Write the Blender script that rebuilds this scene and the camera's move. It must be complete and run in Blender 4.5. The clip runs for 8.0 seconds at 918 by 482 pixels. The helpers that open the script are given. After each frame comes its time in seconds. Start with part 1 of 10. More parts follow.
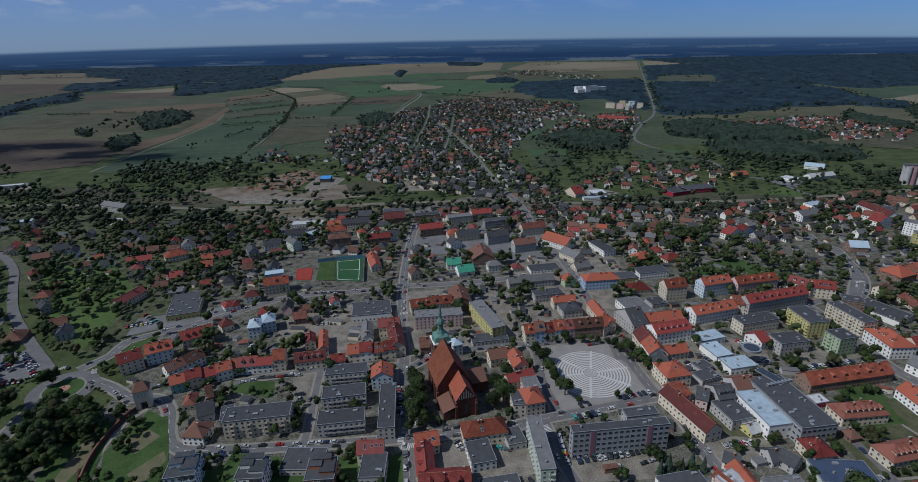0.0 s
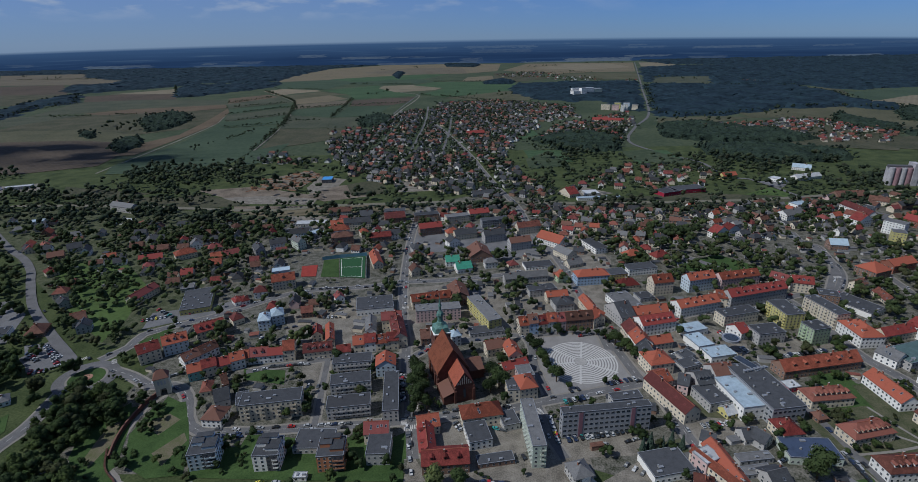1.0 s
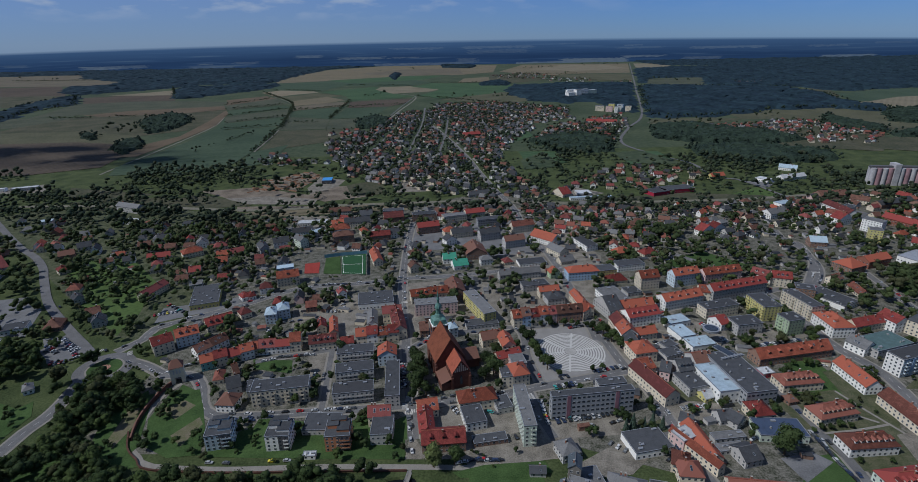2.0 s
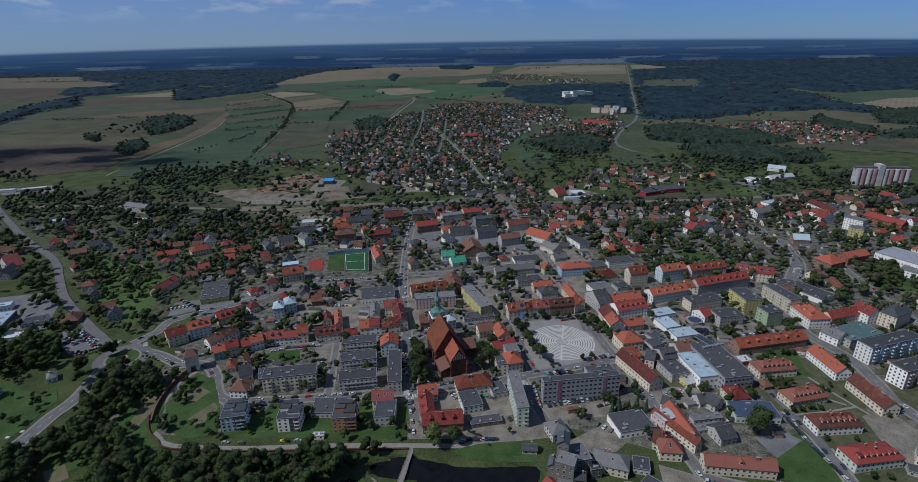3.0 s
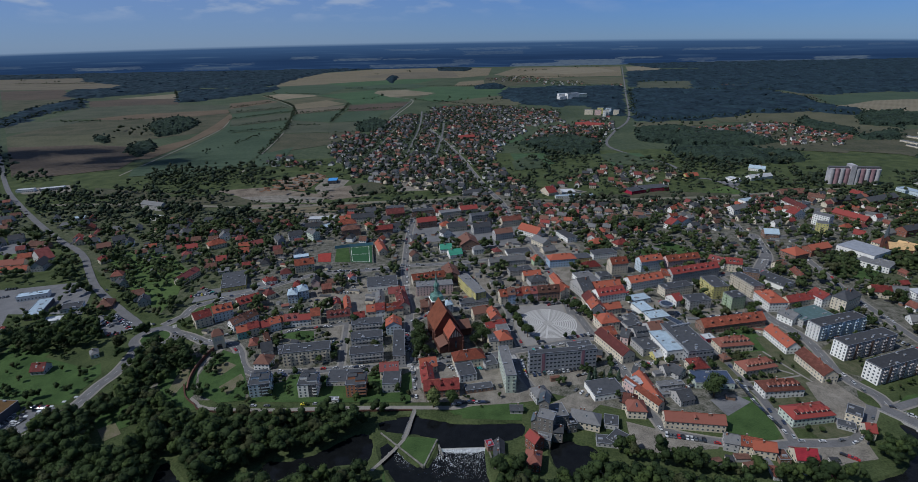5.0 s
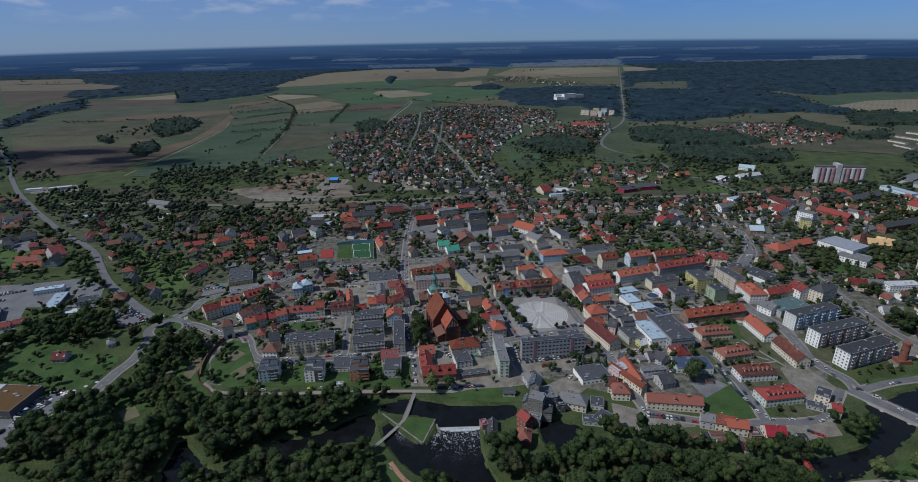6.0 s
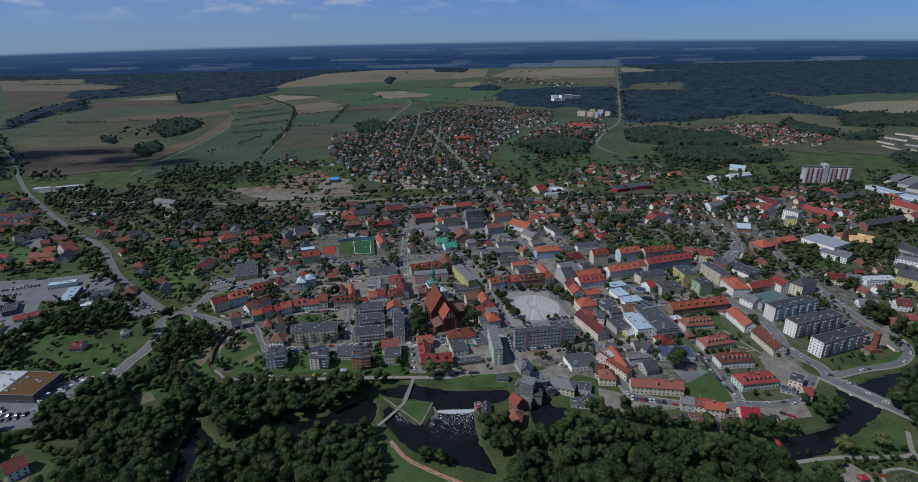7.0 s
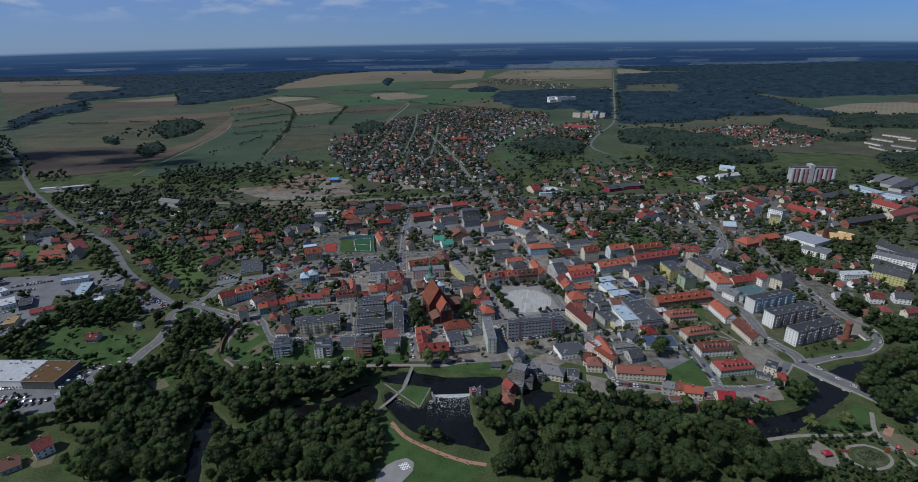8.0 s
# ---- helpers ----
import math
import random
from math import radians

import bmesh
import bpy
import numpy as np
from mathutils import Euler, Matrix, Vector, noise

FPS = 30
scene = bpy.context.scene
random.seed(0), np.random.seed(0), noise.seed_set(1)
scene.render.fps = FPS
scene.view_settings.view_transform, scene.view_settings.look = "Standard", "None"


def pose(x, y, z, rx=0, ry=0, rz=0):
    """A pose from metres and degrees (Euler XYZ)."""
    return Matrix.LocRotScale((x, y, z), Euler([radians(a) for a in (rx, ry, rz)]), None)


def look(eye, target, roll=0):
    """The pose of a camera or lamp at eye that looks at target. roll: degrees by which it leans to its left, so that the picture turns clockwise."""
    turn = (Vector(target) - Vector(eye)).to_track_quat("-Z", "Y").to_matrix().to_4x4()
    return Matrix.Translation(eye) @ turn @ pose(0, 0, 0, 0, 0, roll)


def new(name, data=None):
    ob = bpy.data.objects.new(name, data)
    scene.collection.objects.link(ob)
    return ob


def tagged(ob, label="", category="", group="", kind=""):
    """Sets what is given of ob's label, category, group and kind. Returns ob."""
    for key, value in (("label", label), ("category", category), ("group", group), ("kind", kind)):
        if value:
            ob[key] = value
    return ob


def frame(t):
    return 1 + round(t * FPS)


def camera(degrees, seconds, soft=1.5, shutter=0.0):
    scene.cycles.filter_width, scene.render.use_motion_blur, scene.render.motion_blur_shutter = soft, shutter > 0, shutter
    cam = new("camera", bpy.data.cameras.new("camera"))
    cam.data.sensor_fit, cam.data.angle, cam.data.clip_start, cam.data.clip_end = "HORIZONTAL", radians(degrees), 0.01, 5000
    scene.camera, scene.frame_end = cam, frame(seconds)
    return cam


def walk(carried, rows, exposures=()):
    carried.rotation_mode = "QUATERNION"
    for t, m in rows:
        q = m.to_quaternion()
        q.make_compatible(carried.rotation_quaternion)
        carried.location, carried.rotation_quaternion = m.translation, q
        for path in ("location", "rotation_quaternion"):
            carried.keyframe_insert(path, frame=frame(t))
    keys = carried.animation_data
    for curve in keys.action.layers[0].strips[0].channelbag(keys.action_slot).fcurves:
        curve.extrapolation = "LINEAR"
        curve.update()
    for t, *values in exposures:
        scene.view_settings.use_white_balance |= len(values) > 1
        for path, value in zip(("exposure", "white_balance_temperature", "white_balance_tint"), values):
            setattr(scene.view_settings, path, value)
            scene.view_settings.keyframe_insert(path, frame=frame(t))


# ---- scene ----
cam = camera(82.12, 8.0, soft=0.5)
PATH = [
    (0, (0.00, 0.00, 215.13), (-0.00, 93.28, 179.09), -1.08),
    (0.5, (-0.26, -11.64, 218.57), (-0.05, 81.65, 182.54), -1.09),
    (1, (-0.55, -23.62, 221.88), (-0.13, 69.68, 185.90), -1.06),
    (1.5, (-0.78, -35.21, 225.08), (-0.04, 58.10, 189.11), -1.06),
    (3, (-0.76, -71.33, 234.38), (0.62, 22.02, 198.56), -1.04),
    (3.5, (-0.76, -83.59, 237.18), (0.49, 9.77, 201.37), -1.00),
    (4, (-0.86, -96.26, 240.24), (0.59, -2.89, 204.46), -0.97),
    (4.5, (-0.83, -108.94, 242.86), (0.78, -15.56, 207.13), -0.99),
    (6, (0.55, -148.35, 251.08), (2.58, -54.98, 215.32), -1.05),
    (6.5, (1.32, -160.56, 253.45), (3.38, -67.17, 217.76), -1.03),
    (7, (2.01, -173.41, 256.01), (4.25, -80.03, 220.31), -0.98),
    (7.5, (2.29, -186.47, 258.62), (4.76, -93.07, 223.00), -0.96),
    (8, (2.50, -199.95, 261.48), (5.20, -106.54, 225.91), -0.93),
]
walk(cam, [(t, look(eye, target, roll)) for t, eye, target, roll in PATH], exposures=((0.0, -0.60, 5550, 11), (8.0, -0.47, 5550, 11)))
# ---- sky, sun ----
SUN_EL, SUN_AZ = 51.0, 250.0        # degrees; azimuth clockwise from north (+y)
world = bpy.data.worlds.new("sky")
scene.world = world
world.use_nodes = True
wn, wl = world.node_tree.nodes, world.node_tree.links
wn.clear()
w_out = wn.new("ShaderNodeOutputWorld")
w_bg = wn.new("ShaderNodeBackground")
w_sky = wn.new("ShaderNodeTexSky")
w_sky.sky_type, w_sky.sun_disc = "NISHITA", False
w_sky.sun_elevation, w_sky.sun_rotation = radians(SUN_EL), radians(SUN_AZ)
w_sky.altitude, w_sky.air_density, w_sky.dust_density, w_sky.ozone_density = 300, 1.0, 0.0, 2.0
w_bg.inputs["Strength"].default_value = 0.094
w_co = wn.new("ShaderNodeTexCoord")
w_map = wn.new("ShaderNodeMapping")
w_map.inputs["Scale"].default_value = (13.0, 13.0, 46.0)
w_noise = wn.new("ShaderNodeTexNoise")
w_noise.inputs["Scale"].default_value, w_noise.inputs["Detail"].default_value = 1.3, 7.0
w_ramp = wn.new("ShaderNodeValToRGB")
w_ramp.color_ramp.elements[0].position, w_ramp.color_ramp.elements[1].position = 0.47, 0.66
w_mix = wn.new("ShaderNodeMix")
w_mix.data_type = "RGBA"
w_mix.inputs["B"].default_value = (5.2, 5.9, 6.9, 1)
wl.new(w_co.outputs["Generated"], w_map.inputs["Vector"])
wl.new(w_map.outputs["Vector"], w_noise.inputs["Vector"])
wl.new(w_noise.outputs["Fac"], w_ramp.inputs["Fac"])
w_fac = wn.new("ShaderNodeMath")
w_fac.operation = "MULTIPLY"
w_fac.inputs[1].default_value = 0.62
wl.new(w_ramp.outputs["Color"], w_fac.inputs[0])
w_high = wn.new("ShaderNodeMapRange")
w_high.inputs["From Min"].default_value, w_high.inputs["From Max"].default_value = 0.03, 0.06
w_puff = wn.new("ShaderNodeMath")
w_puff.operation = "MULTIPLY"
wl.new(w_fac.outputs[0], w_puff.inputs[0])
wl.new(w_high.outputs["Result"], w_puff.inputs[1])
# thin veil of cloud on the sunward side, clearing to the east
w_side = wn.new("ShaderNodeMapRange")
w_side.inputs["From Min"].default_value, w_side.inputs["From Max"].default_value = 0.35, -0.30
w_side.inputs["To Min"].default_value, w_side.inputs["To Max"].default_value = 0.22, 1.0
w_puff2, w_veil, w_sum = wn.new("ShaderNodeMath"), wn.new("ShaderNodeMath"), wn.new("ShaderNodeMath")
w_puff2.operation = w_veil.operation = "MULTIPLY"
w_sum.operation, w_sum.use_clamp = "ADD", True
w_veil.inputs[1].default_value = 0.30
wl.new(w_puff.outputs[0], w_puff2.inputs[0])
wl.new(w_side.outputs["Result"], w_puff2.inputs[1])
wl.new(w_side.outputs["Result"], w_veil.inputs[0])
wl.new(w_puff2.outputs[0], w_sum.inputs[0])
wl.new(w_veil.outputs[0], w_sum.inputs[1])
w_fill = wn.new("ShaderNodeMapRange")       # pale cover added overhead, out of view, to fill the shadows
w_fill.inputs["From Min"].default_value, w_fill.inputs["From Max"].default_value = 0.12, 0.5
w_fill.inputs["To Max"].default_value = 0.42
w_cover = wn.new("ShaderNodeMath")
w_cover.operation = "MAXIMUM"
wl.new(w_sum.outputs[0], w_cover.inputs[0])
wl.new(w_fill.outputs["Result"], w_cover.inputs[1])
wl.new(w_cover.outputs[0], w_mix.inputs["Factor"])
w_tint = wn.new("ShaderNodeMix")
w_tint.data_type, w_tint.blend_type = "RGBA", "MULTIPLY"
w_tint.inputs["Factor"].default_value, w_tint.inputs["B"].default_value = 1.0, (0.335, 0.555, 1.10, 1)
wl.new(w_sky.outputs["Color"], w_tint.inputs["A"])
w_low = wn.new("ShaderNodeMapRange")
w_low.inputs["From Min"].default_value, w_low.inputs["From Max"].default_value = 0.0, 0.22
w_low.inputs["To Min"].default_value, w_low.inputs["To Max"].default_value = 0.80, 1.0
w_dim = wn.new("ShaderNodeVectorMath")
w_dim.operation = "SCALE"
wl.new(w_tint.outputs["Result"], w_dim.inputs[0])
wl.new(w_low.outputs["Result"], w_dim.inputs["Scale"])
wl.new(w_dim.outputs["Vector"], w_mix.inputs["A"])
# the land beyond the ground sheet, down from the horizon: dark woods and pale strips of fields, blued by painted haze
w_sep = wn.new("ShaderNodeSeparateXYZ")
wl.new(w_co.outputs["Generated"], w_sep.inputs["Vector"])
wl.new(w_sep.outputs["X"], w_side.inputs["Value"])
wl.new(w_sep.outputs["Z"], w_fill.inputs["Value"])
wl.new(w_sep.outputs["Z"], w_low.inputs["Value"])
wl.new(w_sep.outputs["Z"], w_high.inputs["Value"])
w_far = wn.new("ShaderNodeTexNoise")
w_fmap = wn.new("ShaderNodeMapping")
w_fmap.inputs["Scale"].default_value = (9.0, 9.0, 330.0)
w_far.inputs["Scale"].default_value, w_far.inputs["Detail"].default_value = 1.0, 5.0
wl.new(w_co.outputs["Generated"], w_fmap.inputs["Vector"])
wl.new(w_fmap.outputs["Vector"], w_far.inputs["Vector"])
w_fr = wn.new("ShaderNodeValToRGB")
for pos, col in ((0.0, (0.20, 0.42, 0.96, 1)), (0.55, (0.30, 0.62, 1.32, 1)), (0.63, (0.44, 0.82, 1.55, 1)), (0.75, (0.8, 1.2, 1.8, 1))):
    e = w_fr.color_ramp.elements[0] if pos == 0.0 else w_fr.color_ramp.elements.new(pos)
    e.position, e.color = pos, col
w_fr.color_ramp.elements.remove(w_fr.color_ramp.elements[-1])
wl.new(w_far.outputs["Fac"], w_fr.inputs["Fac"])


def w_math(op, a, b=0.0, c=0.0):
    n = wn.new("ShaderNodeMath")
    n.operation = op
    for k, q in enumerate((a, b, c)):
        if isinstance(q, (int, float)):
            n.inputs[k].default_value = q
        else:
            wl.new(q, n.inputs[k])
    return n.outputs[0]


# the way to a place as its bearing and its fall below the horizon, both as slopes
w_u, w_v = w_math("DIVIDE", w_sep.outputs["X"], w_sep.outputs["Y"]), w_math("DIVIDE", w_sep.outputs["Z"], w_sep.outputs["Y"])
w_edge = wn.new("ShaderNodeMapRange")
w_edge.inputs["From Min"].default_value, w_edge.inputs["From Max"].default_value = -0.0078, -0.0028
wl.new(w_math("MULTIPLY_ADD", w_math("MULTIPLY", w_u, w_u), 0.0125, w_v), w_edge.inputs["Value"])
w_rag = wn.new("ShaderNodeTexNoise")
w_rmap = wn.new("ShaderNodeMapping")
w_rmap.inputs["Scale"].default_value = (110.0, 110.0, 900.0)
w_rag.inputs["Detail"].default_value, w_rag.inputs["Scale"].default_value = 4.0, 1.0
wl.new(w_co.outputs["Generated"], w_rmap.inputs["Vector"])
wl.new(w_rmap.outputs["Vector"], w_rag.inputs["Vector"])
w_uu, w_vv = w_math("MULTIPLY_ADD", w_rag.outputs["Fac"], 0.05, w_math("ADD", w_u, -0.025)), w_math("MULTIPLY_ADD", w_rag.outputs["Fac"], 0.004, w_math("ADD", w_v, -0.002))
# harvested fields and clearings in the far woods: bearing, half breadth, fall, half depth, paleness
STRIPS = [(-0.62, 0.034, -0.039, 0.0025, 1.0), (-0.563, 0.023, -0.038, 0.0025, 0.6), (-0.773, 0.023, -0.0339, 0.002, 0.35), (-0.425, 0.042, -0.0414, 0.0025, 0.5), (-0.434, 0.011, -0.0358, 0.001, 0.7), (-0.249, 0.023, -0.0261, 0.002, 0.8),
          (-0.156, 0.04, -0.0306, 0.002, 0.8), (-0.079, 0.027, -0.0309, 0.001, 0.6), (-0.058, 0.047, -0.016, 0.0015, 0.7), (-0.362, 0.021, -0.035, 0.002, 0.5), (0.088, 0.063, -0.016, 0.002, 0.8), (0.088, 0.052, -0.0229, 0.003, 0.45)]
STRIPS += [(0.214, 0.016, -0.0122, 0.001, 0.6), (0.329, 0.017, -0.017, 0.001, 0.8), (0.341, 0.042, -0.0207, 0.0015, 0.45), (0.349, 0.038, -0.0357, 0.0015, 0.9), (0.261, 0.061, -0.0442, 0.0065, 1.3), (0.16, 0.04, -0.0455, 0.0035, 1.2),
           (0.032, 0.017, -0.0383, 0.0045, 0.5), (0.364, 0.033, -0.0505, 0.003, 1.2), (0.505, 0.069, -0.0229, 0.002, 0.75), (0.686, 0.037, -0.0234, 0.0015, 0.6), (0.566, 0.11, -0.0469, 0.003, 0.6), (0.723, 0.049, -0.043, 0.0035, 1.0)]
STRIPS += [(0.671, 0.049, -0.0507, 0.002, 0.75), (0.805, 0.035, -0.0199, 0.002, 0.35), (-0.054, 0.079, -0.0428, 0.0025, 0.7), (0.459, 0.033, -0.0405, 0.0025, 0.5)]
w_open = None
for u, du, v, dv, k in STRIPS:
    one = w_math("MULTIPLY", w_math("MULTIPLY", w_math("COMPARE", w_uu, u, du), w_math("COMPARE", w_vv, v, dv)), k)
    w_open = one if w_open is None else w_math("MAXIMUM", w_open, one)
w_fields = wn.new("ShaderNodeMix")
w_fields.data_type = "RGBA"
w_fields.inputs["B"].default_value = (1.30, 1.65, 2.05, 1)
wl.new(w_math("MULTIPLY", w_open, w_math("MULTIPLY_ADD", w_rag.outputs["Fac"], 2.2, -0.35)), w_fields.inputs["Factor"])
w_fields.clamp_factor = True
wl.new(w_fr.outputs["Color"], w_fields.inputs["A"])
w_land = wn.new("ShaderNodeMix")
w_land.data_type = "RGBA"
wl.new(w_edge.outputs["Result"], w_land.inputs["Factor"])
# blue haze mixed into the land's colour, stronger towards the horizon
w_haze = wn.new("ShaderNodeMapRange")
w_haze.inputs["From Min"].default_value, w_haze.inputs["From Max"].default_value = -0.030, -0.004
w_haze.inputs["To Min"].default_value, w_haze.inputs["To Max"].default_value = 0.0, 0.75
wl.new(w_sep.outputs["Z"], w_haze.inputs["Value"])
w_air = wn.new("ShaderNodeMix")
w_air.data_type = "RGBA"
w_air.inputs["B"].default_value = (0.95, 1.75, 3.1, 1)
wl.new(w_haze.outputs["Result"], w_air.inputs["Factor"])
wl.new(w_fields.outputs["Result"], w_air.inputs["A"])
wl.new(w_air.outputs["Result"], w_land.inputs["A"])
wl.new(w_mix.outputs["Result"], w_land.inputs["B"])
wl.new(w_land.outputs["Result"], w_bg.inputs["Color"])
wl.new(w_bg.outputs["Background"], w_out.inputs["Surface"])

sun = new("sun", bpy.data.lights.new("sun", "SUN"))
sun.data.energy, sun.data.angle, sun.data.color = 4.7, radians(0.5), (1.0, 0.925, 0.79)
sun_way = Vector((math.sin(radians(SUN_AZ)) * math.cos(radians(SUN_EL)), math.cos(radians(SUN_AZ)) * math.cos(radians(SUN_EL)), math.sin(radians(SUN_EL))))
sun.matrix_world = Matrix.Translation(sun_way * 600) @ sun_way.to_track_quat("Z", "Y").to_matrix().to_4x4()
# ---- materials ----
def mat(name, col, rough=0.85, var=0.18, size=3.0, fine=0.35, rnd=0.0, metal=0.0, bump=0.0, bands=0.0, col2=None, island=0.0, rows=None):
    """A weathered surface: two scales of mottling, optional courses, relief and change from piece to piece."""
    m = bpy.data.materials.new(name)
    m.use_nodes = True
    nt = m.node_tree
    b = nt.nodes["Principled BSDF"]
    b.inputs["Roughness"].default_value, b.inputs["Metallic"].default_value = rough, metal
    b.inputs["Specular IOR Level"].default_value = 0.5 if rough < 0.7 else 0.15
    geo = nt.nodes.new("ShaderNodeNewGeometry")
    big, small = nt.nodes.new("ShaderNodeTexNoise"), nt.nodes.new("ShaderNodeTexNoise")
    big.inputs["Scale"].default_value, big.inputs["Detail"].default_value = 1.0 / size, 4.0
    small.inputs["Scale"].default_value, small.inputs["Detail"].default_value = 1.0 / fine, 3.0
    for n in (big, small):
        nt.links.new(geo.outputs["Position"], n.inputs["Vector"])
    add = nt.nodes.new("ShaderNodeMath")
    add.operation = "ADD"
    nt.links.new(big.outputs["Fac"], add.inputs[0])
    nt.links.new(small.outputs["Fac"], add.inputs[1])
    value = add.outputs[0]
    if rnd or island:
        pick = nt.nodes.new("ShaderNodeObjectInfo") if rnd else geo
        mul = nt.nodes.new("ShaderNodeMath")
        mul.operation, mul.inputs[1].default_value = "MULTIPLY_ADD", rnd or island
        nt.links.new(pick.outputs["Random" if rnd else "Random Per Island"], mul.inputs[0])
        nt.links.new(value, mul.inputs[2])
        shift = nt.nodes.new("ShaderNodeMath")
        shift.operation, shift.inputs[1].default_value = "SUBTRACT", (rnd or island) / 2
        nt.links.new(mul.outputs[0], shift.inputs[0])
        value = shift.outputs[0]
    if bands:
        wave = nt.nodes.new("ShaderNodeTexWave")
        wave.bands_direction = "Z"
        wave.inputs["Scale"].default_value, wave.inputs["Distortion"].default_value = 1.0 / bands, 0.6
        nt.links.new(geo.outputs["Position"], wave.inputs["Vector"])
        wm = nt.nodes.new("ShaderNodeMath")
        wm.operation, wm.inputs[1].default_value = "MULTIPLY_ADD", 0.25
        nt.links.new(wave.outputs["Fac"], wm.inputs[0])
        nt.links.new(value, wm.inputs[2])
        value = wm.outputs[0]
    if rows:
        turned, wave, wm = nt.nodes.new("ShaderNodeMapping"), nt.nodes.new("ShaderNodeTexWave"), nt.nodes.new("ShaderNodeMath")
        turned.inputs["Rotation"].default_value = (0, 0, radians(rows[1]))
        wave.inputs["Scale"].default_value, wave.inputs["Distortion"].default_value, wave.inputs["Detail"].default_value = 0.314 / rows[0], 1.5, 2.0
        wm.operation, wm.inputs[1].default_value = "MULTIPLY_ADD", rows[2]
        nt.links.new(geo.outputs["Position"], turned.inputs["Vector"])
        nt.links.new(turned.outputs["Vector"], wave.inputs["Vector"])
        nt.links.new(wave.outputs["Fac"], wm.inputs[0])
        nt.links.new(value, wm.inputs[2])
        value = wm.outputs[0]
    ramp = nt.nodes.new("ShaderNodeMapRange")
    ramp.inputs["From Min"].default_value, ramp.inputs["From Max"].default_value = 0.72, 1.28
    nt.links.new(value, ramp.inputs["Value"])
    mix = nt.nodes.new("ShaderNodeMix")
    mix.data_type = "RGBA"
    lo = [c * (1 - var) for c in col]
    hi = [min(1, c * (1 + var)) for c in col] if col2 is None else col2
    mix.inputs["A"].default_value, mix.inputs["B"].default_value = (*lo, 1), (*hi, 1)
    nt.links.new(ramp.outputs["Result"], mix.inputs["Factor"])
    nt.links.new(mix.outputs["Result"], b.inputs["Base Color"])
    if bump:
        bp = nt.nodes.new("ShaderNodeBump")
        bp.inputs["Strength"].default_value, bp.inputs["Distance"].default_value = 0.6, bump
        nt.links.new(small.outputs["Fac"], bp.inputs["Height"])
        nt.links.new(bp.outputs["Normal"], b.inputs["Normal"])
    return m


WALLS = {k: mat("plaster_" + k, c, 0.9, 0.12, 4.0, 0.5, rnd=0.5) for k, c in dict(
    cream=(0.64, 0.57, 0.45), white=(0.80, 0.79, 0.76), grey=(0.44, 0.43, 0.42), pink=(0.60, 0.44, 0.42), yellow=(0.55, 0.50, 0.20),
    paleblue=(0.52, 0.60, 0.66), blue=(0.34, 0.45, 0.60), green=(0.42, 0.52, 0.34), palegreen=(0.52, 0.58, 0.50), orange=(0.45, 0.20, 0.11),
    brown=(0.25, 0.16, 0.12), teal=(0.20, 0.42, 0.40), office=(0.30, 0.31, 0.33), ash=(0.50, 0.46, 0.46), mauve=(0.26, 0.14, 0.17), mill=(0.20, 0.185, 0.165), brick=(0.24, 0.10, 0.07), bitumen=(0.10, 0.10, 0.11), crimson=(0.35, 0.03, 0.06)).items()}
ROOFS = {k: mat("roofing_" + k, c, r, 0.42 if b else 0.22, 3.0, 0.6, rnd=1.0 if b else 0.5, bands=b) for k, c, r, b in (
    ("orange", (0.225, 0.066, 0.040), 0.75, 0.33), ("orange2", (0.158, 0.062, 0.046), 0.8, 0.33), ("red", (0.165, 0.035, 0.030), 0.7, 0.33),
    ("darkred", (0.150, 0.046, 0.042), 0.75, 0.33), ("brown", (0.115, 0.06, 0.045), 0.85, 0.33), ("bitumen", (0.060, 0.063, 0.070), 0.9, 0),
    ("slate", (0.075, 0.092, 0.105), 0.6, 0), ("black", (0.045, 0.046, 0.05), 0.9, 0), ("grey", (0.145, 0.145, 0.148), 0.9, 0), ("lightblue", (0.33, 0.41, 0.47), 0.5, 0),
    ("lightgrey", (0.44, 0.45, 0.46), 0.6, 0), ("zinc", (0.27, 0.28, 0.30), 0.5, 0), ("green", (0.05, 0.26, 0.17), 0.6, 0), ("blue", (0.05, 0.24, 0.55), 0.5, 0),
    ("blueroof", (0.045, 0.062, 0.105), 0.85, 0), ("white", (0.46, 0.47, 0.48), 0.6, 0), ("tan", (0.42, 0.28, 0.14), 0.8, 0.33),
    ("teal", (0.09, 0.14, 0.14), 0.7, 0), ("crimson", (0.27, 0.02, 0.03), 0.5, 0), ("greenroof", (0.088, 0.052, 0.022), 0.95, 0))}
RIDGE = (mat("ridge_sheet", (0.12, 0.12, 0.125), 0.7, 0.2, 2.0, 0.4), mat("ridge_tiles", (0.25, 0.085, 0.055), 0.8, 0.3, 2.0, 0.35))
BRICK = mat("church_brick", (0.13, 0.060, 0.046), 0.9, 0.3, 3.0, 0.3)
CHURCH_TILE = mat("church_tiles", (0.145, 0.050, 0.028), 0.8, 0.35, 4.0, 0.5, bands=0.35)
COPPER = mat("green_copper", (0.095, 0.19, 0.165), 0.55, 0.3, 2.0, 0.4)
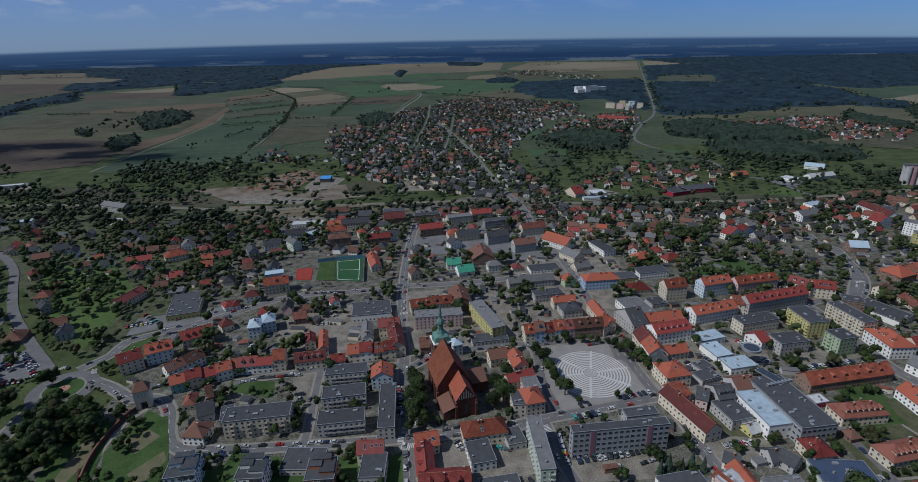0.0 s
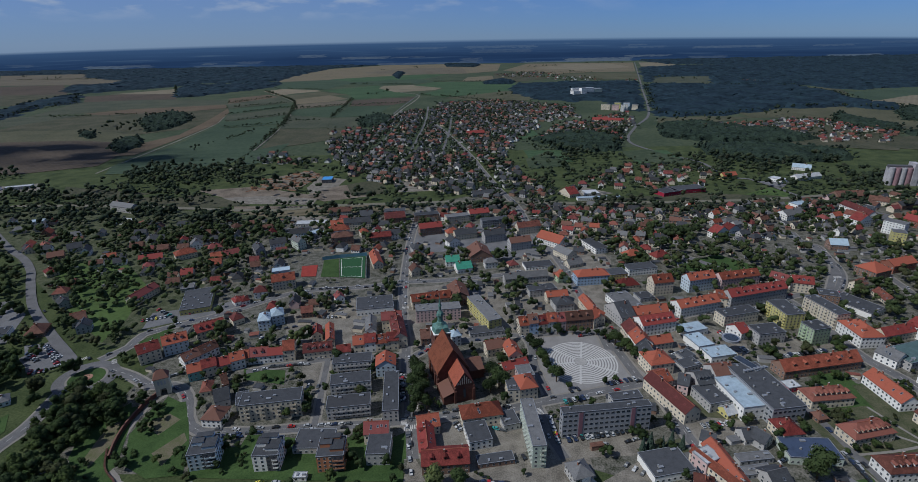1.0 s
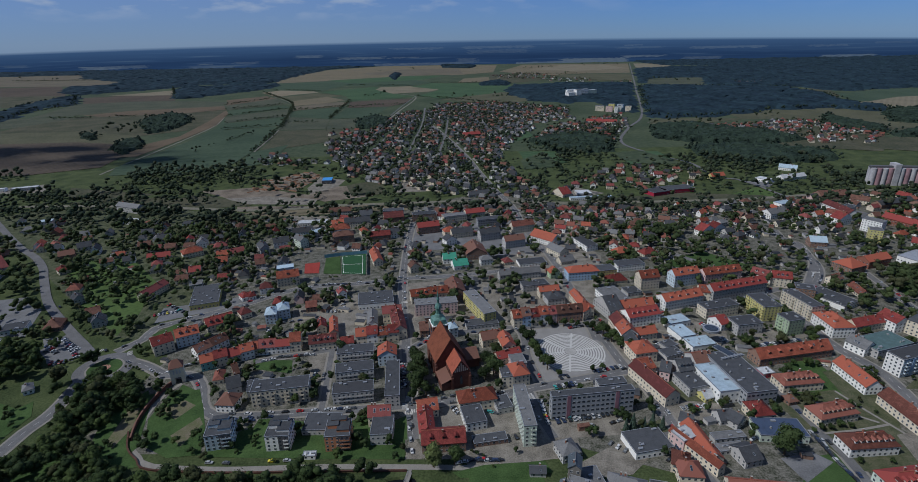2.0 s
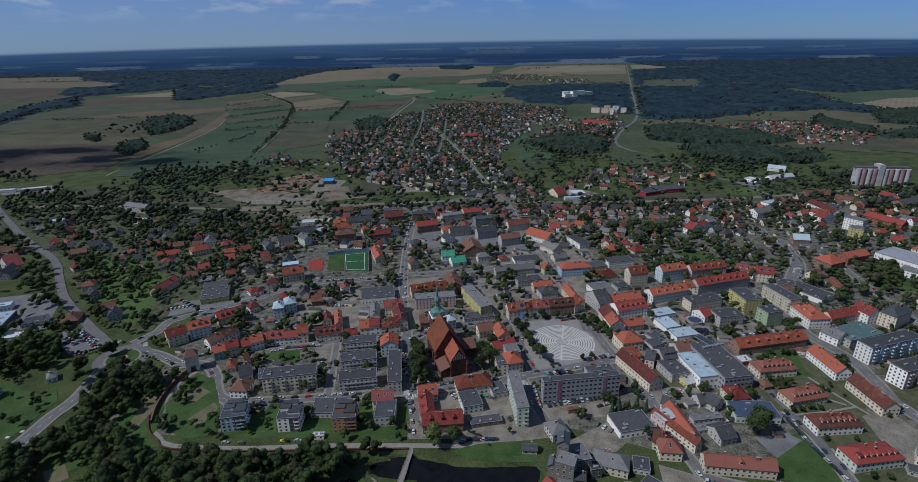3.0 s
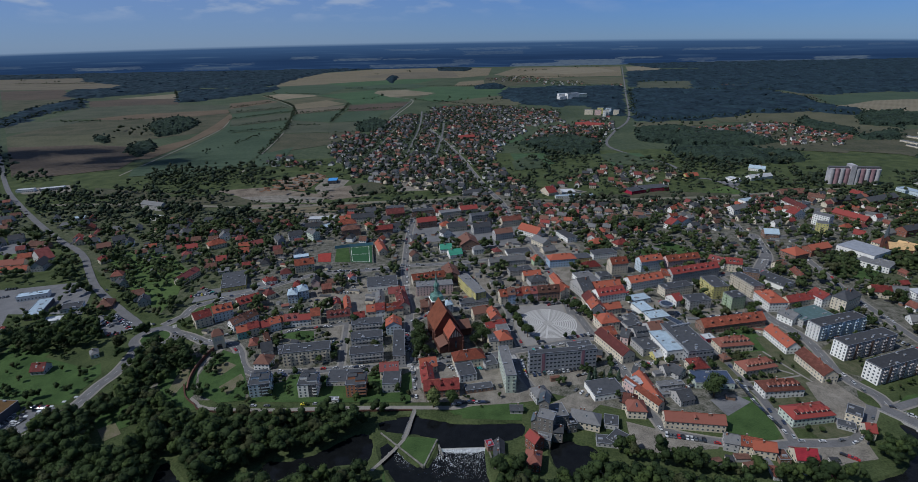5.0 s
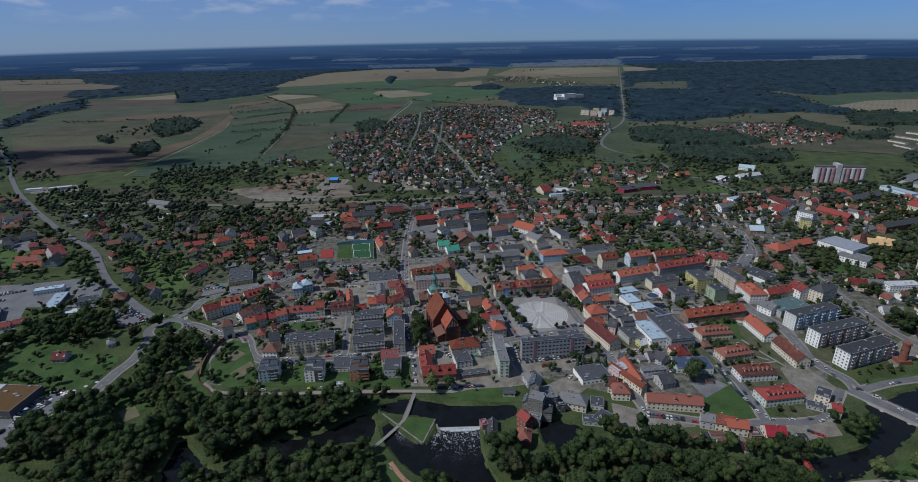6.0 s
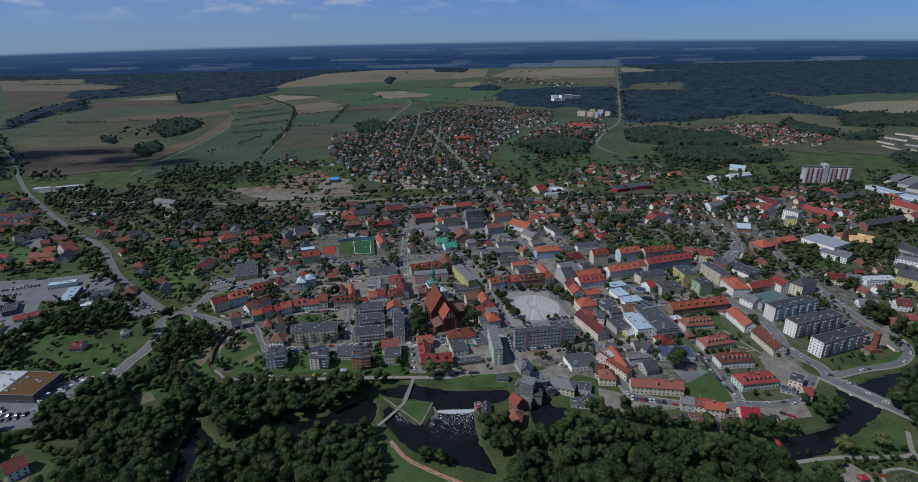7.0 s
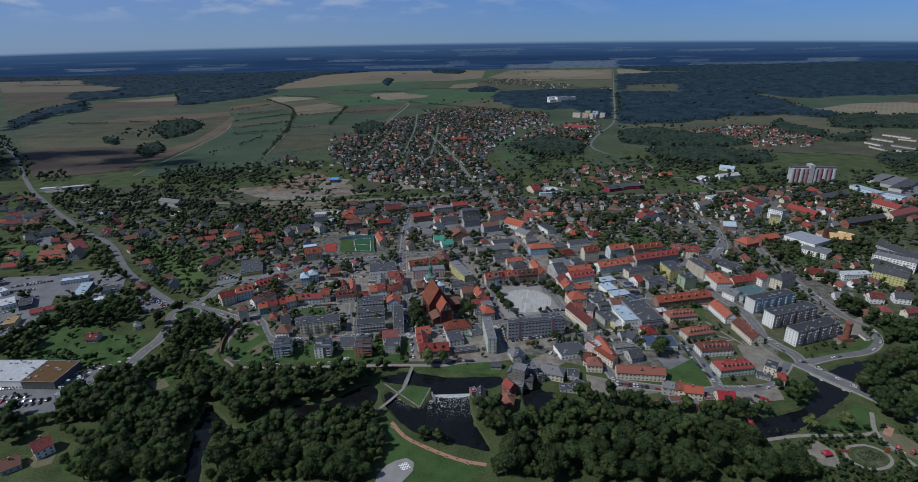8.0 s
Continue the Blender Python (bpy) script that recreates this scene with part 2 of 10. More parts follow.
FRAME = mat("window_frame", (0.62, 0.62, 0.60), 0.6, 0.08, 2.0, 0.4)
GLASS = mat("window_glass", (0.035, 0.045, 0.06), 0.12, 0.3, 2.0, 0.5)
CHIMNEY = mat("chimney_brick", (0.28, 0.13, 0.09), 0.9, 0.3, 1.5, 0.25)
METAL = mat("sheet_metal", (0.30, 0.31, 0.33), 0.5, 0.15, 2.0, 0.4, metal=0.4)
CONCRETE = mat("concrete", (0.33, 0.32, 0.30), 0.95, 0.2, 6.0, 0.6)
GROUND = {
    "road": mat("asphalt_road", (0.128, 0.126, 0.128), 0.95, 0.22, 9.0, 0.8),
    "asphalt": mat("asphalt_yard", (0.145, 0.145, 0.15), 0.95, 0.25, 12.0, 0.9),
    "concrete": mat("yard_concrete", (0.145, 0.131, 0.110), 0.95, 0.3, 8.0, 0.8, col2=(0.252, 0.230, 0.194)),
    "gardens": mat("garden_ground", (0.032, 0.050, 0.019), 1.0, 0.3, 6.5, 1.3, col2=(0.112, 0.116, 0.072)),
    "paving": mat("square_paving", (0.225, 0.216, 0.208), 0.9, 0.14, 7.0, 0.5),
    "path": mat("path_paving", (0.215, 0.200, 0.178), 0.9, 0.15, 5.0, 0.5),
    "brickpath": mat("red_paving", (0.30, 0.17, 0.12), 0.9, 0.2, 4.0, 0.4),
    "dirt": mat("bare_dirt", (0.13, 0.105, 0.08), 1.0, 0.35, 18.0, 1.5, col2=(0.22, 0.185, 0.145)),
    "sand": mat("worn_sand", (0.23, 0.19, 0.14), 1.0, 0.3, 8.0, 0.8, col2=(0.09, 0.10, 0.045)),
    "gravelway": mat("track_gravel", (0.22, 0.20, 0.18), 1.0, 0.2, 8.0, 0.8, col2=(0.13, 0.13, 0.08)),
    "town": mat("yard_ground", (0.030, 0.038, 0.018), 1.0, 0.3, 5.5, 1.1, col2=(0.190, 0.178, 0.156)),
    "lawn": mat("mown_lawn", (0.036, 0.068, 0.021), 1.0, 0.25, 14.0, 0.8, col2=(0.064, 0.106, 0.034)),
    # far field colours here are greyed slightly to put haze into them
    "green": mat("green_field", (0.044, 0.066, 0.036), 1.0, 0.25, 120.0, 9.0, col2=(0.074, 0.090, 0.052)),
    "straw": mat("stubble_field", (0.100, 0.090, 0.056), 1.0, 0.2, 150.0, 8.0, col2=(0.152, 0.130, 0.086), rows=(20, 75, 0.5)),
    "stubble": mat("orange_stubble_field", (0.092, 0.073, 0.050), 1.0, 0.2, 90.0, 6.0, col2=(0.125, 0.096, 0.064), rows=(10, 20, 0.2)),
    "pale": mat("pale_stubble_field", (0.138, 0.124, 0.084), 1.0, 0.15, 90.0, 6.0, col2=(0.190, 0.166, 0.115), rows=(16, 40, 0.2)),
    "olive": mat("rough_meadow", (0.050, 0.060, 0.034), 1.0, 0.25, 60.0, 5.0, col2=(0.092, 0.086, 0.057)),
    "soil": mat("dark_field", (0.060, 0.050, 0.035), 1.0, 0.4, 200.0, 12.0, col2=(0.13, 0.095, 0.055)),
    "field": mat("green_meadow", (0.065, 0.10, 0.032), 1.0, 0.25, 60.0, 4.0),
    "fallow": mat("fallow_field", (0.092, 0.083, 0.060), 1.0, 0.2, 110.0, 10.0, col2=(0.128, 0.112, 0.080), rows=(9, 62, 0.35)),
    "umber": mat("brown_field", (0.058, 0.050, 0.041), 1.0, 0.25, 170.0, 12.0, col2=(0.088, 0.070, 0.052), rows=(12, 15, 0.2)),
    "meadow": mat("grey_green_meadow", (0.048, 0.062, 0.042), 1.0, 0.25, 90.0, 7.0, col2=(0.078, 0.084, 0.056), rows=(16, 80, 0.2)),
    "sward": mat("dry_meadow", (0.070, 0.076, 0.044), 1.0, 0.2, 80.0, 6.0, col2=(0.104, 0.100, 0.062)),
    "crop": mat("green_crop_field", (0.036, 0.060, 0.037), 1.0, 0.2, 140.0, 9.0, col2=(0.056, 0.080, 0.049), rows=(14, 100, 0.25)),
    "lush": mat("lush_green_field", (0.040, 0.078, 0.038), 1.0, 0.2, 100.0, 7.0, col2=(0.058, 0.096, 0.047), rows=(18, 72, 0.2)),
    "strips": mat("striped_stubble_field", (0.105, 0.092, 0.058), 1.0, 0.2, 90.0, 6.0, col2=(0.21, 0.18, 0.125), rows=(30, 70, 0.6)),
    "farmway": mat("farm_track", (0.19, 0.18, 0.15), 1.0, 0.2, 30.0, 3.0),
    "turfy": mat("worn_grass", (0.050, 0.068, 0.028), 1.0, 0.25, 7.0, 0.9, col2=(0.108, 0.105, 0.066)),
    "turf": mat("playing_turf", (0.030, 0.082, 0.036), 0.95, 0.12, 8.0, 0.8),
    "court": mat("red_court", (0.26, 0.045, 0.035), 0.9, 0.15, 5.0, 0.6),
    "stripe": mat("pale_paving_stone", (0.46, 0.45, 0.43), 0.9, 0.1, 4.0, 0.5),
}
GRASS = mat("rough_grass", (0.036, 0.055, 0.020), 1.0, 0.3, 22.0, 1.4, col2=(0.080, 0.098, 0.040))
LEAVES = [mat("foliage_" + n, c, 0.75, 0.35, 5.0, 0.7, rnd=0.7, col2=d) for n, c, d in (
    ("dark", (0.041, 0.065, 0.026), (0.071, 0.102, 0.038)), ("mid", (0.049, 0.078, 0.028), (0.085, 0.122, 0.044)), ("light", (0.061, 0.090, 0.030), (0.112, 0.149, 0.051)))]
WOOD_LEAVES = [mat("foliage_of_woods_" + n, c, 0.8, 0.35, 7.0, 0.8, island=0.35, col2=d) for n, c, d in (
    ("deep", (0.034, 0.057, 0.023), (0.059, 0.088, 0.034)), ("full", (0.043, 0.070, 0.027), (0.076, 0.112, 0.040)), ("fresh", (0.057, 0.089, 0.028), (0.105, 0.144, 0.046)), ("olive", (0.054, 0.065, 0.028), (0.090, 0.102, 0.046)))]
GARDEN_LEAVES = [mat("foliage_of_gardens_" + n, c, 0.8, 0.35, 7.0, 0.8, island=0.35, col2=d) for n, c, d in (
    ("deep", (0.042, 0.066, 0.028), (0.078, 0.106, 0.044)), ("full", (0.052, 0.080, 0.032), (0.098, 0.130, 0.052)), ("fresh", (0.068, 0.100, 0.036), (0.128, 0.162, 0.062)), ("olive", (0.064, 0.074, 0.034), (0.110, 0.118, 0.058)))]
# lighter, bluer leaves: the haze over the outskirts is painted into them
HAZED_OUTSKIRT_LEAVES = [mat("foliage_of_outskirts_hazed_" + n, c, 0.85, 0.35, 9.0, 1.5, island=0.35, col2=d) for n, c, d in (
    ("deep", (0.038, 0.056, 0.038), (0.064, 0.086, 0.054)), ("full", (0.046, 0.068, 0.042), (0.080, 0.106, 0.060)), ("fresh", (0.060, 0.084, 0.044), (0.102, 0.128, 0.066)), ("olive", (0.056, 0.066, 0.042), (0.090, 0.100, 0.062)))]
# blue tint of far woods and copses is distance haze put into the colour
HAZED_FAR_LEAVES = mat("foliage_far_hazed", (0.007, 0.017, 0.028), 0.95, 0.3, 60.0, 14.0, col2=(0.022, 0.042, 0.056))
HAZED_COPSE_LEAVES = mat("foliage_of_hazed_copses", (0.012, 0.022, 0.017), 0.95, 0.3, 24.0, 3.0, col2=(0.034, 0.052, 0.036))
SPRUCE = mat("spruce_needles", (0.030, 0.052, 0.036), 0.85, 0.35, 2.0, 0.4, col2=(0.060, 0.088, 0.066))
BARK = mat("bark", (0.09, 0.065, 0.045), 0.95, 0.3, 1.0, 0.2)
OLD_CONCRETE = mat("weathered_concrete", (0.13, 0.125, 0.11), 0.95, 0.3, 3.0, 0.4, col2=(0.25, 0.24, 0.21))
WATER = mat("river_water", (0.007, 0.008, 0.009), 0.06, 0.3, 6.0, 0.8, bump=0.02)
WATER.node_tree.nodes["Principled BSDF"].inputs["IOR"].default_value = 1.2
FOAM = mat("white_water", (0.45, 0.47, 0.48), 0.6, 0.25, 2.0, 0.4)
CAR_PAINT = {k: mat("car_paint_" + k, c, 0.3, 0.05, 2.0, 0.5) for k, c in dict(white=(0.5, 0.5, 0.5), black=(0.02, 0.02, 0.022), silver=(0.34, 0.35, 0.36), red=(0.35, 0.02, 0.02), blue=(0.022, 0.036, 0.085), grey=(0.10, 0.105, 0.11), yellow=(0.6, 0.5, 0.03), teal=(0.05, 0.30, 0.28)).items()}
RUBBER = mat("tyre_rubber", (0.015, 0.015, 0.015), 0.9, 0.1, 1.0, 0.2)


def lets_light_through(m, share):
    """Leaves pass part of the light that falls on them."""
    nt = m.node_tree
    b, out = nt.nodes["Principled BSDF"], nt.nodes["Material Output"]
    thin, mix = nt.nodes.new("ShaderNodeBsdfTranslucent"), nt.nodes.new("ShaderNodeMixShader")
    nt.links.new(b.inputs["Base Color"].links[0].from_socket, thin.inputs["Color"])
    mix.inputs["Fac"].default_value = share
    nt.links.new(b.outputs["BSDF"], mix.inputs[1])
    nt.links.new(thin.outputs["BSDF"], mix.inputs[2])
    nt.links.new(mix.outputs["Shader"], out.inputs["Surface"])


for m in LEAVES + WOOD_LEAVES + GARDEN_LEAVES + HAZED_OUTSKIRT_LEAVES:
    lets_light_through(m, 0.4)
from mathutils import geometry as mathutils_geometry


# ---- geometry helpers ----
def mesh(name, verts, faces, mats, idx=None, smooth=False):
    me = bpy.data.meshes.new(name)
    me.from_pydata([tuple(v) for v in verts], [], faces)
    for m in (mats if isinstance(mats, (list, tuple)) else [mats]):
        me.materials.append(m)
    if idx is not None:
        me.polygons.foreach_set("material_index", np.array(idx, dtype=np.int32))
    if smooth:
        me.polygons.foreach_set("use_smooth", np.ones(len(me.polygons), dtype=bool))
    me.update()
    return me


def part(name, me, parent, label="", m=None):
    ob = new(name, me)
    ob.parent = parent
    if m is not None:
        ob.matrix_basis = m
    if label:
        tagged(ob, label)
    return ob


class Shape:
    """Collects boxes, prisms and faces into one mesh."""

    def __init__(self):
        self.v, self.f, self.i = [], [], []

    def face(self, pts, i=0):
        n = len(self.v)
        self.v += [tuple(p) for p in pts]
        self.f.append(tuple(range(n, n + len(pts))))
        self.i.append(i)

    def box(self, x0, x1, y0, y1, z0, z1, i=0, bottom=False):
        n = len(self.v)
        self.v += [(x0, y0, z0), (x1, y0, z0), (x1, y1, z0), (x0, y1, z0), (x0, y0, z1), (x1, y0, z1), (x1, y1, z1), (x0, y1, z1)]
        fs = [(0, 1, 5, 4), (1, 2, 6, 5), (2, 3, 7, 6), (3, 0, 4, 7), (4, 5, 6, 7)] + ([(3, 2, 1, 0)] if bottom else [])
        self.f += [tuple(n + a for a in f) for f in fs]
        self.i += [i] * len(fs)

    def tube(self, x, y, r0, r1, z0, z1, k=12, i=0, cap=True):
        n = len(self.v)
        for r, z in ((r0, z0), (r1, z1)):
            self.v += [(x + r * math.cos(6.2832 * a / k), y + r * math.sin(6.2832 * a / k), z) for a in range(k)]
        for a in range(k):
            b = (a + 1) % k
            self.f.append((n + a, n + b, n + k + b, n + k + a))
            self.i.append(i)
        if cap:
            self.f.append(tuple(n + k + a for a in range(k)))
            self.i.append(i)

    def mesh(self, name, mats, smooth=False):
        return mesh(name, self.v, self.f, mats, self.i, smooth)


def inside(poly, x, y):
    """Which of the points x, y lie in the polygon."""
    p = np.asarray(poly, float)
    r = np.zeros(np.shape(x), bool)
    for (x0, y0), (x1, y1) in zip(p, np.roll(p, -1, 0)):
        if y0 != y1:
            r ^= ((y0 > y) != (y1 > y)) & (x < (x1 - x0) * (y - y0) / (y1 - y0) + x0)
    return r


def edge_distance(poly, x, y, closed=True):
    p = np.asarray(poly, float)
    q = np.roll(p, -1, 0) if closed else p[1:]
    best = np.full(np.shape(x), 1e9)
    for (x0, y0), (x1, y1) in zip(p, q):
        dx, dy = x1 - x0, y1 - y0
        s = np.clip(((x - x0) * dx + (y - y0) * dy) / max(dx * dx + dy * dy, 1e-9), 0, 1)
        best = np.minimum(best, np.hypot(x - x0 - s * dx, y - y0 - s * dy))
    return best


def smooth_line(pts, step=6.0):
    """A rounded course through the given places."""
    p = np.asarray(pts, float)
    if len(p) < 3:
        return p
    p = np.vstack([2 * p[0] - p[1], p, 2 * p[-1] - p[-2]])
    res = []
    for k in range(1, len(p) - 2):
        n = max(2, int(np.hypot(*(p[k + 1] - p[k])) / step))
        for s in np.arange(n) / n:
            a, b, c, d = p[k - 1:k + 3]
            res.append(0.5 * (2 * b + (c - a) * s + (2 * a - 5 * b + 4 * c - d) * s * s + (3 * b - a - 3 * c + d) * s ** 3))
    return np.array(res + [p[-2]])


# ---- ground, one sheet out to the horizon, with the river bed sunk into it ----
RIVER = [(427, 197), (395, 190), (365, 178), (335, 170), (315, 162), (297, 157), (293, 137), (266, 117), (237, 110), (207, 104), (180, 111), (140, 121), (101, 132),
         (88, 146), (74, 153), (63, 151), (58, 140), (60, 129), (68, 121), (83, 122), (104, 117), (135, 107), (174, 97), (204, 89), (231, 86), (258, 96), (294, 116),
         (316, 131), (341, 154), (365, 165), (407, 174)]
POOL = [(46, 171), (0, 173), (-28, 182), (-54, 176), (-55, 160), (-48, 138), (-39, 122), (-26, 107), (-7, 96), (15, 88), (30, 83), (29, 95), (23, 110), (20, 128), (20, 146),
        (23, 151), (40, 153), (47, 160)]
BRANCH = [(-54, 172), (-93, 147), (-119, 142), (-125, 132), (-140, 122), (-149, 114), (-183, 145), (-188, 142), (-184, 112), (-172, 66), (-165, 20), (-140, 20),
          (-157, 66), (-166, 94), (-166, 114), (-146, 104), (-140, 110), (-117, 118), (-98, 130), (-55, 138)]
REACH = [(427, 197), (407, 174), (520, 150), (640, 120), (640, 150), (530, 180)]
ISLAND = [(-50, 164), (-34, 161), (-12, 155), (-18, 133), (-27, 138), (-35, 146)]


def spaced(lo, hi, step, far):
    core = list(np.arange(lo, hi + 0.1, step))
    out, d = [], step
    while (out[-1] if out else hi) < far:
        d *= 1.35
        out.append((out[-1] if out else hi) + d)
    back, d = [], step
    while (back[-1] if back else lo) > -far:
        d *= 1.35
        back.append((back[-1] if back else lo) - d)
    return np.array(back[::-1] + core + out)


def smooth_closed(p, step):
    p, res = np.array(p, float), []
    n = len(p)
    for k in range(n):
        a, b, c, d = p[(k - 1) % n], p[k], p[(k + 1) % n], p[(k + 2) % n]
        m = max(1, int(np.hypot(*(c - b)) / step))
        for s in np.arange(m) / m:
            q = 0.5 * (2 * b + (c - a) * s + (2 * a - 5 * b + 4 * c - d) * s * s + (3 * b - a - 3 * c + d) * s ** 3)
            res.append(tuple(0.6 * q + 0.4 * (b + (c - b) * s)))
    return res


BANKS = [smooth_closed(p, 4.0) for p in (RIVER, POOL, BRANCH, REACH, ISLAND)]


def wet_at(x, y):
    return (inside(BANKS[0], x, y) | inside(BANKS[1], x, y) | inside(BANKS[2], x, y) | inside(BANKS[3], x, y)) & ~inside(BANKS[4], x, y)


gx, gy = spaced(-260, 460, 6.0, 4700), np.minimum(spaced(10, 215, 6.0, 4700), 5040)
X, Y = np.meshgrid(gx, gy)
jitter = np.random.RandomState(3)
core = (np.abs(X - 100) < 380) & (np.abs(Y - 110) < 120)
X, Y = X + core * jitter.uniform(-1.5, 1.5, X.shape), Y + core * jitter.uniform(-1.5, 1.5, X.shape)
near_bank = np.min([edge_distance(p, X, Y) for p in BANKS], 0)
X, Y = X[near_bank > 1.6], Y[near_bank > 1.6]
far_r = np.hypot(X, Y)
points, edges = [Vector((x, y)) for x, y in zip(X, Y)], []
for bank in BANKS:
    n = len(points)
    points += [Vector(q) for q in bank]
    edges += [(n + k, n + (k + 1) % len(bank)) for k in range(len(bank))]
cdt_v, _, cdt_f, _, _, _ = mathutils_geometry.delaunay_2d_cdt(points, edges, [], 0, 0.01)
cx, cy = np.array([v.x for v in cdt_v]), np.array([v.y for v in cdt_v])
bank_d = np.min([edge_distance(p, cx, cy) for p in BANKS], 0)
far_r = np.hypot(cx, cy)
cz = np.where(wet_at(cx, cy) & (bank_d > 1.0), -4.0, 0.0)
cz += np.where(far_r > 1800, np.clip((far_r - 1800) / 3000, 0, 1) ** 2 * 0.01 * np.sin(cx / 900 + 1) * np.cos(cy / 1100), 0)
ground = new("ground", mesh("ground", np.stack([cx, cy, cz], 1), [tuple(f) for f in cdt_f], GRASS))
tagged(ground, "rough green grass ground reaching to the horizon", "ground", kind="structure")


def flat_sheet(name, pts, z, material):
    """A flat sheet over any outline."""
    tris = mathutils_geometry.tessellate_polygon([[Vector((x, y, 0)) for x, y in pts]])
    s = Shape()
    for t in tris:
        a, b, c = [pts[k] for k in t]
        up = (b[0] - a[0]) * (c[1] - a[1]) - (b[1] - a[1]) * (c[0] - a[0]) > 0
        s.face([(*q, z) for q in ((a, b, c) if up else (a, c, b))])
    return new(name, s.mesh(name, material))


water = Shape()
wx0, wx1, wy0, wy1 = -262, 642, 8, 217
water.face([(wx0, wy0, -1.3), (wx1, wy0, -1.3), (wx1, wy1, -1.3), (wx0, wy1, -1.3)])
tagged(new("water", water.mesh("water", WATER)), "dark still river water below grassy banks", "river", kind="structure")

ROAD_LINES, LEVEL = [], [0.05]
AREA_LABELS = {"asphalt": ("yard", "grey asphalt car park with worn patches"), "concrete": ("yard", "pale concrete paved yard between buildings"),
               "town": ("yards", "mixed gravel yards and worn grass between the houses"), "paving": ("square", "grey stone paved town square"), "dirt": ("yard", "bare brown dirt yard"), "sand": ("sand", "worn sandy patch in the grass"),
               "lawn": ("lawn", "mown green lawn"), "green": ("field", "green crop field"), "straw": ("field", "pale stubble field"), "olive": ("meadow", "rough olive green meadow"),
               "stubble": ("field", "orange brown stubble field"), "pale": ("field", "pale harvested field"), "soil": ("field", "dark ploughed field"), "gardens": ("gardens", "allotments and gardens with worn grass"), "turfy": ("grass", "worn grass between terraces"), "fallow": ("field", "grey-brown fallow field"), "umber": ("field", "bare brown field"), "meadow": ("meadow", "grey-green grazed meadow"), "sward": ("meadow", "dry yellowish meadow"),
               "crop": ("field", "green crop field with faint rows"), "lush": ("field", "bright green crop field"), "strips": ("field", "striped pale and green stubble field"), "field": ("meadow", "green meadow"), "turf": ("pitch", "green artificial turf playing pitch"), "court": ("court", "red sports court")}


def ribbon(line, width, z, thick=0.0):
    s, n = Shape(), len(line)
    d = np.gradient(line, axis=0)
    d /= np.maximum(np.hypot(d[:, 0], d[:, 1])[:, None], 1e-6)
    side = np.stack([-d[:, 1], d[:, 0]], 1) * width / 2
    l, r = line + side, line - side
    for k in range(n - 1):
        s.face([(*r[k], z), (*r[k + 1], z), (*l[k + 1], z), (*l[k], z)])
        if thick:
            s.face([(*r[k + 1], z), (*r[k], z), (*r[k], z - thick), (*r[k + 1], z - thick)])
            s.face([(*l[k], z), (*l[k + 1], z), (*l[k + 1], z - thick), (*l[k], z - thick)])
    return s


def road(pts, width):
    line = smooth_line(pts)
    ROAD_LINES.append((line, width))
    LEVEL[0] += 0.0015
    if pts[0][1] < 620:
        side = ribbon(line, width + 3.2, 0.16 + LEVEL[0] / 10, 0.16)
        tagged(new("pavement", side.mesh("pavement", GROUND["path"])), "pale paved pavement with kerb beside the street", "pavement", kind="structure")
        z = 0.17 + LEVEL[0]
    else:
        z = 0.6 + LEVEL[0]
    ob = new("road", ribbon(line, width, z).mesh("road", GROUND["road"]))
    tagged(ob, "grey asphalt street", "road", kind="structure")


def track(pts, width, kind, label, category):
    line = smooth_line(pts)
    ROAD_LINES.append((line, width))
    LEVEL[0] += 0.0015
    tagged(new(kind, ribbon(line, width, 0.10 + LEVEL[0]).mesh(kind, GROUND[kind])), label, category, kind="structure")


def path(pts, width):
    track(pts, width, "path", "pale paved footpath through grass", "path")


def brickpath(pts, width):
    track(pts, width, "brickpath", "reddish paved riverside promenade", "path")


def gravelway(pts, width):
    track(pts, width, "gravelway", "gravel railway track bed", "railway")


def farmway(pts, width):
    track(pts, width, "farmway", "pale farm track between fields", "track")


PAVED, LAWNS = [], []


def area(kind, pts):
    LEVEL[0] += 0.0015
    far = max(p[1] for p in pts) > 900
    z = (0.25 if far else 0.0) + LEVEL[0] * (1.5 if far else 1)
    if kind in ("asphalt", "concrete", "paving", "sand", "dirt", "turf", "court"):
        PAVED.append(pts)
    if kind in ("lawn", "sand"):
        LAWNS.append(pts)
    cat, lab = AREA_LABELS[kind]
    tagged(flat_sheet(cat, pts, z, GROUND[kind]), lab, cat, kind="structure")


# worn ground of the town and its gardens
area('gardens', [(-700, 620), (-600, 740), (-420, 700), (-230, 660), (-60, 700), (60, 760), (200, 680), (480, 700), (800, 640), (680, 480), (600, 380), (470, 240), (300, 210), (-250, 330), (-300, 345), (-390, 430), (-500, 530)])
area('town', [(-235, 205), (-40, 200), (60, 205), (150, 165), (270, 150), (300, 200), (420, 260), (470, 420), (560, 520), (700, 600), (560, 680), (380, 640), (200, 660), (60, 760), (-60, 690), (-230, 640), (-250, 420), (-225, 300)])
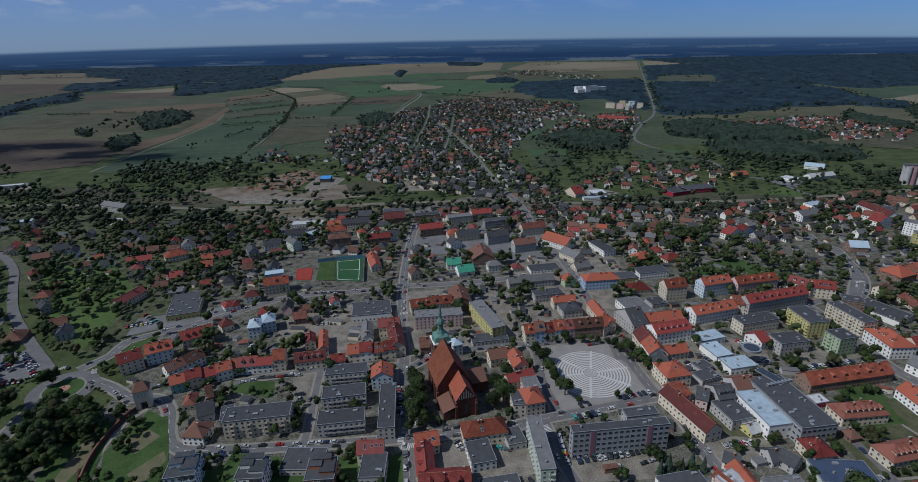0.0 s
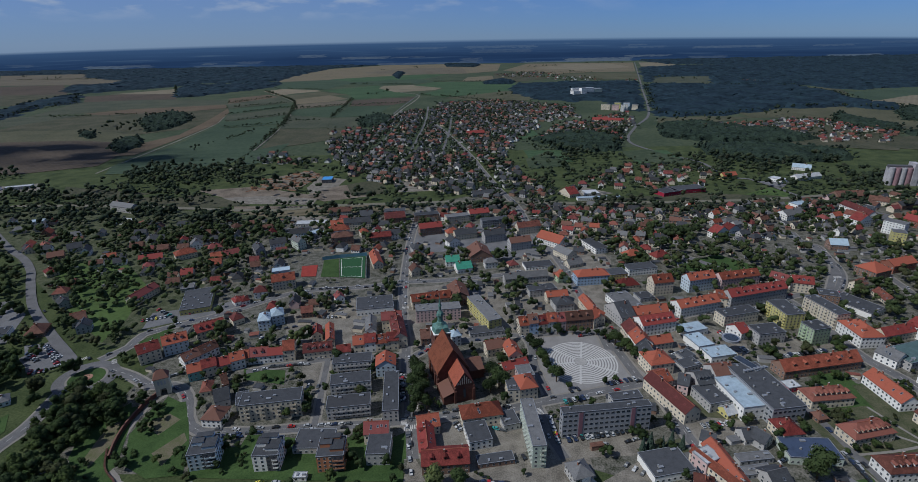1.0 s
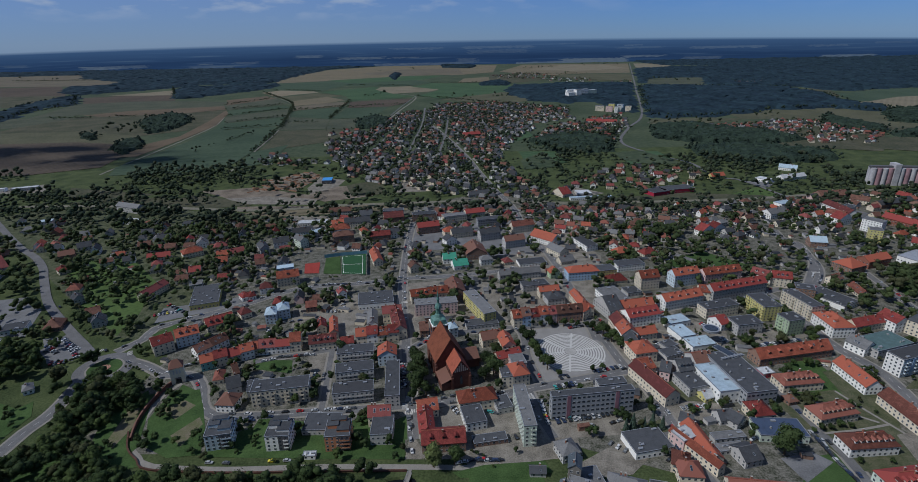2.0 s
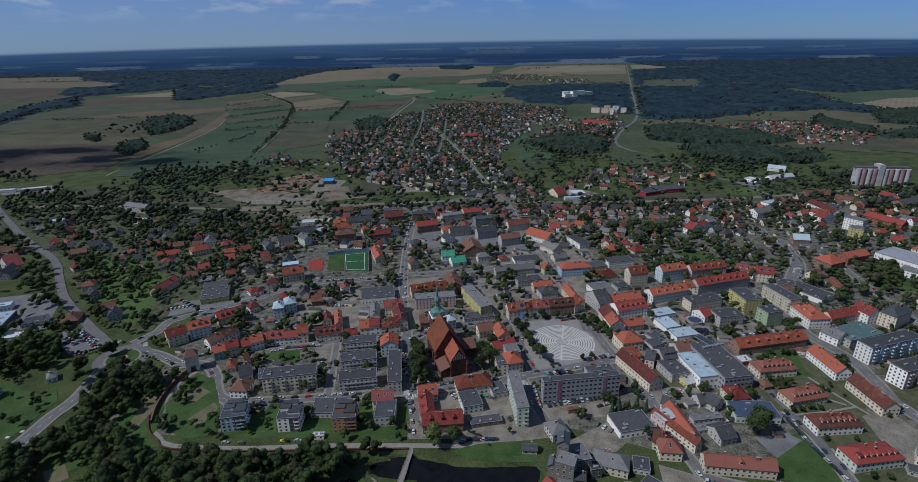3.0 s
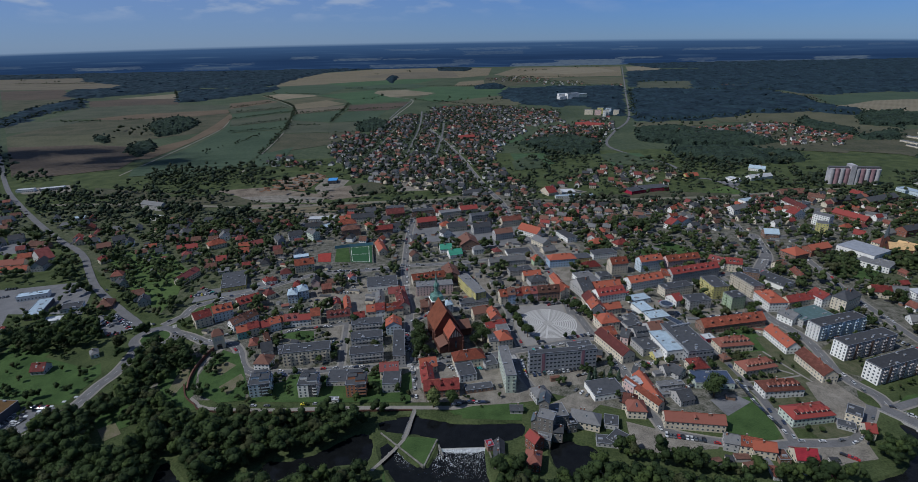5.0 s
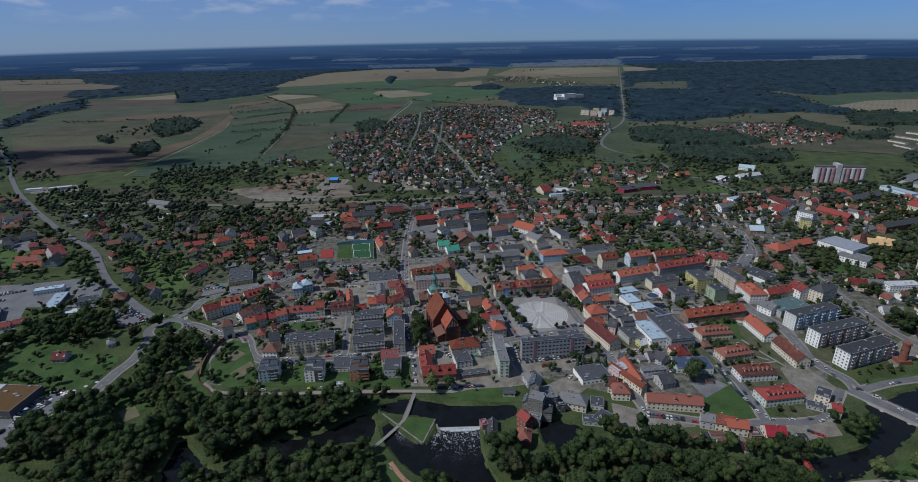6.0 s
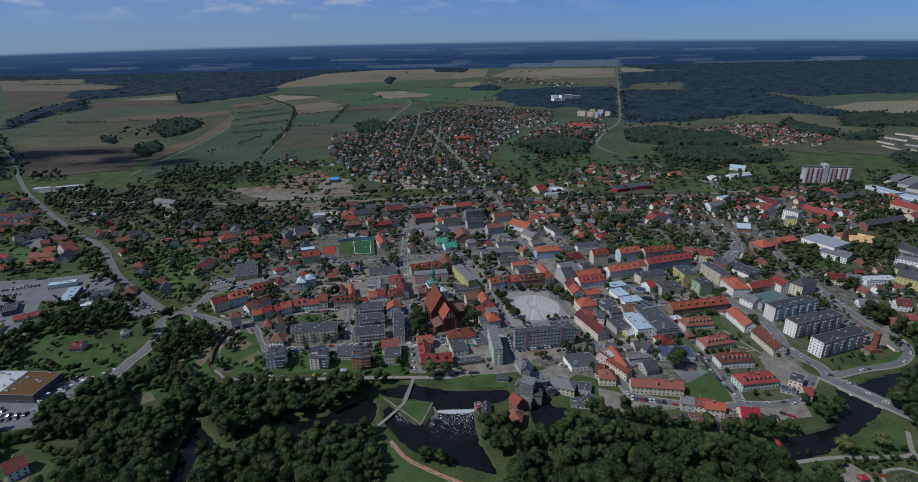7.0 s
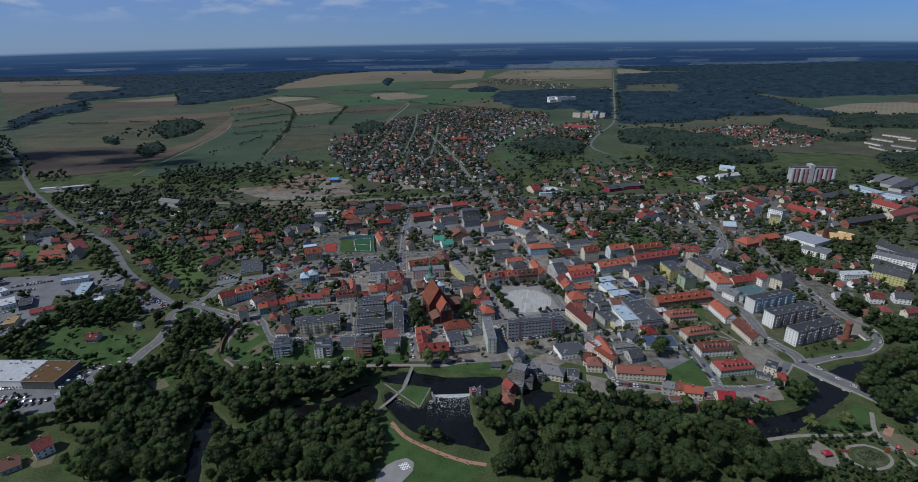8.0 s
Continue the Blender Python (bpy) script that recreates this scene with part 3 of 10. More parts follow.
road([(-1420, 1530), (-1130, 1220), (-989, 1054), (-914, 960), (-803, 829), (-720, 742), (-619, 642), (-527, 557), (-483, 522), (-450, 488), (-427, 457), (-385, 404), (-335, 356), (-299, 324), (-283, 309)], 8)
road([(-274, 284), (-271, 245), (-275, 226), (-277, 204), (-282, 185), (-290, 167)], 8)
road([(-257, 306), (-235, 296), (-215, 284), (-200, 284), (-189, 278), (-180, 265), (-173, 249), (-160, 237), (-129, 236), (-97, 238), (-60, 240), (-30, 243), (-4, 246), (24, 250), (50, 257), (75, 263), (123, 275)], 6.8)
road([(-28, 210), (-32, 245), (-39, 298), (-42, 334), (-48, 374), (-53, 444), (-55, 521), (-54, 588), (-51, 672)], 6.8)
road([(-271, 317), (-259, 336), (-258, 353), (-236, 368), (-213, 382), (-192, 397), (-150, 426), (-96, 433), (-56, 442), (-14, 445), (36, 453), (68, 462)], 6.8)
road([(113, 317), (113, 348), (112, 401), (110, 447), (105, 502), (91, 581), (86, 674), (67, 776), (50, 890), (30, 1034), (-15, 1278), (-57, 1472)], 6.8)
road([(117, 330), (124, 279), (129, 271), (132, 246), (133, 228), (136, 208)], 6.8)
road([(128, 211), (138, 167), (141, 156), (163, 147), (194, 140), (217, 141), (255, 142), (283, 164), (293, 175)], 6.2)
road([(237, 499), (270, 450), (293, 380), (293, 305), (303, 264), (297, 211), (306, 185), (303, 169)], 8)
road([(324, 137), (335, 117), (342, 100)], 8)
road([(113, 317), (184, 363), (218, 372), (261, 378), (300, 397), (313, 399)], 6.4)
road([(396, 558), (386, 516), (398, 515), (387, 478), (375, 442), (348, 407), (315, 382), (311, 337), (306, 314)], 6.8)
road([(475, 802), (487, 762), (494, 703), (516, 663), (556, 607)], 6.8)
road([(1544, 4696), (1056, 3109), (818, 2340), (590, 1602), (463, 1338), (387, 1143), (416, 1004), (450, 929), (450, 826), (475, 802)], 7)
road([(219, 261), (218, 245), (220, 226), (221, 205)], 5.4)
road([(219, 211), (222, 191), (220, 161), (217, 141)], 6)
road([(-98, 310), (-95, 280), (-92, 254), (-91, 240)], 4)
road([(-154, 298), (-136, 304), (-117, 308), (-94, 313), (-40, 315)], 5.4)
road([(-202, 990), (-181, 1070), (-165, 1238), (-150, 1517)], 5.4)
road([(-95, 1051), (-89, 1230), (-83, 1509), (-90, 1854)], 5.4)
road([(-26, 1086), (-15, 1303), (-9, 1558)], 5)
road([(-200, 1524), (-181, 1868), (-149, 2270)], 4)
road([(49, 255), (53, 226), (58, 208)], 5.4)
road([(51, 338), (76, 342), (99, 346), (118, 336)], 5.4)
road([(-40, 308), (-12, 333), (14, 335), (51, 338), (54, 295), (58, 265)], 5.4)
road([(339, 405), (382, 464), (392, 512), (384, 562)], 6)
road([(416, 440), (401, 347), (397, 294), (396, 249), (402, 226), (396, 205), (372, 187), (335, 180), (303, 171)], 6)
# footpaths
path([(-207, 221), (-199, 209), (-190, 201), (-179, 194), (-135, 190), (-81, 190), (-28, 188), (10, 186)], 4)
path([(-199, 214), (-203, 228), (-205, 241), (-205, 253), (-203, 264), (-198, 273)], 3)
path([(-28, 190), (-31, 168), (-34, 156), (-43, 142), (-52, 130)], 2.4)
brickpath([(-40, 116), (-30, 101), (-17, 91), (7, 77), (26, 71)], 3)
path([(218, 84), (248, 87), (272, 86), (293, 86), (303, 88)], 3)
path([(314, 108), (301, 87), (301, 70), (303, 54)], 3)
path([(272, 75), (284, 76), (292, 70), (292, 62), (284, 56), (272, 55), (265, 61), (266, 70), (272, 75)], 2.2)
# paved yards, car parks and squares
area('paving', [(50, 330), (63, 343), (95, 348), (117, 339), (125, 328), (132, 279), (99, 268), (58, 262), (52, 289)])
area('asphalt', [(-368, 178), (-321, 175), (-311, 201), (-290, 200), (-292, 181), (-306, 152), (-301, 144), (-344, 145)])
area('asphalt', [(-539, 402), (-476, 406), (-416, 420), (-383, 392), (-363, 344), (-437, 348), (-402, 275), (-431, 260)])
area('asphalt', [(-335, 321), (-329, 349), (-299, 318), (-308, 299)])
area('asphalt', [(-345, 340), (-322, 345), (-298, 323), (-298, 306), (-316, 303)])
area('asphalt', [(-264, 362), (-270, 390), (-222, 403), (-198, 413), (-192, 397), (-248, 370)])
area('concrete', [(53, 222), (104, 232), (104, 223), (118, 210), (60, 208)])
area('concrete', [(134, 236), (170, 244), (182, 236), (164, 215), (138, 220)])
area('concrete', [(4, 221), (40, 232), (48, 219), (20, 207), (5, 206)])
area('concrete', [(117, 167), (138, 157), (173, 148), (167, 139), (123, 137), (113, 145)])
area('concrete', [(-23, 233), (-0, 244), (38, 248), (37, 218), (2, 210), (-22, 210)])
area('concrete', [(-149, 385), (-95, 409), (-69, 368), (-63, 327), (-95, 320), (-138, 337)])
area('concrete', [(-51, 430), (8, 439), (44, 426), (45, 338), (-37, 326)])
area('concrete', [(54, 523), (147, 572), (162, 486), (119, 353), (96, 353), (48, 364)])
area('concrete', [(112, 328), (189, 359), (221, 325), (209, 297), (150, 268), (132, 280)])
area('concrete', [(233, 324), (288, 342), (282, 315), (229, 296)])
area('concrete', [(-116, 307), (-93, 310), (-91, 270), (-108, 276)])
area('concrete', [(-52, 305), (-40, 305), (-34, 247), (-40, 247)])
area('concrete', [(2, 198), (53, 206), (72, 214), (72, 194), (46, 190), (5, 185)])
area('concrete', [(-30, 217), (-23, 204), (36, 208), (58, 219), (69, 205), (65, 191), (-32, 194)])
area('asphalt', [(2, 427), (19, 451), (22, 404), (7, 394)])
area('concrete', [(-233, 658), (-163, 654), (-147, 598), (-198, 590)])
area('dirt', [(-326, 866), (-263, 924), (-236, 879), (-255, 788), (-317, 809)])
area('concrete', [(-241, 804), (-236, 879), (-187, 855), (-196, 768), (-228, 770)])
area('dirt', [(-414, 799), (-329, 817), (-206, 752), (-217, 715), (-323, 730)])
area('concrete', [(-107, 838), (-21, 831), (-20, 772), (-90, 767)])
area('concrete', [(195, 780), (236, 738), (189, 717), (152, 744)])
area('concrete', [(242, 73), (254, 78), (249, 62), (236, 63)])
area('sand', [(297, 86), (307, 89), (318, 84), (321, 72), (309, 60), (297, 70)])
area('gardens', [(279 + 9.2 * math.cos(k * 0.2618), 64.5 + 8.2 * math.sin(k * 0.2618)) for k in range(24)])
track([(306, 84), (315, 92)], 5, "brickpath", "reddish paved terrace in the park", "path")
area('sand', [(-224, 229), (-226, 246), (-211, 244), (-214, 225), (-218, 215)])
area('sand', [(-196, 226), (-176, 237), (-169, 228), (-176, 214), (-192, 221)])
area('concrete', [(369, 245), (384, 233), (413, 248), (394, 216), (353, 198)])
area('concrete', [(256, 159), (282, 157), (262, 137), (235, 122), (211, 120), (216, 133), (250, 140)])
area('concrete', [(254, 84), (258, 75), (260, 72), (257, 62), (252, 57), (244, 60), (243, 70)])
area('asphalt', [(-220, 604), (-176, 608), (-156, 572), (-196, 554)])
area('asphalt', [(-64, 576), (-25, 603), (68, 617), (102, 557), (88, 504), (43, 497), (-8, 521), (-52, 513)])
area('asphalt', [(457, 343), (485, 325), (465, 300), (437, 306)])
# lawns and pitches
area('lawn', [(205, 188), (227, 191), (217, 153), (207, 144), (176, 155), (187, 171)])
area('lawn', [(-45, 131), (-40, 114), (-17, 88), (14, 74), (26, 68), (13, 57), (-40, 60)])
area('lawn', [(-34, 159), (-12, 156), (-19, 133), (-35, 148)])
area('lawn', [(5, 186), (48, 190), (46, 171), (5, 175)])
area('lawn', [(302, 170), (372, 187), (397, 200), (403, 210), (351, 188), (326, 185)])
area('lawn', [(262, 92), (300, 112), (309, 118), (316, 111), (301, 90), (277, 87)])
area('lawn', [(234, 476), (279, 496), (308, 458), (288, 446), (257, 451), (229, 455)])
area('lawn', [(228, 260), (271, 270), (268, 249), (252, 230), (228, 235)])
area('lawn', [(-131, 216), (-129, 236), (-87, 226), (-45, 225), (-33, 233), (-31, 210)])
area('lawn', [(-197, 272), (-183, 264), (-171, 236), (-173, 232), (-197, 242)])
area('lawn', [(-238, 255), (-211, 262), (-206, 242), (-204, 224), (-207, 215), (-226, 215)])
area('lawn', [(-256, 341), (-243, 361), (-236, 361), (-245, 340)])
area('lawn', [(-157, 302), (-126, 299), (-122, 282), (-152, 289)])
area('lawn', [(-66, 234), (-59, 234), (-55, 211), (-63, 211)])
area('lawn', [(240, 284), (264, 296), (270, 234), (251, 214), (243, 230)])
area('lawn', [(248, 235), (267, 234), (270, 208), (237, 195)])
area('lawn', [(-350, 154), (-377, 231), (-390, 292), (-346, 277), (-344, 206)])
area('lawn', [(-377, 231), (-355, 272), (-290, 246), (-292, 212), (-305, 190)])
area('lawn', [(447, 427), (478, 414), (466, 386), (434, 383)])
area('field', [(-626, 516), (-536, 514), (-495, 464), (-583, 460)])
area('paving', [(-45, 66), (-40, 74), (-34, 78), (-27, 80), (-22, 76), (-22, 69), (-25, 64), (-31, 57), (-46, 57)])
area('field', [(-443, 507), (-371, 519), (-305, 446), (-287, 381), (-285, 342), (-350, 398)])
area('lawn', [(-225, 211), (-212, 225), (-204, 217), (-196, 204), (-185, 194), (-201, 190)])
# worn grass, walks and yards round the terraces near the bridge
area('turfy', [(208, 242), (256, 247), (267, 220), (273, 194), (251, 168), (221, 177), (213, 214)])
area('turfy', [(235, 173), (251, 168), (281, 167), (279, 149), (236, 144), (234, 152)])
area('turfy', [(262, 268), (284, 270), (286, 236), (270, 206), (256, 222)])
area('turfy', [(300, 214), (306, 236), (330, 232), (372, 240), (366, 224), (318, 206)])
area('turfy', [(304, 246), (322, 258), (372, 270), (378, 258), (330, 246)])
area('concrete', [(264, 203), (285, 208), (291, 177), (272, 156), (255, 153), (257, 171)])
area('concrete', [(232, 141), (264, 142), (260, 126), (227, 122)])
area('asphalt', [(184, 187), (205, 191), (212, 183), (188, 169)])
area('turfy', [(140, 262), (168, 262), (176, 236), (150, 240)])
area('turfy', [(100, 214), (128, 222), (130, 208), (104, 206)])
area('concrete', [(66, 186), (104, 208), (116, 196), (96, 178), (74, 176)])
path([(232, 238), (246, 226), (262, 214)], 1.8)
path([(222, 206), (244, 208), (266, 212)], 1.8)
path([(256, 246), (262, 226), (270, 204)], 1.8)
# ground of the east side, the western outskirts and the car parks
area('lawn', [(419, 403), (444, 421), (465, 384), (452, 374), (415, 381)])
area('asphalt', [(485, 545), (503, 516), (480, 493), (454, 492)])
area('concrete', [(599, 580), (623, 560), (587, 523), (568, 541)])
area('asphalt', [(765, 669), (891, 731), (788, 613), (722, 602)])
area('field', [(793, 740), (850, 775), (842, 744), (790, 714)])
area('field', [(420, 716), (480, 752), (496, 710), (457, 661)])
area('asphalt', [(476, 787), (546, 799), (498, 750)])
area('olive', [(1015, 1074), (1246, 1161), (1001, 878), (966, 979)])
area('asphalt', [(-366, 174), (-319, 172), (-312, 191), (-315, 203), (-291, 201), (-292, 181), (-301, 163), (-304, 150), (-300, 142), (-313, 140), (-344, 145)])
area('lawn', [(-318, 137), (-307, 141), (-300, 135), (-299, 126), (-308, 126)])
area('sand', [(-283, 89), (-283, 97), (-269, 99), (-265, 87), (-274, 83)])
area('lawn', [(-261, 88), (-251, 96), (-238, 82), (-249, 75)])
area('lawn', [(-315, 207), (-306, 237), (-292, 257), (-282, 241), (-287, 203)])
area('lawn', [(-374, 219), (-376, 257), (-351, 266), (-340, 239), (-350, 222)])
area('lawn', [(-254, 183), (-253, 201), (-242, 214), (-225, 178), (-236, 170)])
area('sand', [(-245, 175), (-237, 182), (-226, 170), (-234, 163)])
area('concrete', [(-794, 842), (-718, 867), (-678, 815), (-761, 805)])
area('field', [(-614, 511), (-532, 510), (-504, 472), (-585, 473)])
area('asphalt', [(-603, 533), (-574, 555), (-528, 527), (-564, 507)])
area('asphalt', [(-721, 651), (-660, 646), (-624, 603), (-688, 608)])
area('concrete', [(-356, 753), (-292, 761), (-208, 738), (-208, 709), (-316, 720)])
area('dirt', [(-234, 759), (-190, 813), (-123, 825), (-126, 749), (-195, 724)])
area('dirt', [(-321, 708), (-192, 702), (-119, 693), (-116, 675), (-312, 683)])
# lawns inside the old wall and round the small blocks
area('lawn', [(-191, 210), (-202, 235), (-201, 260), (-182, 266), (-170, 244), (-160, 223), (-154, 202), (-173, 200)])
area('sand', [(-198, 245), (-187, 254), (-177, 248), (-184, 234)])
area('sand', [(-180, 219), (-169, 236), (-164, 229), (-169, 209)])
area('lawn', [(-160, 223), (-146, 218), (-131, 224), (-89, 228), (-62, 229), (-34, 225), (-32, 194), (-98, 197), (-150, 200)])
area('lawn', [(-222, 204), (-231, 247), (-218, 266), (-207, 246), (-195, 210), (-199, 195)])
area('sand', [(-217, 215), (-220, 243), (-214, 248), (-208, 228), (-210, 209)])
area('lawn', [(-4, 183), (14, 188), (49, 190), (52, 181), (36, 178), (0, 179)])
# far fields
tagged(flat_sheet("field", [(-4650, 1400), (-1500, 1150), (-600, 1050), (900, 1100), (1800, 1250), (4650, 1400), (4650, 5040), (-4650, 5040)], 0.06, GROUND["green"]), "wide green fields outside the town", "field", kind="structure")
area('fallow', [(-3706, 4536), (-2946, 4472), (-2115, 3548), (-1953, 3201), (-2724, 3285)])
area('umber', [(-2650, 3191), (-2303, 3236), (-1943, 2745), (-1862, 2615), (-2202, 2621)])
area('olive', [(-2202, 2621), (-1862, 2615), (-1733, 2511), (-1545, 2163), (-1814, 2127)])
area('meadow', [(-1534, 2201), (-1344, 2299), (-1098, 2258), (-914, 2184), (-850, 2016), (-965, 1962), (-1173, 1942), (-1286, 1848), (-1422, 1779)])
# next brown sheet is a cloud's shade put in as colour, not a field
area('umber', [(-1684, 2477), (-1524, 2581), (-1308, 2541), (-1165, 2269), (-1331, 2275), (-1521, 2220)])
area('pale', [(-1632, 2573), (-1559, 2644), (-1434, 2803), (-1464, 2946), (-1290, 2538), (-1477, 2545)])
area('stubble', [(-1275, 1831), (-1173, 1942), (-982, 2000), (-867, 2037), (-814, 1923), (-947, 1830), (-1137, 1769)])
area('olive', [(-1302, 1565), (-1245, 1783), (-947, 1830), (-812, 1906), (-722, 1608), (-737, 1454), (-825, 1368), (-1029, 1468), (-1289, 1459)])
area('meadow', [(-1555, 1797), (-1422, 1779), (-1245, 1783), (-1302, 1565), (-1342, 1526)])
area('sward', [(-1289, 1459), (-1029, 1468), (-825, 1368), (-813, 1250), (-936, 1294), (-1153, 1285)])
area('umber', [(-1153, 1285), (-936, 1294), (-818, 1258), (-802, 1330), (-719, 1114), (-699, 996), (-811, 937), (-884, 943)])
area('stubble', [(-807, 1905), (-760, 1804), (-692, 1534), (-683, 1334), (-682, 1206), (-684, 1098), (-726, 1090), (-750, 1228), (-712, 1355), (-749, 1612)])
area('crop', [(-746, 1772), (-674, 1488), (-652, 1264), (-654, 1095), (-668, 993), (-639, 922), (-506, 939), (-439, 973), (-443, 1126), (-462, 1310), (-496, 1488), (-632, 1441)])
area('crop', [(-794, 1887), (-630, 2019), (-586, 1940), (-739, 1742)])
area('meadow', [(-739, 1728), (-576, 1904), (-531, 1714), (-685, 1580)])
area('crop', [(-681, 1567), (-529, 1700), (-496, 1510), (-640, 1453)])
area('stubble', [(-941, 2254), (-823, 2400), (-742, 2288), (-865, 2056)])
area('meadow', [(-865, 2056), (-742, 2288), (-630, 2076), (-807, 1905)])
area('strips', [(-902, 2577), (-806, 2743), (-709, 2691), (-618, 2523), (-721, 2433), (-757, 2339)])
area('sward', [(-749, 2313), (-611, 2494), (-461, 2335), (-531, 2299), (-634, 2159)])
area('straw', [(-644, 2160), (-536, 2324), (-426, 2166), (-483, 2072), (-592, 1994)])
area('fallow', [(-587, 1975), (-483, 2072), (-403, 2120), (-394, 1963), (-557, 1852)])
area('crop', [(-553, 1835), (-390, 1945), (-377, 1626), (-523, 1699)])
area('meadow', [(-522, 1685), (-374, 1613), (-346, 1428), (-474, 1423)])
area('umber', [(-395, 2098), (-156, 2186), (-176, 2003), (-226, 1919), (-371, 1907)])
area('crop', [(-372, 1890), (-224, 1902), (-242, 1647), (-373, 1625)])
area('meadow', [(-371, 1612), (-241, 1633), (-245, 1436), (-342, 1407)])
area('olive', [(-471, 1412), (-245, 1415), (-304, 1226), (-426, 1124)])
area('crop', [(-441, 1119), (-384, 1204), (-367, 1009), (-423, 961)])
area('lush', [(-618, 2552), (-391, 2792), (-244, 2398), (-145, 2254), (-402, 2141), (-456, 2334)])
area('pale', [(-355, 2750), (-206, 2788), (-67, 2723), (-50, 2589), (-89, 2478), (-255, 2400), (-363, 2621)])
area('fallow', [(-585, 3021), (-456, 3295), (-217, 3146), (-357, 2820)])
area('lush', [(-204, 2752), (-104, 2952), (318, 2856), (280, 2406), (81, 2237), (-38, 2166), (-141, 2277), (-43, 2557)])
area('crop', [(-1023, 3160), (-737, 3269), (-281, 3349), (-95, 2990), (-209, 2824), (-395, 2828), (-564, 2901), (-625, 2582), (-881, 2694)])
area('straw', [(-1097, 3661), (-1002, 4520), (-623, 5002), (-141, 4988), (180, 4978), (411, 4787), (305, 3823), (92, 3631), (-262, 3611), (-313, 3308), (-737, 3269), (-1016, 3159)])
area('fallow', [(-661, 3903), (-362, 4401), (65, 4432), (94, 3691), (-262, 3611)])
area('lush', [(-747, 3318), (-262, 3611), (-26, 3605), (-165, 3224), (-558, 3055)])
area('straw', [(82, 3258), (240, 3368), (221, 2999), (42, 2958)])
area('olive', [(267, 3643), (511, 3515), (547, 3050), (318, 2856), (218, 2958)])
area('straw', [(351, 3877), (640, 4807), (1527, 4685), (1167, 3507), (898, 3524), (648, 3421), (481, 3582)])
area('pale', [(592, 4095), (978, 4681), (1300, 4562), (1308, 4020), (879, 3786)])
area('sward', [(638, 3369), (920, 3459), (1136, 3399), (987, 2900), (749, 2916)])
area('pale', [(1568, 4670), (1759, 4595), (1691, 4054), (1481, 3963), (1392, 4073)])
area('sward', [(270, 2408), (305, 2043), (222, 1921), (73, 2021), (-38, 2122)])
area('crop', [(1503, 2048), (1811, 2185), (1976, 2179), (1817, 1990), (1593, 1902), (1391, 1785)])
area('pale', [(1384, 1769), (1593, 1902), (1681, 1828), (1495, 1607), (1383, 1553), (1400, 1652)])
area('umber', [(1631, 1916), (1817, 1990), (1695, 1845)])
area('sward', [(882, 1557), (1024, 1634), (1207, 1651), (1313, 1563), (1212, 1425), (1246, 1312), (1167, 1218), (1093, 1273), (1041, 1402), (958, 1459), (834, 1464)])
area('olive', [(1010, 1145), (1140, 1187), (961, 974), (884, 1018)])
area('olive', [(1223, 2223), (1447, 2286), (1607, 2254), (1475, 1986), (1278, 2000)])
area('meadow', [(1082, 2963), (1427, 3058), (1210, 2517), (947, 2574)])
area('sward', [(574, 1487), (753, 1499), (840, 1463), (669, 1385), (544, 1401)])
area('lush', [(66, 1378), (196, 1382), (201, 1252), (157, 1192), (67, 1234)])
area('lush', [(142, 1067), (218, 1060), (223, 955), (144, 901)])
area('lush', [(356, 1046), (430, 1039), (430, 957), (331, 924)])
area('olive', [(577, 1279), (937, 1292), (999, 1131), (870, 995), (693, 1077), (540, 1151)])
area('green', [(338, 1036), (398, 1054), (438, 927), (379, 919), (331, 966)])
area('green', [(136, 984), (193, 1058), (208, 921), (132, 902)])
area('olive', [(168, 699), (352, 730), (465, 708), (487, 678), (322, 662), (168, 664)])
farmway([(-197, 1494), (-177, 1765), (-144, 2230), (-233, 2395), (-365, 2591)], 5)
farmway([(-896, 2576), (-618, 2074), (-523, 1699), (-474, 1423), (-438, 1119), (-419, 936)], 4)
farmway([(-785, 1869), (-698, 1558), (-675, 1316), (-668, 1148), (-665, 1009), (-662, 933)], 4)
farmway([(695, 1012), (876, 1244), (877, 1176), (862, 1073), (956, 1167)], 5)
farmway([(546, 1433), (623, 1434), (614, 1331), (599, 1241)], 5)
area('olive', [(-179, 817), (-128, 851), (-103, 761), (-158, 749)])
area('olive', [(-454, 739), (-406, 782), (-300, 715), (-388, 693)])
area('olive', [(-597, 748), (-453, 769), (-429, 709), (-523, 701)])
area('olive', [(-653, 840), (-480, 787), (-543, 744), (-620, 780)])
area('straw', [(-182, 707), (-68, 711), (-65, 673), (-255, 655), (-301, 675)])
# fields further east
area('crop', [(1529, 2062), (1950, 2158), (2376, 2211), (2112, 1934), (1633, 1911), (1430, 1788)])
area('pale', [(1386, 1724), (1633, 1911), (1927, 1945), (2112, 1934), (1766, 1568), (1590, 1535), (1437, 1618)])
area('umber', [(1874, 2000), (2288, 2119), (2077, 1896), (1879, 1889)])
area('sward', [(841, 1574), (1151, 1694), (1373, 1644), (1236, 1426), (1051, 1427), (826, 1458)])
area('olive', [(1072, 1268), (1489, 1276), (1200, 971), (989, 1023)])
area('meadow', [(1098, 982), (1236, 1009), (1013, 774), (937, 781)])
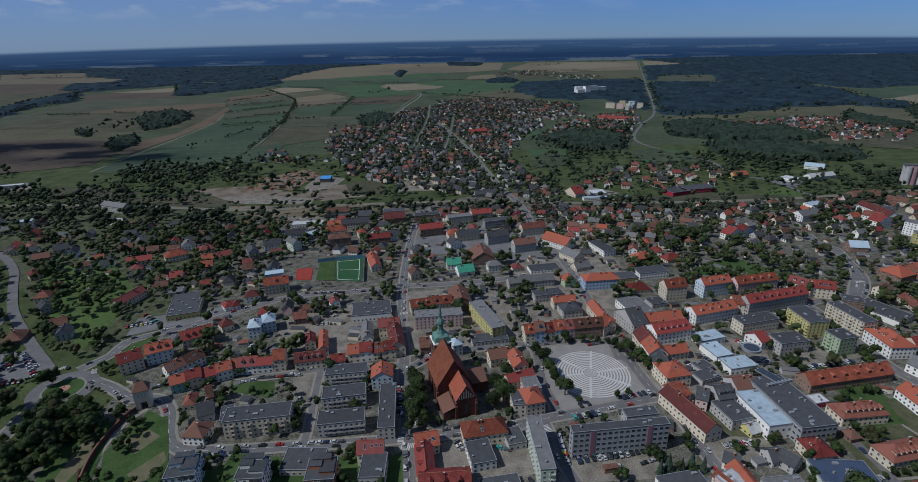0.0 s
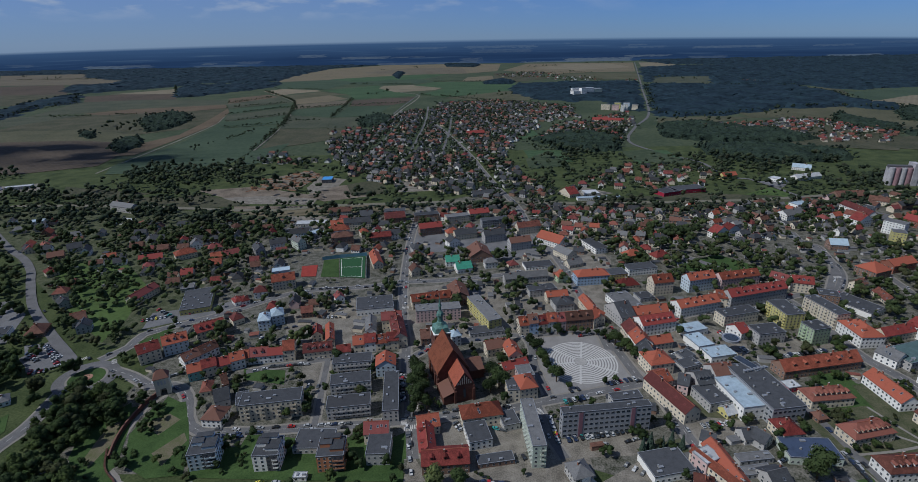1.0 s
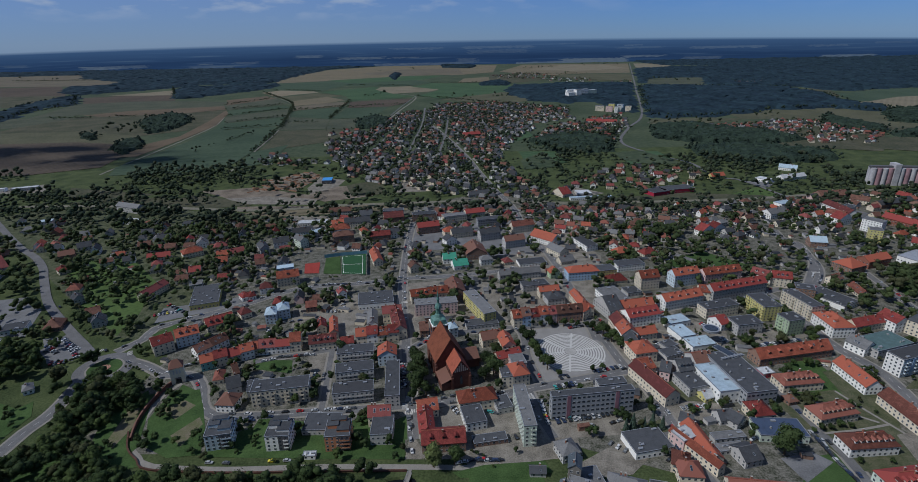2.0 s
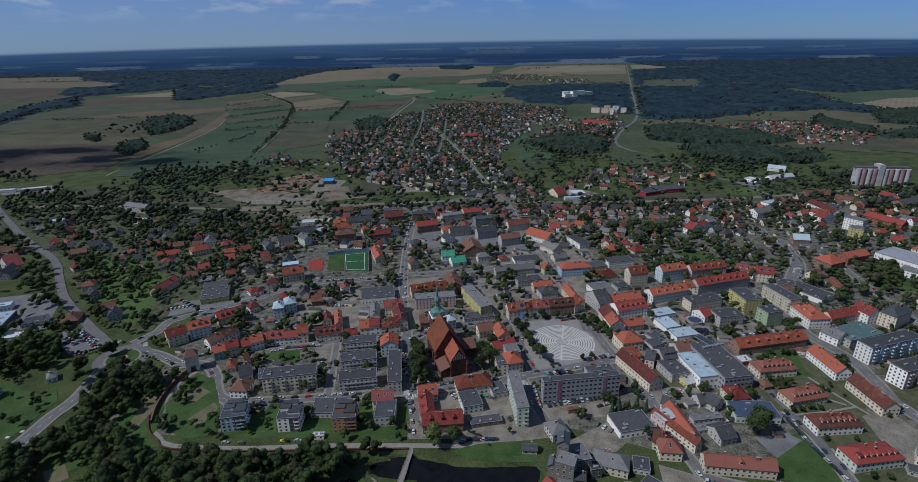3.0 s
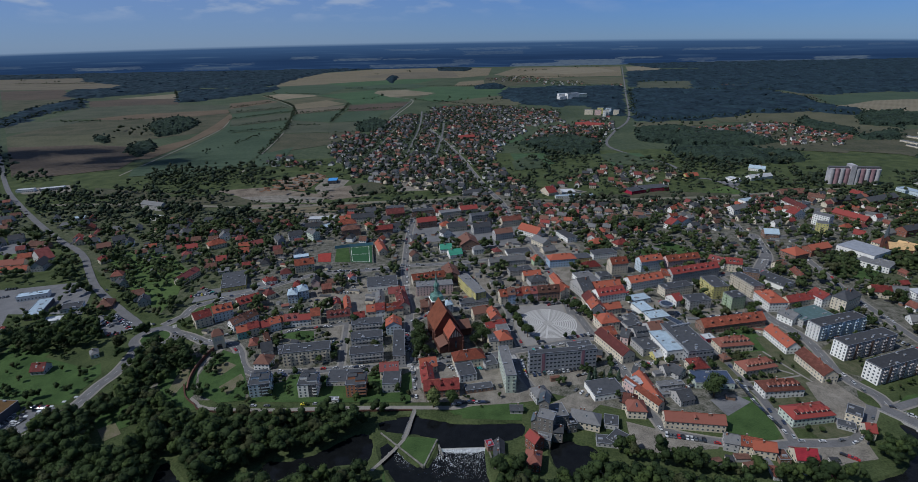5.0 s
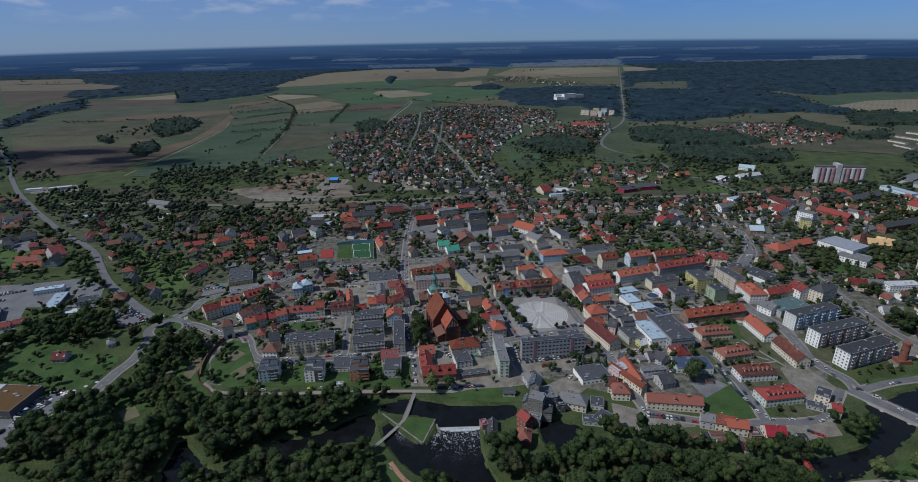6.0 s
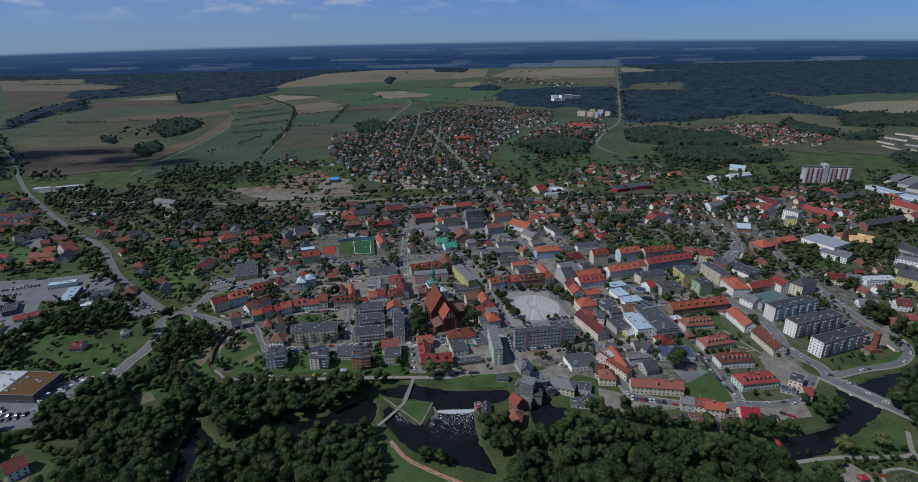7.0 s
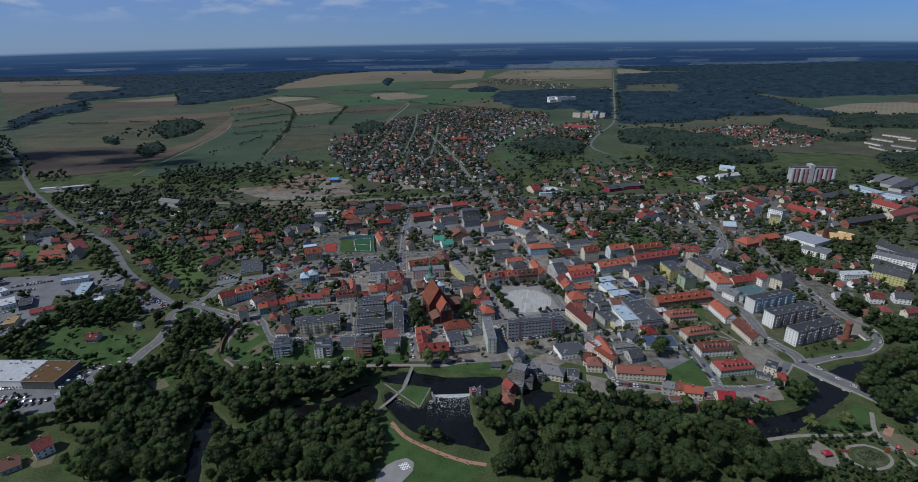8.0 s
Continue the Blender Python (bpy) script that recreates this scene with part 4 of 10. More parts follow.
# rail tracks
gravelway([(-661, 732), (-486, 721), (-282, 686), (-181, 702), (-68, 708), (14, 709), (174, 690), (333, 688), (457, 694), (658, 725)], 10)
# ---- builders for buildings ----
FOOT = []
WIN_COUNT = [0]


def window_mesh(w, h):
    s = Shape()
    s.box(-w / 2, w / 2, -0.05, 0.02, 0, h, 0, True)
    s.box(-w / 2 + 0.1, -0.04, -0.07, 0.0, 0.1, h - 0.1, 1)
    s.box(0.04, w / 2 - 0.1, -0.07, 0.0, 0.1, h - 0.1, 1)
    return s.mesh("window", [FRAME, GLASS])


WINDOWS = {"std": window_mesh(1.35, 1.5), "wide": window_mesh(2.2, 1.6), "shop": window_mesh(2.6, 2.0)}


def balcony_mesh(w):
    s = Shape()
    s.box(-w / 2, w / 2, -1.2, 0, 0, 0.15, 0, True)
    s.box(-w / 2, w / 2, -1.2, -1.12, 0.15, 1.05, 1)
    s.box(-w / 2, -w / 2 + 0.08, -1.2, 0, 0.15, 1.05, 1)
    s.box(w / 2 - 0.08, w / 2, -1.2, 0, 0.15, 1.05, 1)
    return s


BALCONY = {k: balcony_mesh(3.0).mesh("balcony", [CONCRETE, WALLS[k]]) for k in WALLS}
ROOF_WORDS = {"orange": "orange tile", "orange2": "weathered orange tile", "red": "red tile", "darkred": "dark red tile", "brown": "brown tile", "bitumen": "dark grey felt",
              "black": "black felt", "slate": "slate", "grey": "grey sheet", "lightblue": "pale blue metal", "lightgrey": "light grey", "zinc": "pale zinc", "green": "green metal", "blue": "bright blue metal",
              "blueroof": "slate blue metal", "white": "white", "tan": "tan tile", "teal": "grey-green", "crimson": "crimson metal", "greenroof": "planted brown-green"}
WALL_WORDS = {"paleblue": "pale blue", "palegreen": "pale green", "office": "grey", "bitumen": "dark grey"}


def facades(w, d):
    """The four sides: a place on the wall and the turn of things on it."""
    return (("s", w, lambda u: Matrix.Translation((u, -d / 2, 0))), ("e", d, lambda u: Matrix.Translation((w / 2, u, 0)) @ Matrix.Rotation(radians(90), 4, "Z")),
            ("w", d, lambda u: Matrix.Translation((-w / 2, -u, 0)) @ Matrix.Rotation(radians(-90), 4, "Z")), ("n", w, lambda u: Matrix.Translation((-u, d / 2, 0)) @ Matrix.Rotation(radians(180), 4, "Z")))


def gable_roof(s, w, d, h, rise, over=0.45, along_x=True, hip=0.0, t=0.25):
    """Two slopes with eaves, and two more at the ends where it is hipped."""
    if not along_x:
        r = Shape()
        gable_roof(r, d, w, h, rise, over, True, hip, t)
        n = len(s.v)
        s.v += [(-y, x, z) for x, y, z in r.v]
        s.f += [tuple(n + a for a in f) for f in r.f]
        s.i += r.i
        return
    a, b, lo = w / 2 + over, d / 2 + over, h - over * rise / (d / 2) * 0.8
    k = a - hip
    e = [(-a, -b, lo), (a, -b, lo), (a, b, lo), (-a, b, lo)]
    r0, r1 = (-k, 0, h + rise), (k, 0, h + rise)
    up = lambda p: (p[0], p[1], p[2] + t)
    E = [up(p) for p in e]
    s.face([E[0], E[1], up(r1), up(r0)])
    s.face([E[2], E[3], up(r0), up(r1)])
    if hip:
        s.face([E[1], E[2], up(r1)])
        s.face([E[3], E[0], up(r0)])
    else:
        s.face([E[1], e[1], r1, up(r1)])
        s.face([e[2], E[2], up(r1), r1])
        s.face([e[0], E[0], up(r0), r0])
        s.face([E[3], e[3], r0, up(r0)])
    for p, q in ((0, 1), (1, 2), (2, 3), (3, 0)):
        if hip or p in (0, 2):
            s.face([e[p], e[q], E[q], E[p]])
    s.face([e[1], e[0], r0, r1])
    s.face([e[3], e[2], r1, r0])


def house_walls(w, d, h, rise, style, hip):
    s = Shape()
    s.box(-w / 2, w / 2, -d / 2, d / 2, -0.3, h)
    if style == "gable" and not hip:
        for sx in (-1, 1):
            tri = [(sx * w / 2, -d / 2 * sx, h), (sx * w / 2, d / 2 * sx, h), (sx * w / 2, 0, h + rise)]
            s.face(tri)
    if style == "gablex":
        for sy in (-1, 1):
            s.face([(w / 2 * -sy * -1, sy * d / 2, h), (-w / 2 * -sy * -1, sy * d / 2, h), (0, sy * d / 2, h + rise)])
    return s


def building(x, y, w, d, h, turn, st, roof, wall, roofing, balc=0, dorm=0, strips=0, ends=""):
    FOOT.append((x, y, w, d, radians(turn)))
    rng = random.Random(int(x * 13 + y * 7 + w * 31))
    near = y < 420
    big = roof == "flat" and st >= 3
    name = "apartment_block" if big else ("commercial_hall" if roof == "flat" and w * d > 500 else ("shed" if h < 3.7 and w * d < 250 else "house"))
    top = new(name)
    top.matrix_basis = pose(x, y, 0, 0, 0, turn)
    shape = {"flat": "flat", "gable": "gabled", "gablex": "gabled", "hip": "hipped"}[roof]
    tagged(top, f"{WALL_WORDS.get(wall, wall)} {'block' if big else 'building'} of {['one storey', 'one storey', 'two storeys', 'three storeys', 'four storeys', 'five storeys'][min(st, 5)]} with {shape} {ROOF_WORDS[roofing]} roof", name.replace("_", " "), "town buildings")
    wm, rm = WALLS[wall], ROOFS[roofing]
    hip = 0.0
    if roof == "flat":
        s = Shape()
        s.box(-w / 2, w / 2, -d / 2, d / 2, -0.3, h)
        part("wall", s.mesh("wall", wm), top)
        s = Shape()
        s.box(-w / 2 - 0.12, w / 2 + 0.12, -d / 2 - 0.12, d / 2 + 0.12, h - 0.25, h + 0.12, 0, True)
        for a in ((-w / 2 - 0.15, w / 2 + 0.15, -d / 2 - 0.15, -d / 2 + 0.15), (-w / 2 - 0.15, w / 2 + 0.15, d / 2 - 0.15, d / 2 + 0.15), (-w / 2 - 0.15, -w / 2 + 0.15, -d / 2 + 0.15, d / 2 - 0.15), (w / 2 - 0.15, w / 2 + 0.15, -d / 2 + 0.15, d / 2 - 0.15)):
            s.box(*a, h + 0.12, h + 0.4, 1)
        roof_ob = part("roof", s.mesh("roof", [rm, METAL]), top)
        if near:
            for k in range(max(2, int(w * d / 90))):
                u, v, c = rng.uniform(-w / 2 + 1.5, w / 2 - 1.5), rng.uniform(-d / 2 + 1.5, d / 2 - 1.5), Shape()
                hw, hd, hh = rng.choice(((0.9, 0.5, 0.8), (0.4, 0.4, 1.1), (1.4, 0.7, 0.6), (0.5, 0.9, 0.5)))
                c.box(-hw, hw, -hd, hd, -0.1, hh)
                c.box(-hw - 0.08, hw + 0.08, -hd - 0.08, hd + 0.08, hh, hh + 0.12, 1, True)
                part("roof_vent", c.mesh("roof_vent", [CONCRETE, METAL]), roof_ob, m=Matrix.Translation((u, v, h + 0.12)))
    else:
        along = roof != "gablex"
        span = d if along else w
        rise = span / 2 * (0.62 if span > 13 else 0.8)
        hip = span / 2 if roof == "hip" else 0.0
        if roof == "hip" and along and w < d:
            along, span = False, w
            rise, hip = span / 2 * 0.75, span / 2
        part("wall", house_walls(w, d, h, rise, roof if roof != "hip" else "flat", hip).mesh("wall", wm), top)
        s = Shape()
        gable_roof(s, w, d, h, rise, 0.45, along, hip)
        length = w if along else d
        n0 = len(s.v)
        if near:
            k = length / 2 + 0.45 - hip
            s.box(-k, k, -0.22, 0.22, h + rise + 0.1, h + rise + 0.36, 1)
            for q in range(rng.choice((0, 0, 2, 3, 5)) if not hip else rng.choice((0, 1, 2))):
                u, f, sy = rng.uniform(-0.8, 0.8) * k, rng.uniform(0.3, 0.62), rng.choice((-1, -1, 1))
                at = lambda g, e: (sy * span / 2 * (1 - g), h + rise * g + 0.25 + e)
                (y0, z0), (y1, z1), (y2, z2), (y3, z3) = at(f - 0.11, 0.10), at(f + 0.11, 0.10), at(f - 0.09, 0.14), at(f + 0.09, 0.14)
                for a, b, (ya, za), (yb, zb), i in ((-0.62, 0.62, (y0, z0), (y1, z1), 2), (-0.5, 0.5, (y2, z2), (y3, z3), 3)):
                    s.face([(u + a * -sy, ya, za), (u + b * -sy, ya, za), (u + b * -sy, yb, zb), (u + a * -sy, yb, zb)], i)
            if not along:
                s.v[n0:] = [(-y, x, z) for x, y, z in s.v[n0:]]
        roof_ob = part("roof", s.mesh("roof", [rm, RIDGE[roofing in ("orange", "orange2", "red", "darkred", "crimson", "brown", "tan")], METAL, GLASS]), top)
        for k in range(1 + (length > 14) + (length > 26) if y < 900 else 0):
            c = Shape()
            c.box(-0.45, 0.45, -0.35, 0.35, -2.0, 1.2)
            c.box(-0.52, 0.52, -0.42, 0.42, 1.2, 1.35, 1, True)
            u, v = rng.uniform(-0.38, 0.38) * length * (0.5 if hip else 1), rng.choice((-0.1, 0.12)) * span
            part("chimney", c.mesh("chimney", [CHIMNEY, CONCRETE]), roof_ob, m=Matrix.Translation((u, v, h + rise) if along else (v, u, h + rise)))
        for k in range(dorm):
            u = (k + 0.5) / dorm * length * 0.86 - length * 0.43
            c = Shape()
            c.box(-0.9, 0.9, -1.3, 1.6, -0.2, 1.3, 0)
            gable_roof(c, 2.4, 3.4, 1.3, 0.8, 0.1, False, 0.0, 0.12)
            c.i = [0] * 5 + [1] * (len(c.f) - 5)
            c.box(-0.55, 0.55, -1.36, -1.2, 0.2, 1.15, 2)
            base = Matrix.Translation((u, 0, 0)) if along else Matrix.Rotation(radians(-90), 4, "Z") @ Matrix.Translation((u, 0, 0))
            part("dormer", c.mesh("dormer", [wm, rm, GLASS]), roof_ob, m=base @ Matrix.Translation((0, -span * 0.25, h + rise * 0.42)))
    if ends:
        for sx in (-1, 1):
            c = Shape()
            c.box(-d / 2, d / 2, -0.03, 0.1, 0, h - 0.3)
            part("end_wall", c.mesh("end_wall", WALLS[ends]), top, "pale rendered end wall", m=Matrix.Translation((sx * w / 2, 0, 0)) @ Matrix.Rotation(radians(90 * sx), 4, "Z"))
    for k in range(strips):
        u, c = ((k + 0.5) / strips - 0.5) * w * (1.18 if strips == 2 else 0.9), Shape()
        c.box(-1.2, 1.2, -0.25, 0.1, 0, h - 0.4)
        part("facade_panel", c.mesh("facade_panel", WALLS["mauve" if wall == "office" else ("blue" if wall == "paleblue" else "brown")]), top, "coloured stair panel", m=Matrix.Translation((u, -d / 2, 0)))
    if balc == 2:
        # flat dark panel stands in for the shade inside loggia recesses
        c = Shape()
        c.box(-w * 0.22, w * 0.22, -0.06, 0.1, 0.4, h - 0.5)
        part("loggia_wall", c.mesh("loggia_wall", WALLS["bitumen"]), top, "flat dark panel in place of shaded loggias", m=Matrix.Translation((w * 0.26, -d / 2, 0)))
        for u, v, a, e, hh in ((-w * 0.2, d * 0.15, 3.2, 3.0, 2.4), (w * 0.22, 0.0, 3.6, 4.2, 1.6), (0, d * 0.34, 4.5, 1.8, 3.0)):
            c = Shape()
            c.box(-a, a, -e, e, 0, hh)
            c.box(-a - 0.15, a + 0.15, -e - 0.15, e + 0.15, hh, hh + 0.25, 1, True)
            part("roof_house", c.mesh("roof_house", [wm, rm]), top, m=Matrix.Translation((u, v, h + 0.1)))
    # windows and balconies, storey by storey
    storey = (h - 0.6) / max(st, 1)
    kind = "wide" if wall == "office" else "std"
    single = y < 400 and WIN_COUNT[0] < 1480
    rest = Shape()
    for side, run, place in facades(w, d):
        gap = 3.1 if kind == "wide" else (3.0 if not big else 2.9)
        n = int(run / gap)
        if n < 1 or (roof == "flat" and st == 1 and side in "ew"):
            continue
        for lev in range(max(st, 1)):
            for k in range(n):
                u = (k + 0.5) / n * run - run / 2
                bal = balc and side == "s" and lev > 0 and (k % 3 == 1 if balc == 1 else (k >= n * 0.55 if balc == 2 else k > 0))
                m = place(u) @ Matrix.Translation((0, 0, 0.95 + lev * storey))
                if side == "n" or not single:
                    if y > 900 and side == "n":
                        continue
                    n0 = len(rest.v)
                    hw, hh = (1.1, 1.6) if kind == "wide" else (0.66, 1.45)
                    rest.v += [tuple(m @ Vector(p)) for p in ((-hw, -0.05, 0), (hw, -0.05, 0), (hw, -0.05, hh), (-hw, -0.05, hh), (-hw + 0.1, -0.08, 0.1), (hw - 0.1, -0.08, 0.1), (hw - 0.1, -0.08, hh - 0.1), (-hw + 0.1, -0.08, hh - 0.1))]
                    rest.f += [(n0, n0 + 1, n0 + 2, n0 + 3), (n0 + 4, n0 + 5, n0 + 6, n0 + 7)]
                    rest.i += [0, 1]
                else:
                    WIN_COUNT[0] += 1
                    win = part("window", WINDOWS[kind], top, m=m)
                if bal and y < 420:
                    part("balcony", BALCONY[wall], top, m=place(u) @ Matrix.Translation((0, 0, 0.1 + lev * storey)))
    if rest.f:
        tagged(part("glazing", rest.mesh("glazing", [FRAME, GLASS]), top), kind="stuff")
    return top


# ---- buildings, nearest first: x, y, width, depth, eaves, turn, storeys, roof, walls, roofing ----
building(-289.7, 84.7, 10.5, 11.0, 3.6, 38.4, 1, 'gable', 'grey', 'brown')
building(-277.8, 98.2, 10.8, 12.0, 6.6, 47.6, 2, 'gable', 'white', 'darkred')
building(214.4, 128.7, 12.6, 11.0, 3.6, -7.7, 1, 'gable', 'cream', 'crimson')
building(201.0, 128.9, 6.8, 9.0, 3.5, -3.4, 1, 'flat', 'brown', 'brown')
building(47.4, 130.7, 9.6, 12.0, 6.0, -13.9, 2, 'hip', 'brick', 'orange2')
building(191.2, 133.4, 13.4, 9.0, 6.6, -13.4, 2, 'gable', 'cream', 'orange')
building(184.9, 137.0, 12.5, 9.0, 6.6, -18.1, 2, 'gable', 'cream', 'orange')
building(174.7, 140.4, 8.5, 9.0, 6.6, -19.9, 2, 'gable', 'grey', 'grey')
building(27.4, 141.2, 6.8, 15.0, 3.0, -3.4, 1, 'gablex', 'grey', 'bitumen')
building(50.5, 145.6, 8.1, 9.0, 8.0, 33.9, 2, 'gablex', 'brick', 'red')
building(21.8, 146.1, 4.5, 6.0, 4.0, 15.6, 1, 'flat', 'brown', 'crimson')
building(267.6, 146.1, 5.8, 9.0, 6.6, -17.2, 2, 'gable', 'cream', 'red')
building(97.8, 147.1, 13.5, 8.0, 3.0, -10.6, 1, 'flat', 'grey', 'bitumen')
building(105.1, 148.9, 12.7, 9.0, 3.5, 43.7, 1, 'flat', 'grey', 'bitumen')
building(259.7, 154.4, 10.1, 7.0, 3.0, -30.4, 1, 'flat', 'grey', 'bitumen')
building(59.8, 156.2, 10.6, 9.0, 17.0, -24.6, 5, 'flat', 'mill', 'grey')
building(159.8, 160.7, 38.4, 10.0, 6.6, -9.3, 2, 'gable', 'cream', 'orange2', dorm=1)
building(271.1, 163.2, 9.1, 12.0, 6.6, -41.0, 2, 'flat', 'cream', 'bitumen')
building(105.6, 164.5, 9.3, 10.0, 4.0, -14.9, 1, 'flat', 'grey', 'bitumen')
building(239.2, 164.7, 30.5, 14.0, 6.6, 6.2, 2, 'hip', 'palegreen', 'red', dorm=7)
building(88.3, 165.7, 19.9, 12.0, 6.0, -20.3, 2, 'hip', 'cream', 'grey')
building(68.6, 165.8, 11.7, 13.0, 12.0, 9.9, 4, 'flat', 'mill', 'grey')
building(66.8, 152.8, 6.2, 7.0, 8.0, -10.0, 2, 'gable', 'mill', 'bitumen')
building(57.4, 148.0, 8.6, 6.5, 6.5, -20.0, 2, 'flat', 'mill', 'grey')
building(53.6, 161.0, 4.6, 8.0, 10.5, -20.0, 3, 'gablex', 'mill', 'slate')
building(77.4, 160.8, 6.4, 6.5, 7.0, 9.0, 2, 'flat', 'mill', 'black')
building(60.1, 166.8, 6.5, 9.0, 21.0, -15.1, 6, 'gablex', 'mill', 'slate')
building(125.6, 175.1, 12.7, 12.0, 6.6, -7.2, 2, 'hip', 'cream', 'orange2')
building(43.3, 180.9, 8.8, 6.0, 3.0, -3.3, 1, 'gable', 'grey', 'bitumen')
building(124.3, 183.1, 9.5, 12.0, 6.0, -22.2, 2, 'hip', 'cream', 'orange2')
building(-330.4, 186.3, 28.2, 30.2, 7.2, -4.9, 1, 'flat', 'bitumen', 'greenroof')
building(163.5, 187.6, 11.1, 14.0, 5.0, 12.5, 2, 'gable', 'grey', 'bitumen')
building(-389.1, 190.8, 87.5, 31.0, 7.0, -3.3, 1, 'flat', 'white', 'lightgrey')
building(136.2, 190.8, 5.9, 34.0, 6.6, 27.4, 2, 'gablex', 'cream', 'orange')
building(237.2, 193.0, 29.5, 13.0, 6.6, 2.7, 2, 'hip', 'white', 'orange2', dorm=7)
building(62.5, 194.3, 11.0, 12.0, 6.0, 15.8, 2, 'hip', 'grey', 'grey')
building(158.2, 194.4, 16.1, 6.0, 3.0, 8.6, 1, 'flat', 'grey', 'grey')
building(141.7, 196.6, 10.0, 30.0, 6.0, 5.7, 2, 'gablex', 'cream', 'orange')
building(-87.9, 197.9, 7.3, 4.0, 2.6, 0.0, 1, 'flat', 'white', 'white')
building(111.0, 199.5, 23.7, 18.0, 5.0, 10.9, 1, 'flat', 'white', 'bitumen')
building(133.4, 200.6, 11.5, 10.0, 8.0, 25.2, 2, 'flat', 'pink', 'white')
building(161.6, 203.8, 19.7, 6.0, 3.0, 6.1, 1, 'flat', 'grey', 'grey')
building(-9.4, 205.7, 25.8, 14.0, 6.6, 3.5, 2, 'gable', 'brown', 'red', dorm=3)
building(18.5, 206.9, 20.7, 7.0, 3.0, 9.2, 1, 'flat', 'brown', 'bitumen')
building(194.2, 207.2, 28.1, 16.0, 5.0, -5.1, 1, 'flat', 'palegreen', 'blueroof')
building(-72.5, 209.6, 14.7, 15.0, 11.0, 3.5, 4, 'flat', 'orange', 'bitumen', balc=2)
building(336.7, 210.3, 51.3, 12.0, 14.8, 17.0, 5, 'flat', 'ash', 'black', balc=1, strips=3, ends='white')
building(-108.2, 211.0, 14.1, 15.0, 11.0, 2.4, 4, 'flat', 'white', 'bitumen', balc=2)
building(-144.9, 213.1, 15.3, 15.0, 11.0, 10.1, 4, 'flat', 'paleblue', 'bitumen', balc=2)
building(-46.9, 214.6, 13.1, 17.0, 8.0, 0.4, 2, 'flat', 'grey', 'bitumen')
building(172.3, 216.5, 8.3, 10.0, 5.0, -55.3, 2, 'gable', 'grey', 'bitumen')
building(142.0, 217.2, 7.6, 9.0, 5.0, -34.3, 2, 'gable', 'white', 'bitumen')
building(280.9, 217.9, 31.3, 12.0, 6.6, -86.5, 2, 'gable', 'cream', 'orange2')
building(-20.4, 219.6, 9.4, 22.0, 6.5, 7.4, 2, 'gablex', 'cream', 'red', dorm=2)
building(234.7, 219.8, 27.9, 13.0, 6.6, 10.9, 2, 'hip', 'cream', 'orange2', dorm=7)
building(167.0, 220.7, 9.7, 10.0, 4.0, 7.1, 1, 'gable', 'grey', 'bitumen')
building(41.1, 221.4, 7.7, 39.6, 15.5, 3.0, 5, 'flat', 'palegreen', 'grey', balc=1)
building(190.3, 222.9, 12.7, 14.0, 6.6, 5.0, 2, 'hip', 'cream', 'red', dorm=1)
building(-86.1, 224.0, 22.1, 16.0, 4.0, -1.0, 1, 'flat', 'grey', 'bitumen')
building(9.4, 225.1, 13.4, 17.0, 6.0, 12.5, 2, 'flat', 'white', 'bitumen')
building(-50.1, 227.8, 14.1, 11.0, 8.0, 2.8, 2, 'gable', 'cream', 'darkred')
building(85.5, 229.9, 53.9, 5.6, 17.7, 5.8, 5, 'flat', 'office', 'bitumen', strips=2)
building(-20.4, 235.1, 13.1, 12.0, 6.0, 11.5, 2, 'gable', 'cream', 'orange')
building(218.7, 236.0, 7.0, 7.0, 3.0, 11.5, 1, 'hip', 'brown', 'brown')
building(29.1, 238.2, 10.4, 13.0, 4.5, 13.9, 1, 'flat', 'grey', 'bitumen')
building(335.8, 241.6, 53.7, 12.0, 14.6, 15.6, 5, 'flat', 'ash', 'black', balc=1, strips=3, ends='white')
building(165.2, 242.4, 7.0, 9.0, 3.2, 19.2, 1, 'gable', 'yellow', 'white')
building(12.2, 242.8, 25.2, 13.0, 7.0, 9.6, 2, 'hip', 'cream', 'orange')
building(-153.2, 246.5, 12.5, 13.0, 6.0, -5.5, 2, 'hip', 'white', 'brown')
building(-333.5, 247.6, 10.4, 11.0, 3.6, 6.1, 1, 'gable', 'grey', 'red')
building(419.5, 247.8, 12.4, 11.0, 3.6, -3.7, 1, 'hip', 'brown', 'brown')
building(103.4, 248.7, 19.5, 7.2, 11.0, 7.4, 3, 'flat', 'grey', 'bitumen')
building(176.3, 251.8, 14.3, 31.3, 10.0, 7.6, 2, 'flat', 'white', 'lightblue')
building(-71.0, 252.0, 27.1, 12.0, 9.0, 7.0, 3, 'flat', 'grey', 'black', balc=3)
building(233.3, 252.5, 29.1, 13.0, 6.6, 5.3, 2, 'hip', 'cream', 'orange2', dorm=7)
building(-119.8, 253.1, 37.5, 13.0, 12.4, 8.1, 4, 'flat', 'cream', 'bitumen', balc=1)
building(134.2, 253.5, 11.6, 38.7, 8.0, 19.1, 2, 'gablex', 'cream', 'darkred')
building(440.1, 253.5, 11.3, 11.0, 3.6, -13.8, 1, 'hip', 'cream', 'darkred')
building(159.9, 254.0, 14.5, 18.7, 7.0, 13.6, 2, 'flat', 'grey', 'bitumen')
